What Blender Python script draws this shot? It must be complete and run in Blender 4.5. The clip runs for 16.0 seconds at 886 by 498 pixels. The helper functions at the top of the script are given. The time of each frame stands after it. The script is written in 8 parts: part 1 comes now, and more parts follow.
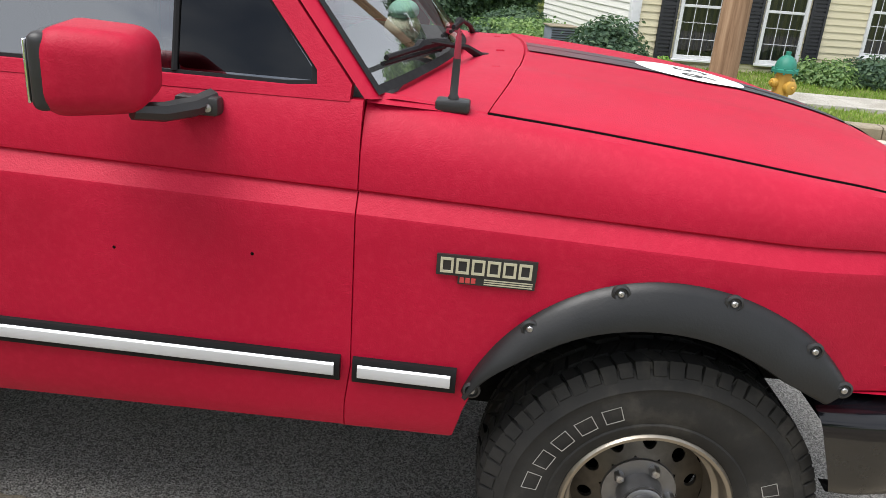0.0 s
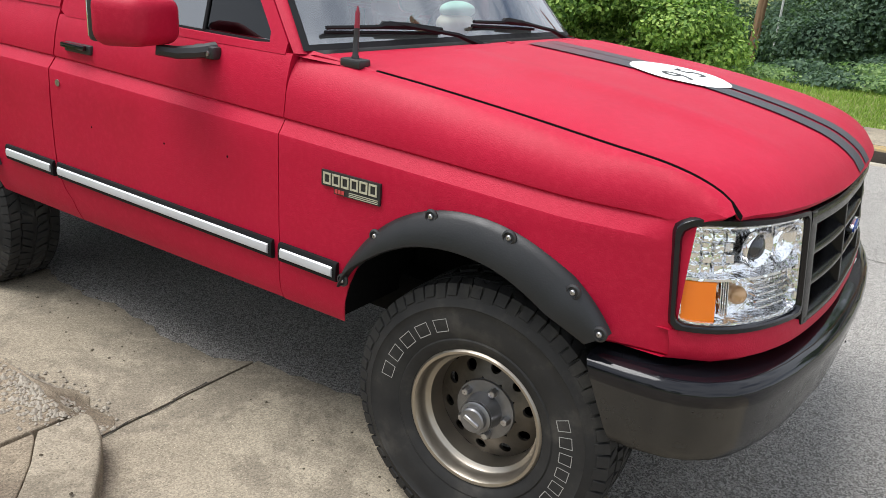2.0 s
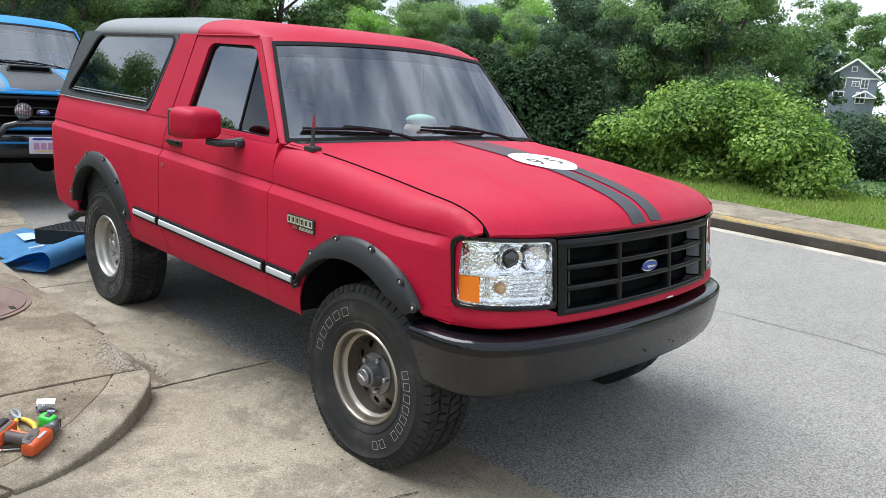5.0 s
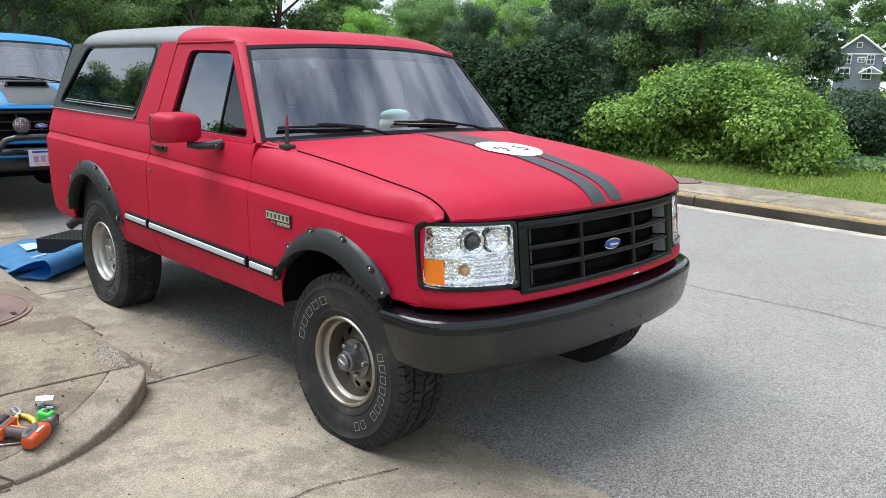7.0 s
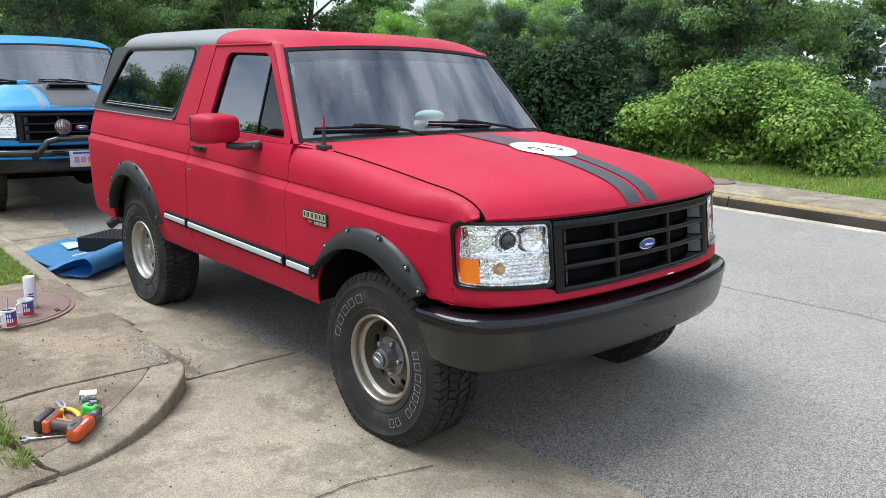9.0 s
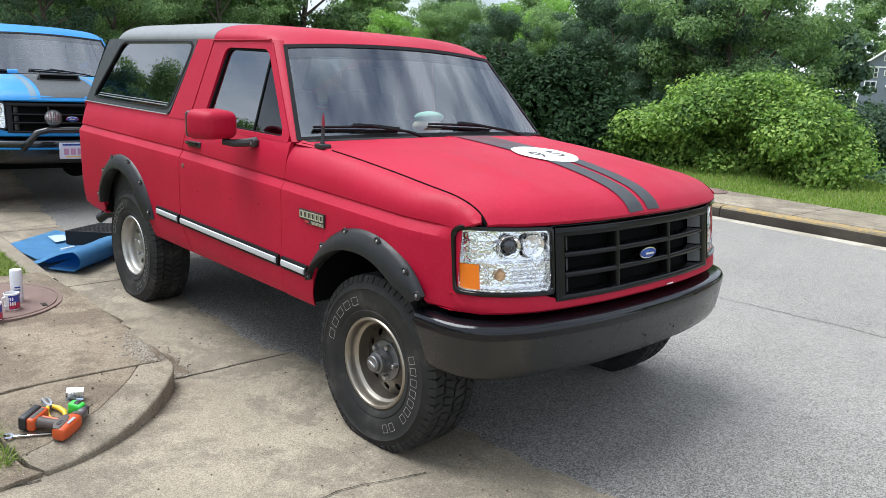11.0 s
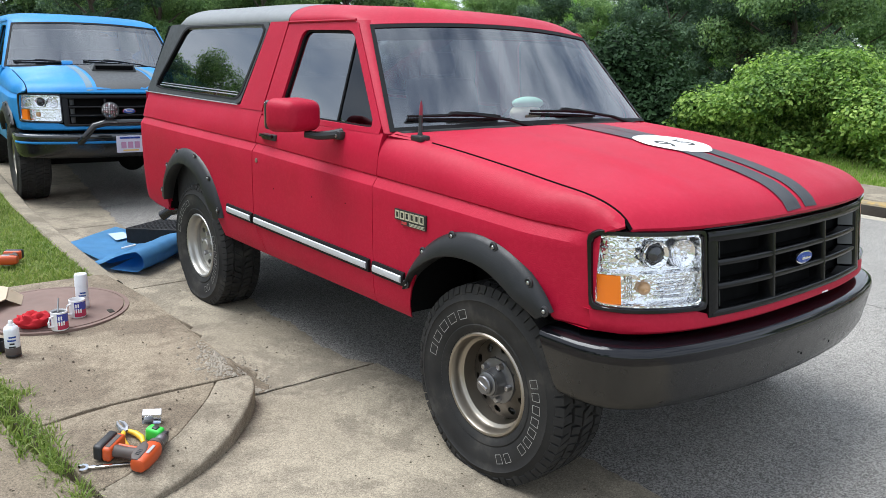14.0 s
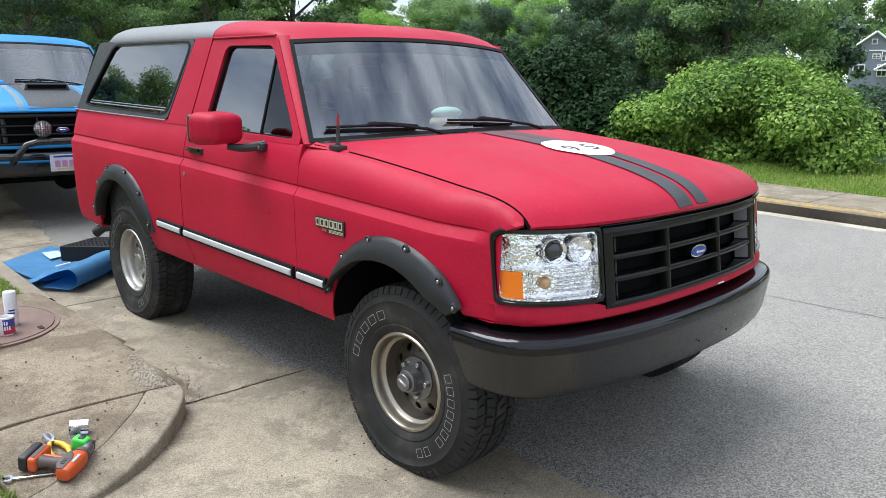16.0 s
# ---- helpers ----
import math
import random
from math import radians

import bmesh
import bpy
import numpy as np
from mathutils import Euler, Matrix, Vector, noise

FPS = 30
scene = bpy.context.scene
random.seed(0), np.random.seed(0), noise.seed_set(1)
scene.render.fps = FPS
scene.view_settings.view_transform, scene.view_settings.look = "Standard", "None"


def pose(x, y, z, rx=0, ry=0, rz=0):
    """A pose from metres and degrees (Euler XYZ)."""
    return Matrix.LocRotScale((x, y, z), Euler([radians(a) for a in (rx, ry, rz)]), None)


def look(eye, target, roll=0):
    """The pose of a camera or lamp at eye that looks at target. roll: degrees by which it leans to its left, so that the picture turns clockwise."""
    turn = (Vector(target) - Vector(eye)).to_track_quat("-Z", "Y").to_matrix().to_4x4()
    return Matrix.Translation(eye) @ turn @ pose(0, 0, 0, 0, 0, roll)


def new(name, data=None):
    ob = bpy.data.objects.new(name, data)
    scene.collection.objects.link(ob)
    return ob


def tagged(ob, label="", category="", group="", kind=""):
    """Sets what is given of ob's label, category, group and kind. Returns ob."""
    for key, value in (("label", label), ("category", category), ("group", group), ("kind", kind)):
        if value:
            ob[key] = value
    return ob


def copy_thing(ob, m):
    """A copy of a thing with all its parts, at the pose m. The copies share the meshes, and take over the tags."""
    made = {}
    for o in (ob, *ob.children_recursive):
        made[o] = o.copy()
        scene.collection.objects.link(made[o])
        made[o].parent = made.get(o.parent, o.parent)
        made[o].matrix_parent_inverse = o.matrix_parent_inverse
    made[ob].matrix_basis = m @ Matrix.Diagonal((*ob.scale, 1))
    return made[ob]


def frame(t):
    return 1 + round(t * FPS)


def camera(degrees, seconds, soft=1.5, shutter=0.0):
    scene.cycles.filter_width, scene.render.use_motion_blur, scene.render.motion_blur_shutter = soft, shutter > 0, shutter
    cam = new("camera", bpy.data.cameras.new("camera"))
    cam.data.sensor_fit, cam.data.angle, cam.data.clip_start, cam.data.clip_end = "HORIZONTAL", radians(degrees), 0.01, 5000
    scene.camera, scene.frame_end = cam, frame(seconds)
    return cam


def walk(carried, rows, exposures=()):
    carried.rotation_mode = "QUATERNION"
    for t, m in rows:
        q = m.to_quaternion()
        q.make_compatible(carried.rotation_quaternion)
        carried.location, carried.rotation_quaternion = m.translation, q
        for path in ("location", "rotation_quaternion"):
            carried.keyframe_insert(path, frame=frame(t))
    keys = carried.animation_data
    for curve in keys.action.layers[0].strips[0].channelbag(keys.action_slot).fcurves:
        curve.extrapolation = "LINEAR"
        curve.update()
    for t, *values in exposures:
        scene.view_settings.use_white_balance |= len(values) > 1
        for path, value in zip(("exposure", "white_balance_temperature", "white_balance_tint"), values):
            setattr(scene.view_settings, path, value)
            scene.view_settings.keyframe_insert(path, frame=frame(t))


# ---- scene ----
cam = camera(59.6, 16.0, 0.5)
PATH = [
    (0, (0.181, 0.024, 1.597), (0.1, 1.893, 0.89), 4.6),
    (0.5, (0.571, 0.024, 1.612), (0.403, 1.897, 0.932), 4.4),
    (1, (0.896, 0.161, 1.566), (0.533, 2.021, 0.929), 4.8),
    (1.5, (1.206, 0.15, 1.56), (0.507, 1.894, 0.876), 4.6),
    (2, (1.474, -0.089, 1.586), (0.487, 1.509, 0.899), 4.9),
    (2.5, (1.775, -0.294, 1.608), (0.571, 1.164, 0.956), 5.1),
    (3, (2.069, -0.315, 1.618), (0.745, 1.066, 1.035), 4.2),
    (3.5, (2.307, -0.481, 1.647), (0.951, 0.904, 1.153), 4.5),
    (4, (2.548, -0.508, 1.673), (1.166, 0.866, 1.222), 4.6),
    (4.5, (2.764, -0.431, 1.658), (1.383, 0.951, 1.227), 4.6),
    (6.8, (3.161, -0.376, 1.654), (1.772, 0.995, 1.217), 1.6),
    (7, (3.157, -0.382, 1.656), (1.762, 0.982, 1.217), 1.4),
    (7.5, (3.158, -0.405, 1.66), (1.747, 0.942, 1.219), 1.0),
    (8, (3.158, -0.418, 1.659), (1.731, 0.912, 1.22), 0.8),
    (8.5, (3.162, -0.419, 1.657), (1.719, 0.895, 1.22), 0.8),
    (11, (3.094, -0.424, 1.653), (1.669, 0.91, 1.22), 2.8),
    (11.5, (3.052, -0.508, 1.664), (1.637, 0.845, 1.257), 3.0),
    (12, (3.015, -0.563, 1.67), (1.593, 0.784, 1.266), 3.0),
    (12.5, (2.963, -0.532, 1.662), (1.522, 0.791, 1.245), 3.1),
    (13, (2.863, -0.38, 1.62), (1.355, 0.852, 1.161), 3.2),
    (13.5, (2.727, -0.304, 1.602), (1.16, 0.833, 1.1), 2.8),
    (14, (2.591, -0.37, 1.625), (1.106, 0.883, 1.153), 1.7),
    (14.5, (2.52, -0.421, 1.638), (1.1, 0.922, 1.214), 1.3),
    (15, (2.522, -0.431, 1.629), (1.122, 0.935, 1.215), 1.3),
    (15.5, (2.627, -0.409, 1.629), (1.222, 0.949, 1.201), 1.1),
    (16, (2.794, -0.346, 1.619), (1.379, 0.998, 1.183), 0.8),
]
TINTS = [(0, 0.38, 6450, 10), (1.5, 0.36, 6400, 10), (3.5, 0.38, 6000, 8), (16, 0.38, 6000, 8)]
walk(cam, [(t, look(eye, target, roll)) for t, eye, target, roll in PATH], TINTS)

# ---- light: hazy high sun behind bright cloud ----
SUN_AZ, SUN_EL = 216.0, 65.0          # degrees: direction to the sun, from +x towards +y, and height
world = bpy.data.worlds.new("World")
scene.world = world
world.use_nodes = True
wn, wl = world.node_tree.nodes, world.node_tree.links
wn.clear()
w_out = wn.new("ShaderNodeOutputWorld")
w_bg = wn.new("ShaderNodeBackground")
w_sky = wn.new("ShaderNodeTexSky")
w_sky.sky_type = 'NISHITA'
w_sky.sun_disc = False
w_sky.sun_elevation = radians(SUN_EL)
w_sky.sun_rotation = radians(90 - SUN_AZ)
w_sky.air_density, w_sky.dust_density, w_sky.ozone_density = 1.0, 1.5, 1.0
w_co = wn.new("ShaderNodeTexCoord")
w_map = wn.new("ShaderNodeMapping")
w_map.inputs["Scale"].default_value = (1.6, 1.6, 4.2)
w_noise = wn.new("ShaderNodeTexNoise")
w_noise.inputs["Scale"].default_value = 1.7
w_noise.inputs["Detail"].default_value = 7
w_noise.inputs["Roughness"].default_value = 0.58
w_ramp = wn.new("ShaderNodeValToRGB")
w_ramp.color_ramp.elements[0].position, w_ramp.color_ramp.elements[1].position = 0.28, 0.52
w_mix = wn.new("ShaderNodeMix")
w_mix.data_type = 'RGBA'
w_mix.inputs["B"].default_value = (10.5, 10.9, 11.6, 1)     # bright cloud, in the sky texture's units
wl.new(w_co.outputs["Generated"], w_map.inputs["Vector"])
wl.new(w_map.outputs["Vector"], w_noise.inputs["Vector"])
wl.new(w_noise.outputs["Fac"], w_ramp.inputs["Fac"])
wl.new(w_ramp.outputs["Color"], w_mix.inputs["Factor"])
wl.new(w_sky.outputs["Color"], w_mix.inputs["A"])
wl.new(w_mix.outputs["Result"], w_bg.inputs["Color"])
w_bg.inputs["Strength"].default_value = 0.092
wl.new(w_bg.outputs["Background"], w_out.inputs["Surface"])

sun_data = bpy.data.lights.new("sun", 'SUN')
sun_data.energy, sun_data.angle, sun_data.color = 3.55, radians(42), (1.0, 0.97, 0.935)
sun = new("sun", sun_data)
_sd = Vector((math.cos(radians(SUN_EL)) * math.cos(radians(SUN_AZ)), math.cos(radians(SUN_EL)) * math.sin(radians(SUN_AZ)), math.sin(radians(SUN_EL))))
sun.matrix_world = look(_sd * 60, (0, 0, 0))

# ---- helpers for meshes and materials ----
def lerp(a, b, t):
    return a + (b - a) * t


def smooth(a, b, x):
    t = max(0.0, min(1.0, (x - a) / (b - a)))
    return t * t * (3 - 2 * t)


def table(x, pts):
    """Piecewise-linear value at x of points (x, value) in rising order."""
    if x <= pts[0][0]:
        return pts[0][1]
    for (x0, v0), (x1, v1) in zip(pts, pts[1:]):
        if x <= x1:
            return v0 + (v1 - v0) * (x - x0) / (x1 - x0)
    return pts[-1][1]


def spline(x, pts):
    """Smooth (Catmull-Rom) value at x of points (x, value) in rising order."""
    if x <= pts[0][0]:
        return pts[0][1]
    if x >= pts[-1][0]:
        return pts[-1][1]
    n = len(pts)
    for i in range(n - 1):
        if x <= pts[i + 1][0]:
            x0, y0 = pts[i]
            x1, y1 = pts[i + 1]
            h = x1 - x0
            m0 = (y1 - pts[i - 1][1]) / (x1 - pts[i - 1][0]) if i > 0 else (y1 - y0) / h
            m1 = (pts[i + 2][1] - y0) / (pts[i + 2][0] - x0) if i + 2 < n else (y1 - y0) / h
            t = (x - x0) / h
            return (2 * t**3 - 3 * t**2 + 1) * y0 + (t**3 - 2 * t**2 + t) * h * m0 + (-2 * t**3 + 3 * t**2) * y1 + (t**3 - t**2) * h * m1
    return pts[-1][1]


def finish(bm, name, mats, angle=38):
    me = bpy.data.meshes.new(name)
    bm.to_mesh(me)
    bm.free()
    for m in (mats if isinstance(mats, (list, tuple)) else [mats]):
        me.materials.append(m)
    me.polygons.foreach_set("use_smooth", [True] * len(me.polygons))
    me.set_sharp_from_angle(angle=radians(angle))
    return me


def part(name, bm, mats, parent, label="", angle=38):
    """One mesh object under a thing or a part."""
    ob = new(name, finish(bm, name, mats, angle))
    ob.parent = parent
    return tagged(ob, label)


def thing(name, label, category, m=None, group="", kind=""):
    ob = new(name)
    ob.empty_display_size = 0.1
    if m is not None:
        ob.matrix_world = m
    return tagged(ob, label, category, group, kind)


def solo(name, bm, mats, label, category, group="", kind="", angle=38):
    ob = new(name, finish(bm, name, mats, angle))
    return tagged(ob, label, category, group, kind)


def box(bm, lo, hi, bev=0.0, seg=2, m=None):
    r = bmesh.ops.create_cube(bm, size=1)
    vs = r["verts"]
    for v in vs:
        v.co = Vector([lo[i] + (v.co[i] + 0.5) * (hi[i] - lo[i]) for i in range(3)])
    if bev:
        es = list({e for v in vs for e in v.link_edges})
        r2 = bmesh.ops.bevel(bm, geom=es, offset=bev, segments=seg, affect='EDGES', profile=0.5)
        vs = list({v for f in r2["faces"] for v in f.verts} | {v for v in vs if v.is_valid})
    if m is not None:
        bmesh.ops.transform(bm, matrix=m, verts=vs)
    return vs


def grid(bm, P, flip=False):
    """Quads over a list of rows of points."""
    V = [[bm.verts.new(p) for p in row] for row in P]
    fs = []
    for i in range(len(V) - 1):
        for j in range(len(V[0]) - 1):
            q = [V[i][j], V[i + 1][j], V[i + 1][j + 1], V[i][j + 1]]
            fs.append(bm.faces.new(q[::-1] if flip else q))
    return V


def tidy(bm, d=1e-5):
    bmesh.ops.remove_doubles(bm, verts=bm.verts[:], dist=d)
    bmesh.ops.dissolve_degenerate(bm, edges=bm.edges[:], dist=d)


def flange(bm, vec):
    """Folds the open edges over along vec, which gives a panel its thickness."""
    es = [e for e in bm.edges if e.is_boundary]
    r = bmesh.ops.extrude_edge_only(bm, edges=es)
    bmesh.ops.translate(bm, vec=vec, verts=[g for g in r["geom"] if isinstance(g, bmesh.types.BMVert)])


def tube(bm, pts, r, n=8, caps=True):
    """A round bar along points; r a radius or a list of radii."""
    pts = [Vector(p) for p in pts]
    rings = []
    up = Vector((0, 0, 1))
    for i, p in enumerate(pts):
        d = (pts[min(i + 1, len(pts) - 1)] - pts[max(i - 1, 0)]).normalized()
        a = d.cross(up if abs(d.z) < 0.95 else Vector((1, 0, 0))).normalized()
        b = a.cross(d).normalized()
        rr = r[i] if isinstance(r, (list, tuple)) else r
        rings.append([bm.verts.new(p + (a * math.cos(2 * math.pi * k / n) + b * math.sin(2 * math.pi * k / n)) * rr) for k in range(n)])
    for A, B in zip(rings, rings[1:]):
        for k in range(n):
            bm.faces.new((A[k], A[(k + 1) % n], B[(k + 1) % n], B[k]))
    if caps:
        bm.faces.new(rings[0][::-1])
        bm.faces.new(rings[-1])
    return rings


def lathe(bm, prof, n=48, axis='Y', m=None, close=False):
    """Turns (radius, along) points round an axis."""
    rings = []
    for r, a in prof:
        row = []
        for k in range(n):
            c, s = math.cos(2 * math.pi * k / n), math.sin(2 * math.pi * k / n)
            p = Vector((r * c, a, r * s)) if axis == 'Y' else Vector((r * c, r * s, a)) if axis == 'Z' else Vector((a, r * c, r * s))
            row.append(bm.verts.new(m @ p if m is not None else p))
        rings.append(row)
    for A, B in zip(rings, rings[1:]):
        for k in range(n):
            bm.faces.new((A[k], A[(k + 1) % n], B[(k + 1) % n], B[k]))
    if close:
        bm.faces.new(rings[0][::-1])
        bm.faces.new(rings[-1])
    return rings


def ray_poly(poly, c, ang):
    """Where a ray from c meets a closed polygon."""
    d = (math.cos(ang), math.sin(ang))
    best = None
    for (x0, y0), (x1, y1) in zip(poly, poly[1:] + poly[:1]):
        ex, ey = x1 - x0, y1 - y0
        den = d[0] * ey - d[1] * ex
        if abs(den) < 1e-12:
            continue
        t = ((x0 - c[0]) * ey - (y0 - c[1]) * ex) / den
        u = ((x0 - c[0]) * d[1] - (y0 - c[1]) * d[0]) / den
        if t > 0 and -1e-9 <= u <= 1 + 1e-9 and (best is None or t > best):
            best = t
    return (c[0] + d[0] * best, c[1] + d[1] * best)


def rounded(poly, r, seg=5):
    """A polygon with rounded corners."""
    out = []
    n = len(poly)
    for i in range(n):
        p, a, b = Vector(poly[i]), Vector(poly[i - 1]), Vector(poly[(i + 1) % n])
        rr = min(r, (a - p).length * 0.45, (b - p).length * 0.45)
        s, e = p + (a - p).normalized() * rr, p + (b - p).normalized() * rr
        for k in range(seg + 1):
            t = k / seg
            q = s * (1 - t) ** 2 + p * 2 * t * (1 - t) + e * t**2
            out.append((q.x, q.y))
    return out


class NT:
    """Short hand for a node material."""
    def __init__(self, name):
        self.mat = bpy.data.materials.new(name)
        self.mat.use_nodes = True
        self.n, self.l = self.mat.node_tree.nodes, self.mat.node_tree.links
        self.b = self.n["Principled BSDF"]
        self.co = self.n.new("ShaderNodeTexCoord")

    def put(self, sock, v):
        if isinstance(v, bpy.types.NodeSocket):
            self.l.new(v, sock)
        else:
            sock.default_value = v

    def noise(self, scale, detail=4, rough=0.55, vec=None, dist=0.0):
        n = self.n.new("ShaderNodeTexNoise")
        n.inputs["Scale"].default_value, n.inputs["Detail"].default_value = scale, detail
        n.inputs["Roughness"].default_value, n.inputs["Distortion"].default_value = rough, dist
        self.l.new(vec if vec is not None else self.co.outputs["Object"], n.inputs["Vector"])
        return n.outputs["Fac"]

    def voronoi(self, scale, out="Distance", feature='F1', vec=None, rand=1.0):
        n = self.n.new("ShaderNodeTexVoronoi")
        n.feature = feature
        n.inputs["Scale"].default_value = scale
        n.inputs["Randomness"].default_value = rand
        self.l.new(vec if vec is not None else self.co.outputs["Object"], n.inputs["Vector"])
        return n.outputs[out]

    def mapped(self, scale=(1, 1, 1), rot=(0, 0, 0), loc=(0, 0, 0), src="Object"):
        n = self.n.new("ShaderNodeMapping")
        n.inputs["Scale"].default_value, n.inputs["Location"].default_value = scale, loc
        n.inputs["Rotation"].default_value = [radians(a) for a in rot]
        self.l.new(self.co.outputs[src], n.inputs["Vector"])
        return n.outputs["Vector"]

    def ramp(self, fac, stops):
        n = self.n.new("ShaderNodeValToRGB")
        r = n.color_ramp
        while len(r.elements) < len(stops):
            r.elements.new(0.5)
        for e, (p, c) in zip(r.elements, stops):
            e.position = p
            e.color = (*c, 1) if isinstance(c, (tuple, list)) else (c, c, c, 1)
        self.l.new(fac, n.inputs["Fac"])
        return n.outputs["Color"]

    def mix(self, fac, a, b, mode='MIX'):
        n = self.n.new("ShaderNodeMix")
        n.data_type, n.blend_type = 'RGBA', mode
        self.put(n.inputs["Factor"], fac)
        for k, v in (("A", a), ("B", b)):
            self.put(n.inputs[k], (*v, 1) if isinstance(v, tuple) and len(v) == 3 else v)
        return n.outputs["Result"]

    def math(self, op, a, b=0.0):
        n = self.n.new("ShaderNodeMath")
        n.operation = op
        self.put(n.inputs[0], a)
        self.put(n.inputs[1], b)
        return n.outputs[0]

    def bump(self, h, dist=0.002, strength=0.6, prev=None):
        n = self.n.new("ShaderNodeBump")
        n.inputs["Strength"].default_value, n.inputs["Distance"].default_value = strength, dist
        self.l.new(h, n.inputs["Height"])
        if prev is not None:
            self.l.new(prev, n.inputs["Normal"])
        return n.outputs["Normal"]

    def done(self, col, rough=0.5, metal=0.0, normal=None, spec=None, **more):
        self.put(self.b.inputs["Base Color"], (*col, 1) if isinstance(col, tuple) and len(col) == 3 else col)
        self.put(self.b.inputs["Roughness"], rough)
        self.put(self.b.inputs["Metallic"], metal)
        if normal is not None:
            self.l.new(normal, self.b.inputs["Normal"])
        if spec is not None:
            self.b.inputs["Specular IOR Level"].default_value = spec
        for k, v in more.items():
            self.put(self.b.inputs[k.replace("_", " ")], v)
        return self.mat


def simple(name, col, rough=0.5, metal=0.0, var=0.12, scale=14.0, bump=0.0, spec=None):
    """A paint or plastic with faint mottling, uneven gloss and optional fine relief."""
    t = NT(name)
    f = t.noise(scale, 5)
    c = t.mix(f, tuple(x * (1 - var) for x in col), tuple(min(1, x * (1 + var)) for x in col))
    r = t.ramp(t.noise(scale * 2.3, 3), [(0.3, max(0.02, rough - 0.07)), (0.7, min(1, rough + 0.07))])
    nrm = t.bump(t.noise(scale * 22, 3), 0.001, bump) if bump else None
    return t.done(c, r, metal, nrm, spec)


# ---- materials ----
def textured_paint(name, col, dark, gloss=0.5):
    """Sprayed bed-liner paint: orange-peel grain, cloudy sheen, a little dust."""
    t = NT(name)
    cloud = t.noise(1.7, 5, 0.6)
    c = t.mix(t.ramp(cloud, [(0.35, 0.0), (0.7, 1.0)]), dark, col)
    c = t.mix(t.ramp(t.noise(60, 2), [(0.45, 0.0), (0.8, 0.25)]), c, tuple(min(1, x * 1.25 + 0.02) for x in col))
    r = t.ramp(t.noise(2.6, 4), [(0.3, gloss - 0.06), (0.7, gloss + 0.08)])
    peel = t.ramp(t.noise(3.5, 3), [(0.35, 0.35), (0.65, 1.0)])
    n = t.bump(t.math('MULTIPLY', t.noise(300, 2, 0.5), peel), 0.0015, 0.55)
    n = t.bump(t.math('MULTIPLY', t.noise(170, 2, 0.5), peel), 0.003, 0.20, n)
    return t.done(c, r, 0.0, n, 0.24)


RED = textured_paint("red_textured_paint", (0.415, 0.0042, 0.032), (0.352, 0.0032, 0.025), 0.51)
BLUE = textured_paint("blue_textured_paint", (0.025, 0.235, 0.56), (0.02, 0.19, 0.47), 0.42)


def stripe_paint():
    """Grey stripes brushed over the red, worn thin towards the windscreen and along their edges."""
    t = NT("grey_stripe_paint")
    sep = t.n.new("ShaderNodeSeparateXYZ")
    t.l.new(t.co.outputs["Object"], sep.inputs[0])
    back = t.math('ADD', t.math('MULTIPLY', sep.outputs["X"], -1.6), t.math('MULTIPLY', t.noise(5, 5, 0.6), 0.5))
    c = t.ramp(t.noise(11, 5), [(0.3, (0.044, 0.047, 0.053)), (0.7, (0.064, 0.064, 0.070))])
    c = t.mix(t.ramp(back, [(0.30, 0.0), (0.85, 0.42)]), c, (0.26, 0.030, 0.045))
    return t.done(c, 0.6, 0, t.bump(t.noise(300, 2), 0.0012, 0.4), 0.35)


STRIPE = stripe_paint()
ROUNDEL = simple("white_roundel_paint", (0.78, 0.78, 0.76), 0.55, var=0.05)
ROUNDEL_FIG = simple("black_figure_paint", (0.03, 0.03, 0.03), 0.6)
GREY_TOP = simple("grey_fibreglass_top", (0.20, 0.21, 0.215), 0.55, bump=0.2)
DARK_TOP = simple("dark_satin_paint_and_top_shade", (0.035, 0.038, 0.04), 0.5, bump=0.2)
BLACK_GLOSS = simple("black_gloss_paint", (0.006, 0.006, 0.008), 0.10, var=0.2, scale=6, spec=0.40)
BLACK_SATIN = simple("black_satin_paint", (0.013, 0.013, 0.0135), 0.22, var=0.25, scale=9, bump=0.06, spec=0.6)
FLARE = simple("black_flare_plastic", (0.011, 0.0115, 0.0125), 0.44, var=0.25, scale=8, bump=0.3, spec=0.40)
BLACK_PLASTIC = simple("black_plastic", (0.018, 0.018, 0.019), 0.45, bump=0.2)
RUBBER_TRIM = simple("black_rubber_trim", (0.008, 0.008, 0.009), 0.6, spec=0.2)
CHROME = simple("chrome", (0.82, 0.83, 0.85), 0.10, 1.0, var=0.06)
BRUSHED = simple("bright_trim", (0.58, 0.60, 0.63), 0.36, 0.35, var=0.02, scale=3)
PALE_STEEL = simple("pale_galvanised_steel", (0.62, 0.63, 0.62), 0.6, 0.0)
STEEL = simple("steel", (0.45, 0.45, 0.46), 0.35, 1.0, var=0.2, scale=40)
UNDER = simple("dark_underbody", (0.006, 0.006, 0.006), 0.95, var=0.4, spec=0.1)
INTERIOR = simple("grey_interior", (0.05, 0.052, 0.056), 0.8)
SEAT_CLOTH = simple("grey_seat_cloth", (0.085, 0.088, 0.095), 0.9, bump=0.3)
WHEEL_F = NT("gunmetal_alloy")
_f = WHEEL_F.noise(9, 6, 0.6)
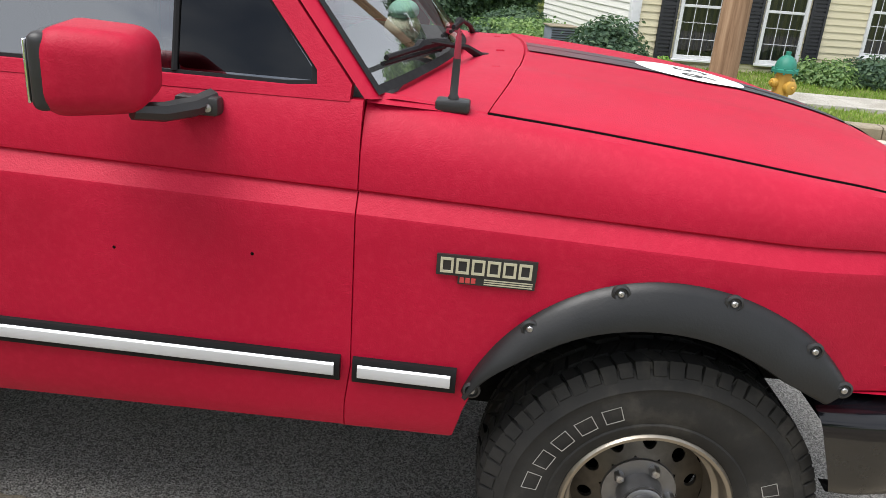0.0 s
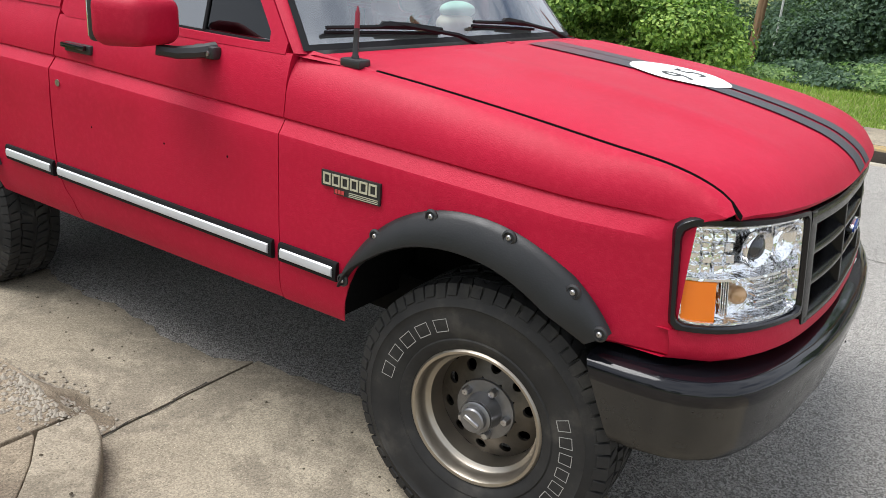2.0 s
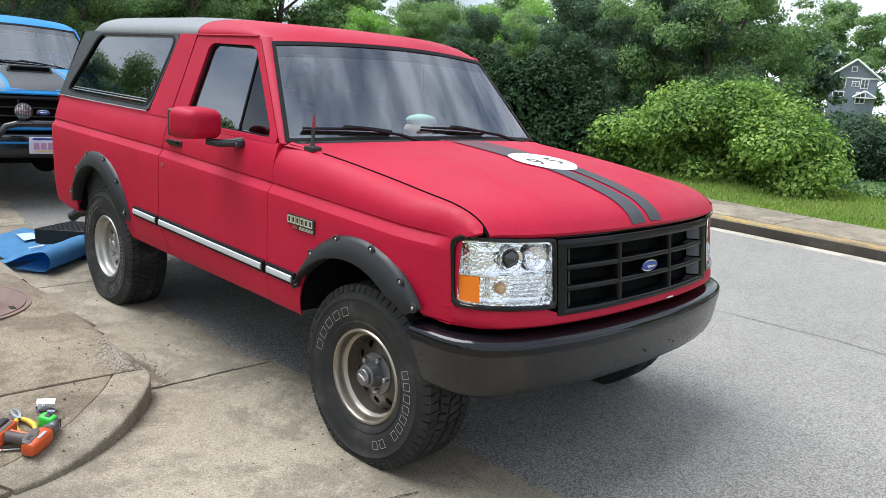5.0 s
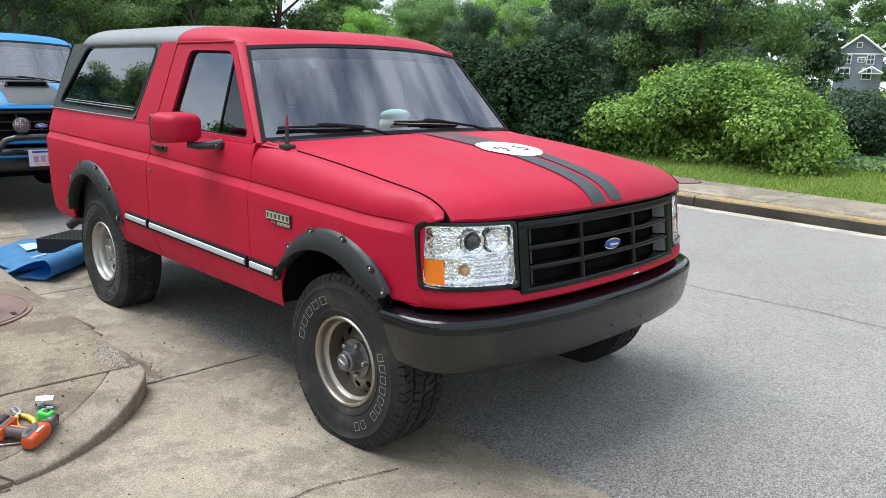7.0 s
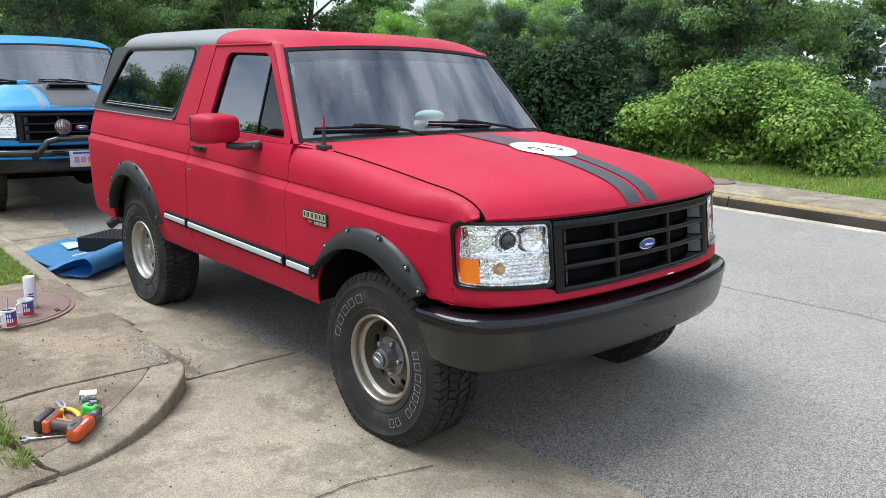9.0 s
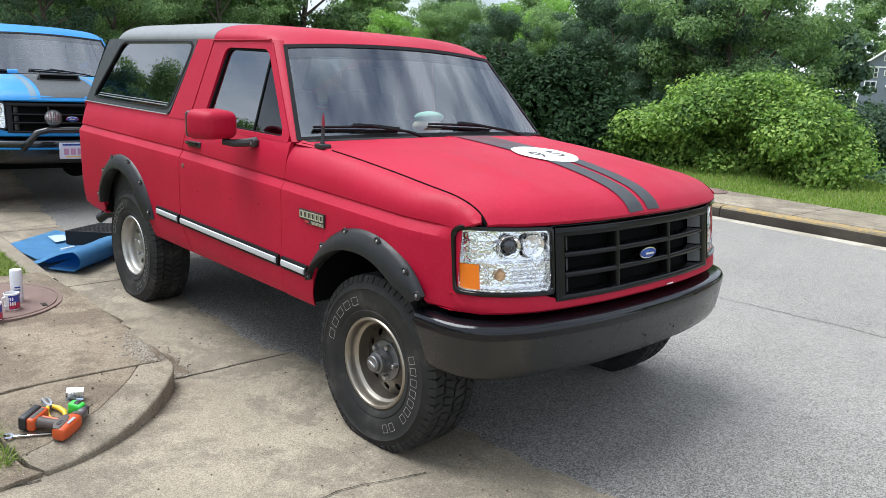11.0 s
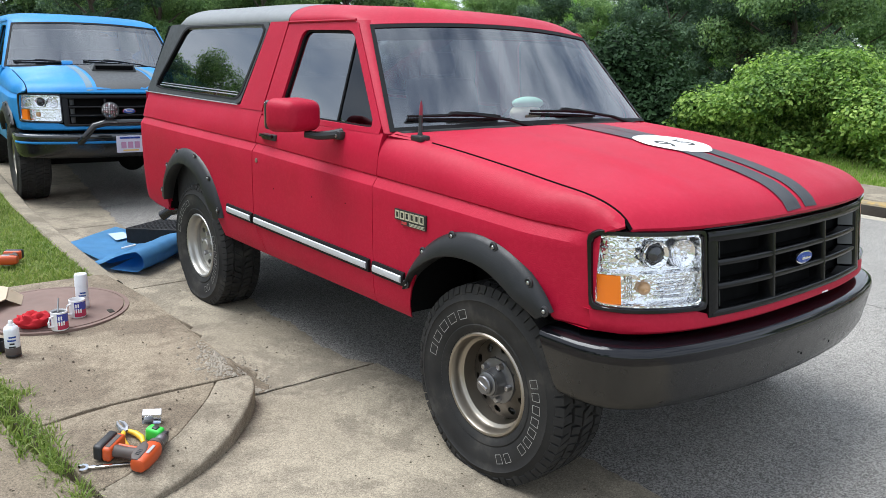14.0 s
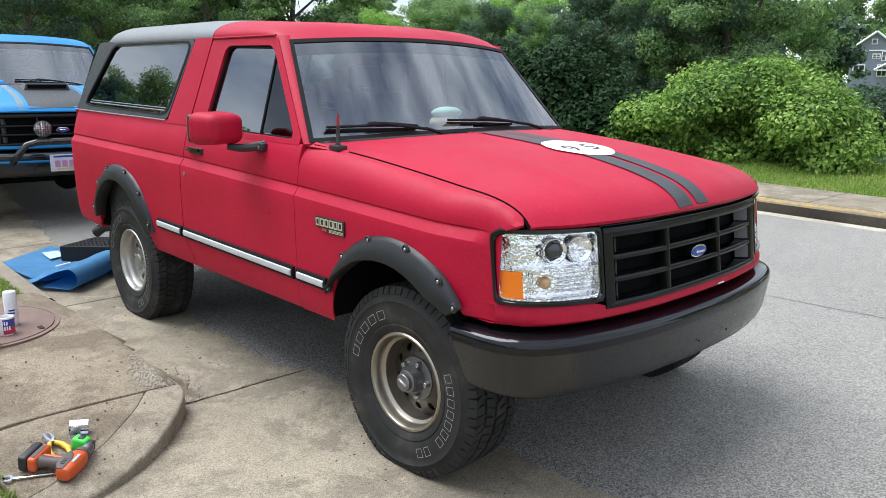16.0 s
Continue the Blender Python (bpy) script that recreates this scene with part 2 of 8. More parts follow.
WHEEL_F = WHEEL_F.done(WHEEL_F.ramp(_f, [(0.3, (0.060, 0.053, 0.046)), (0.7, (0.140, 0.126, 0.108))]), WHEEL_F.ramp(_f, [(0.3, 0.5), (0.7, 0.36)]), 0.85)
WHEEL_LIP = simple("champagne_rim_lip", (0.34, 0.305, 0.255), 0.36, 0.9, var=0.15, scale=12)
WHEEL_R = simple("silver_alloy", (0.44, 0.425, 0.395), 0.42, 0.85, var=0.12, scale=10)
HUB = simple("hub_steel", (0.20, 0.20, 0.205), 0.4, 0.8, var=0.3, scale=25)
HOLE = simple("wheel_hole_dark", (0.004, 0.004, 0.004), 0.95, spec=0.04)


def rubber():
    t = NT("tyre_rubber")
    d = t.noise(7, 6, 0.65)
    c = t.ramp(d, [(0.32, (0.014, 0.014, 0.0145)), (0.55, (0.026, 0.0252, 0.024)), (0.75, (0.066, 0.061, 0.054))])
    return t.done(c, t.ramp(d, [(0.3, 0.62), (0.7, 0.85)]), 0, t.bump(t.noise(90, 3), 0.0015, 0.3), 0.25)


RUBBER = rubber()
TYRE_WHITE = simple("raised_white_lettering", (0.29, 0.285, 0.27), 0.7, var=0.3, scale=30)
AMBER = NT("amber_lens").done((0.85, 0.20, 0.01), 0.18, 0, None, 0.6)


def pane(name, tint, ior=1.5, rough=0.0):
    """Thin glass: clear but tinted straight through, mirror-like by Fresnel."""
    m = bpy.data.materials.new(name)
    m.use_nodes = True
    n, l = m.node_tree.nodes, m.node_tree.links
    n.clear()
    out = n.new("ShaderNodeOutputMaterial")
    tr = n.new("ShaderNodeBsdfTransparent")
    tr.inputs["Color"].default_value = (*tint, 1)
    gl = n.new("ShaderNodeBsdfGlossy")
    gl.inputs["Roughness"].default_value = rough
    gl.inputs["Color"].default_value = (0.95, 0.97, 1, 1)
    fr = n.new("ShaderNodeFresnel")
    fr.inputs["IOR"].default_value = ior
    mx = n.new("ShaderNodeMixShader")
    l.new(fr.outputs["Fac"], mx.inputs["Fac"])
    l.new(tr.outputs["BSDF"], mx.inputs[1])
    l.new(gl.outputs["BSDF"], mx.inputs[2])
    l.new(mx.outputs["Shader"], out.inputs["Surface"])
    return m


GLASS_FRONT = pane("windscreen_glass", (0.82, 0.88, 0.86), 3.1, 0.01)
GLASS_BAND = pane("windscreen_tint_band", (0.45, 0.48, 0.54), 2.7, 0.01)
GLASS_SIDE = pane("tinted_side_glass", (0.12, 0.14, 0.14), 2.7, 0.0)
GLASS_VENT = pane("vent_glass_dim_reflection", (0.04, 0.045, 0.05), 1.45, 0.0)
GLASS_LAMP = pane("clear_lamp_lens", (0.95, 0.96, 0.97), 1.035, 0.0)
def lamp_chrome():
    t = NT("lamp_chrome")
    n = t.bump(t.voronoi(85, "Distance"), 0.006, 0.28)
    n = t.bump(t.noise(24, 2), 0.02, 0.35, n)
    return t.done((0.93, 0.93, 0.94), 0.10, 0.96, n)


LAMP_CHROME = lamp_chrome()
PROJECTOR = simple("projector_lens", (0.03, 0.03, 0.035), 0.05, spec=0.9)
AMBER_DIM = simple("amber_bulb", (0.55, 0.34, 0.18), 0.25, 0.3)
GRILLE_BLACK = simple("black_grille_plastic", (0.005, 0.005, 0.0056), 0.20, var=0.25, scale=9, spec=0.22)
AERIAL_RED = simple("dark_red_paint", (0.22, 0.012, 0.03), 0.5)
TOY_MINT = simple("mint_plush", (0.50, 0.85, 0.73), 0.95, bump=0.4)
TOY_CREAM = simple("cream_plush", (0.75, 0.71, 0.56), 0.95, bump=0.4)
BADGE_BLUE = simple("badge_blue", (0.02, 0.06, 0.28), 0.25)
BADGE_PALE = simple("badge_pale_metal", (0.60, 0.58, 0.45), 0.35, 0.5)
BADGE_RED = simple("badge_red", (0.45, 0.05, 0.05), 0.4)
GRILLE_EDGE = simple("grey_grille_edge", (0.06, 0.062, 0.062), 0.45)


def concrete(name, lo, hi, stain, grain=1.0):
    """Weathered concrete: aggregate speckle, blotches, dark spots and hairline cracks."""
    t = NT(name)
    w = t.mapped()
    big = t.noise(0.9, 6, 0.62, w)
    c = t.ramp(big, [(0.34, lo), (0.58, hi)])
    c = t.mix(t.ramp(t.noise(1.9, 9, 0.74, w, 0.25), [(0.47, 0.0), (0.56, 0.62)]), c, stain)
    c = t.mix(t.ramp(t.noise(7, 6, 0.7, w), [(0.46, 0.0), (0.72, 0.38)]), c, stain)
    spb = t.n.new("ShaderNodeRGBToBW")
    t.l.new(t.voronoi(230, "Color", vec=w), spb.inputs[0])
    sp = spb.outputs[0]
    c = t.mix(0.44 * grain, c, t.mix(1.0, c, sp, 'OVERLAY'))
    bl = t.ramp(t.voronoi(62, vec=w), [(0.0, 1.0), (0.12, 0.9), (0.2, 0.0)])
    c = t.mix(t.math('MULTIPLY', bl, t.ramp(t.noise(3.1, 4, 0.6, w), [(0.40, 0.0), (0.60, 0.7)])), c, tuple(x * 0.42 for x in lo))
    pb = t.ramp(t.voronoi(58, vec=t.mapped(loc=(0.37, 0.11, 0))), [(0.0, 1.0), (0.08, 0.9), (0.16, 0.0)])
    c = t.mix(t.math('MULTIPLY', pb, t.ramp(t.noise(5.0, 3, 0.6, w), [(0.46, 0.0), (0.64, 0.7)])), c, tuple(min(1, x * 1.9) for x in hi))
    spots = t.ramp(t.voronoi(16, vec=w), [(0.0, 1.0), (0.05, 1.0), (0.075, 0.0)])
    keep = t.ramp(t.noise(2.2, 2, 0.5, w), [(0.52, 0.0), (0.60, 0.8)])
    c = t.mix(t.math('MULTIPLY', spots, keep), c, tuple(x * 0.35 for x in lo))
    n = t.bump(t.noise(240, 3, 0.6, w), 0.003, 0.5)
    n = t.bump(t.noise(22, 5, 0.6, w), 0.006, 0.35, n)
    return t.done(c, t.ramp(big, [(0.3, 0.82), (0.7, 0.95)]), 0, n, 0.3)


CONCRETE = concrete("weathered_concrete", (0.225, 0.191, 0.140), (0.342, 0.295, 0.221), (0.138, 0.116, 0.088), 0.9)
SIDEWALK = concrete("stained_pavement_concrete", (0.158, 0.127, 0.089), (0.290, 0.242, 0.174), (0.104, 0.079, 0.056), 1.0)
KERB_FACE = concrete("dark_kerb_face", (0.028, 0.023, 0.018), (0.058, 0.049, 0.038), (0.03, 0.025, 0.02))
KERB_TAN = concrete("tan_kerb_face", (0.12, 0.10, 0.065), (0.19, 0.16, 0.105), (0.07, 0.06, 0.045))
GUTTER = concrete("gutter_concrete", (0.40, 0.36, 0.28), (0.50, 0.46, 0.38), (0.26, 0.23, 0.18))
KERB = concrete("kerb_concrete", (0.222, 0.190, 0.140), (0.325, 0.280, 0.210), (0.130, 0.108, 0.078), 0.8)


def asphalt():
    """Worn asphalt: pale and dark stones of a few millimetres in a grey binder, open pores, broad tone."""
    t = NT("worn_asphalt")
    w = t.mapped()
    big = t.noise(0.35, 6, 0.6, w)
    c = t.ramp(big, [(0.3, (0.236, 0.221, 0.198)), (0.65, (0.352, 0.332, 0.300))])
    c = t.mix(t.ramp(t.noise(2.3, 5, 0.65, w), [(0.45, 0.0), (0.70, 0.30)]), c, (0.17, 0.166, 0.162))
    # shade by the trucks painted in: darker asphalt along the apron
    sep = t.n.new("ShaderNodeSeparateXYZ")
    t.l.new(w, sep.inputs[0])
    shade_y = t.math('ADD', sep.outputs["Y"], t.math('MULTIPLY', t.noise(1.1, 5, 0.6, w), 1.6))
    c = t.mix(t.ramp(t.math('MULTIPLY', shade_y, 0.1), [(0.29, 0.62), (0.43, 0.0)]), c, (0.090, 0.081, 0.071))
    bw = t.n.new("ShaderNodeRGBToBW")
    t.l.new(t.voronoi(185, "Color", vec=w), bw.inputs[0])
    c = t.mix(t.ramp(bw.outputs[0], [(0.22, 0.0), (0.50, 0.5), (0.80, 1.0)]), t.mix(0.46, c, (0.035, 0.034, 0.032)), t.mix(0.28, c, (0.76, 0.73, 0.68)))
    pores = t.ramp(t.voronoi(105, vec=t.mapped(loc=(0.3, 0.7, 0))), [(0.0, 1.0), (0.18, 0.9), (0.27, 0.0)])
    c = t.mix(t.math('MULTIPLY', pores, 0.85), c, (0.03, 0.03, 0.03))
    n = t.bump(t.voronoi(150, vec=w), 0.006, 0.9)
    n = t.bump(t.noise(30, 4, 0.6, w), 0.004, 0.3, n)
    return t.done(c, 0.88, 0, n, 0.3)


ASPHALT = asphalt()


def ground_mat():
    """Earth under the lawns and woods."""
    t = NT("lawn_earth")
    w = t.mapped()
    c = t.ramp(t.noise(1.3, 6, 0.65, w), [(0.3, (0.11, 0.15, 0.035)), (0.55, (0.17, 0.205, 0.055)), (0.75, (0.29, 0.27, 0.12))])
    c = t.mix(t.ramp(t.noise(40, 3, 0.6, w), [(0.4, 0.0), (0.7, 0.5)]), c, (0.05, 0.075, 0.018))
    return t.done(c, 0.95, 0, t.bump(t.noise(60, 4, 0.7, w), 0.02, 0.8), 0.2)


EARTH = ground_mat()


def leaf_mat(name, a, b, c3, tr=0.35, sheen=0.22):
    """Leaf: colour by clump and by leaf, light passing through."""
    m = bpy.data.materials.new(name)
    m.use_nodes = True
    n, l = m.node_tree.nodes, m.node_tree.links
    n.clear()
    out = n.new("ShaderNodeOutputMaterial")
    gi = n.new("ShaderNodeNewGeometry")
    tc = n.new("ShaderNodeTexCoord")
    nz = n.new("ShaderNodeTexNoise")
    nz.inputs["Scale"].default_value, nz.inputs["Detail"].default_value = 0.8, 4
    l.new(tc.outputs["Object"], nz.inputs["Vector"])
    ad = n.new("ShaderNodeMath")
    ad.operation = 'ADD'
    ml = n.new("ShaderNodeMath")
    ml.operation = 'MULTIPLY'
    ml.inputs[1].default_value = 0.45
    l.new(gi.outputs["Random Per Island"], ml.inputs[0])
    l.new(ml.outputs[0], ad.inputs[0])
    m2 = n.new("ShaderNodeMath")
    m2.operation = 'MULTIPLY'
    m2.inputs[1].default_value = 0.6
    l.new(nz.outputs["Fac"], m2.inputs[0])
    l.new(m2.outputs[0], ad.inputs[1])
    rp = n.new("ShaderNodeValToRGB")
    e = rp.color_ramp.elements
    e.new(0.5)
    for q, (p, col) in zip(e, ((0.25, a), (0.52, b), (0.82, c3))):
        q.position, q.color = p, (*col, 1)
    l.new(ad.outputs[0], rp.inputs["Fac"])
    pb = n.new("ShaderNodeBsdfPrincipled")
    pb.inputs["Roughness"].default_value = 0.5
    pb.inputs["Specular IOR Level"].default_value = sheen
    l.new(rp.outputs["Color"], pb.inputs["Base Color"])
    tl = n.new("ShaderNodeBsdfTranslucent")
    br = n.new("ShaderNodeMix")
    br.data_type, br.blend_type = 'RGBA', 'MULTIPLY'
    br.inputs["Factor"].default_value = 1.0
    br.inputs["B"].default_value = (1.25, 1.4, 0.85, 1)
    l.new(rp.outputs["Color"], br.inputs["A"])
    l.new(br.outputs["Result"], tl.inputs["Color"])
    mx = n.new("ShaderNodeMixShader")
    mx.inputs["Fac"].default_value = tr
    l.new(pb.outputs["BSDF"], mx.inputs[1])
    l.new(tl.outputs["BSDF"], mx.inputs[2])
    l.new(mx.outputs["Shader"], out.inputs["Surface"])
    return m


LEAF_BUSH = leaf_mat("bush_leaves", (0.040, 0.088, 0.022), (0.175, 0.295, 0.068), (0.440, 0.570, 0.150), 0.34, 0.18)
# undergrowth leaves with the shade under the trees put into their colour
LEAF_SHADED = leaf_mat("shaded_green_leaves", (0.012, 0.028, 0.012), (0.022, 0.046, 0.018), (0.042, 0.080, 0.034), 0.12, 0.06)
LEAF_DARK = leaf_mat("dark_tree_leaves", (0.040, 0.072, 0.050), (0.074, 0.124, 0.080), (0.150, 0.222, 0.128), 0.30, 0.14)
LEAF_MID = leaf_mat("tree_leaves", (0.085, 0.145, 0.070), (0.185, 0.285, 0.130), (0.36, 0.470, 0.21), 0.42, 0.12)
LEAF_LIGHT = leaf_mat("light_tree_leaves", (0.165, 0.300, 0.065), (0.250, 0.415, 0.10), (0.36, 0.53, 0.16), 0.42)
GRASS_GREEN = leaf_mat("verge_grass_blades", (0.12, 0.21, 0.03), (0.22, 0.33, 0.06), (0.40, 0.45, 0.15), 0.35)
GRASS = leaf_mat("grass_blades", (0.11, 0.175, 0.035), (0.22, 0.285, 0.075), (0.38, 0.39, 0.16), 0.35)
BARK = simple("bark", (0.085, 0.065, 0.05), 0.9, var=0.4, scale=9, bump=0.6)
SIDEWALK_PALE = concrete("pale_pavement_concrete", (0.36, 0.34, 0.30), (0.46, 0.44, 0.40), (0.28, 0.26, 0.22))
CRACK = simple("crack_dark", (0.03, 0.026, 0.02), 0.95)
RUST = simple("rusty_iron", (0.185, 0.125, 0.104), 0.85, 0.0, var=0.3, scale=7, bump=0.4)
GRAVEL = simple("gravel_stone", (0.32, 0.285, 0.23), 0.9, var=0.55, scale=60)
LITTER = simple("dark_litter", (0.07, 0.055, 0.035), 0.9, var=0.6, scale=30)


def yellow_kerb():
    t = NT("worn_yellow_kerb")
    f = t.noise(5, 6, 0.7)
    g = t.n.new("ShaderNodeNewGeometry")
    sx = t.n.new("ShaderNodeSeparateXYZ")
    t.l.new(g.outputs["Normal"], sx.inputs[0])
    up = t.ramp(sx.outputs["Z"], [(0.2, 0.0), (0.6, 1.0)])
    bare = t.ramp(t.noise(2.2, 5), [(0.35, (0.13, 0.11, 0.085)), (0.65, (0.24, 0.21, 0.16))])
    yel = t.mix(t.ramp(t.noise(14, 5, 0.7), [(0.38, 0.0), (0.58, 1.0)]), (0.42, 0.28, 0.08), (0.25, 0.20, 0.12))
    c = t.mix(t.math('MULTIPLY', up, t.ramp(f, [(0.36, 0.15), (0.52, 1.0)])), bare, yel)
    return t.done(c, 0.85, 0, t.bump(t.noise(60, 4), 0.004, 0.5), 0.3)


KERB_YELLOW = yellow_kerb()
BLUE_LIGHT = simple("pale_blue_paint", (0.10, 0.38, 0.68), 0.5)
STRIPE_PALE = simple("faded_grey_stripe", (0.12, 0.19, 0.24), 0.6)
CHROME_DARK = simple("black_chrome", (0.08, 0.085, 0.09), 0.12, 0.9)
PLATE = simple("plate_white", (0.55, 0.55, 0.66), 0.45)
PLATE_ROSE = simple("plate_rose_print", (0.42, 0.22, 0.36), 0.5)
PLATE_GOLD = simple("plate_gold", (0.6, 0.42, 0.12), 0.5)
SIDING_YELLOW = simple("pale_yellow_siding", (0.66, 0.60, 0.42), 0.6, var=0.07, scale=3)
SIDING_WHITE = simple("white_siding", (0.76, 0.75, 0.71), 0.6, var=0.06, scale=3)
SIDING_GREY = simple("grey_siding", (0.16, 0.185, 0.23), 0.7, var=0.1, scale=2)
WHITE_PAINT = simple("white_trim_paint", (0.70, 0.71, 0.72), 0.5, var=0.08)
SHUTTER = simple("black_shutter_paint", (0.018, 0.019, 0.024), 0.5)
ROOF = simple("dark_shingle", (0.09, 0.085, 0.085), 0.9, var=0.3, scale=5, bump=0.4)
CURTAIN = simple("pale_curtain", (0.45, 0.43, 0.40), 0.9)
HYD_YELLOW = simple("hydrant_yellow", (0.52, 0.30, 0.05), 0.5, var=0.2, scale=12, bump=0.2)
HYD_GREEN = simple("hydrant_green", (0.02, 0.20, 0.14), 0.5, var=0.2, scale=12, bump=0.2)
GLASS_HOUSE = pane("house_window_glass", (0.30, 0.32, 0.33), 1.6, 0.0)


def pole_wood():
    t = NT("weathered_pole_wood")
    w = t.mapped((14, 14, 0.9))
    f = t.noise(1.0, 7, 0.65, w)
    c = t.ramp(f, [(0.28, (0.11, 0.062, 0.034)), (0.5, (0.26, 0.160, 0.095)), (0.72, (0.38, 0.255, 0.160))])
    return t.done(c, 0.9, 0, t.bump(f, 0.012, 0.8), 0.25)


POLE_WOOD = pole_wood()

ORANGE = simple("orange_plastic", (0.52, 0.080, 0.016), 0.42)
TOOL_GREY = simple("dark_grey_rubber", (0.085, 0.068, 0.060), 0.6, bump=0.3)
YELLOW_GRIP = simple("yellow_grip", (0.72, 0.45, 0.03), 0.45)
GREEN_PLASTIC = simple("bright_green_plastic", (0.06, 0.55, 0.06), 0.45)
WHITE_CARD = simple("white_card", (0.78, 0.78, 0.80), 0.6, var=0.05)
CAN_WHITE = simple("white_can", (0.72, 0.74, 0.76), 0.3, var=0.05)
MUG_BLUE = simple("blue_glaze", (0.05, 0.06, 0.32), 0.2)
MUG_RED = simple("red_glaze", (0.42, 0.03, 0.08), 0.2)
MUG_WHITE = simple("white_glaze", (0.78, 0.78, 0.78), 0.2, var=0.04)
CLOTH_RED = simple("red_cloth", (0.42, 0.010, 0.018), 0.95, bump=0.4)
CARDBOARD = simple("brown_cardboard", (0.50, 0.41, 0.30), 0.85, var=0.16, scale=5)
MAT_LABEL = simple("faded_label", (0.38, 0.50, 0.62), 0.7, var=0.25, scale=14)
FOAM_BLUE = simple("blue_foam_mat", (0.105, 0.31, 0.56), 0.7, var=0.28, scale=6, bump=0.3)
CLEAR_BOX = pane("clear_plastic", (0.86, 0.88, 0.90), 1.6, 0.06)
TRAY_BLACK = simple("matt_black_tray", (0.008, 0.008, 0.009), 0.6, spec=0.3)
SPLINTER = simple("splintered_wood", (0.24, 0.13, 0.08), 0.9, var=0.3, scale=12)
PLANK = simple("weathered_plank", (0.44, 0.33, 0.22), 0.85, var=0.3, scale=6)
WHITE_GREY = simple("grey_plastic_bag", (0.35, 0.36, 0.38), 0.5)

# ---- ground, road, paving ----
def zr(x):
    """Height of the street along its length."""
    return table(x, [(-60, 1.3), (-20, 0.42), (-8.4, 0.235), (-5.6, 0.195), (-4.0, 0.150), (-2.0, 0.092), (0.66, 0.070), (8, 0.055), (60, 0.0)])


def zs(x):
    """Height of the raised pavement."""
    return table(x, [(-9, 0.38), (-4, 0.275), (-1.75, 0.243), (-0.5, 0.200), (-0.35, 0.188), (-0.15, 0.160), (0.05, 0.120), (0.15, 0.100), (0.3, 0.091), (6, 0.080)])


def bend(x):
    """Sideways bend of the street behind the trucks."""
    return table(x, [(-400, 160), (-60, 22), (-30, 8.6), (-20, 4.0), (-12, 1.2), (-8, 0.25), (-5, 0.03), (-3.4, 0.0)])


def zg(x, y):
    """Height of the soil: under the street, lawns on both sides, dropping into the woods."""
    z = zr(x) - 0.05
    y = y - bend(x)
    far = smooth(8.8, 9.0, y)
    z += far * 0.165 + smooth(10.5, 12.5, y) * 0.10
    if x < 1.2:
        z -= smooth(13.0, 28, y) * 2.3 * smooth(1.2, -1.5, x)
    if y < 1.1:
        k = smooth(-2.35, -2.50, x)
        z += k * 0.14 * smooth(1.08, 1.0, y)
        z += smooth(-0.6, -14, y) * 0.5 * k
    return z


def strip(name, xs, ys, zf, mat, label, cat, kind="structure", depth=0.0):
    bm = bmesh.new()
    grid(bm, [[(x, y, zf(x, y)) for y in ys] for x in xs], True)
    if depth:
        flange(bm, (0, 0, -depth))
    return solo(name, bm, mat, label, cat, kind=kind)


def spaced(stops):
    out = []
    for a, b, n in stops:
        out += [lerp(a, b, i / n) for i in range(n)]
    return out + [stops[-1][1]]


gx = spaced([(-400, -60, 6), (-60, -12, 16), (-12, 8, 50), (8, 60, 14), (60, 400, 6)])
gy = spaced([(-400, -60, 6), (-60, -4, 14), (-4, 0.9, 12), (0.9, 2.9, 40), (2.9, 8.75, 10), (8.75, 9.05, 6), (9.05, 20, 18), (20, 60, 14), (60, 400, 6)])
strip("ground", gx, gy, zg, EARTH, "grassy soil that runs to the woods", "ground")


def edge_y(x):
    """Ragged line where the asphalt meets the concrete apron."""
    b = table(x, [(-60, 2.0), (-7.7, 1.95), (-5.85, 1.82), (-4.2, 1.68), (-2.4, 1.71), (-1.8, 1.735), (-1.25, 1.715), (-0.95, 1.705), (-0.68, 1.695), (-0.58, 1.72), (-0.43, 1.80), (-0.22, 1.83), (0.1, 1.88), (0.76, 1.89), (1.65, 1.97), (60, 2.0)])
    return b + bend(x) + 0.010 * math.sin(x * 9.1) + 0.010 * math.sin(x * 23.7 + 1) + 0.008 * math.sin(x * 61) + 0.005 * math.sin(x * 137)


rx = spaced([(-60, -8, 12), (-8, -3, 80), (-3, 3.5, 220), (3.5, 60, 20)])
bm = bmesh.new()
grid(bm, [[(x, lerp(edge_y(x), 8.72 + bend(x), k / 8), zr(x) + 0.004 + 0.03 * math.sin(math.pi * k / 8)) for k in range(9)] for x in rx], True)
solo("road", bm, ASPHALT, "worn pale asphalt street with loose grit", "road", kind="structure")


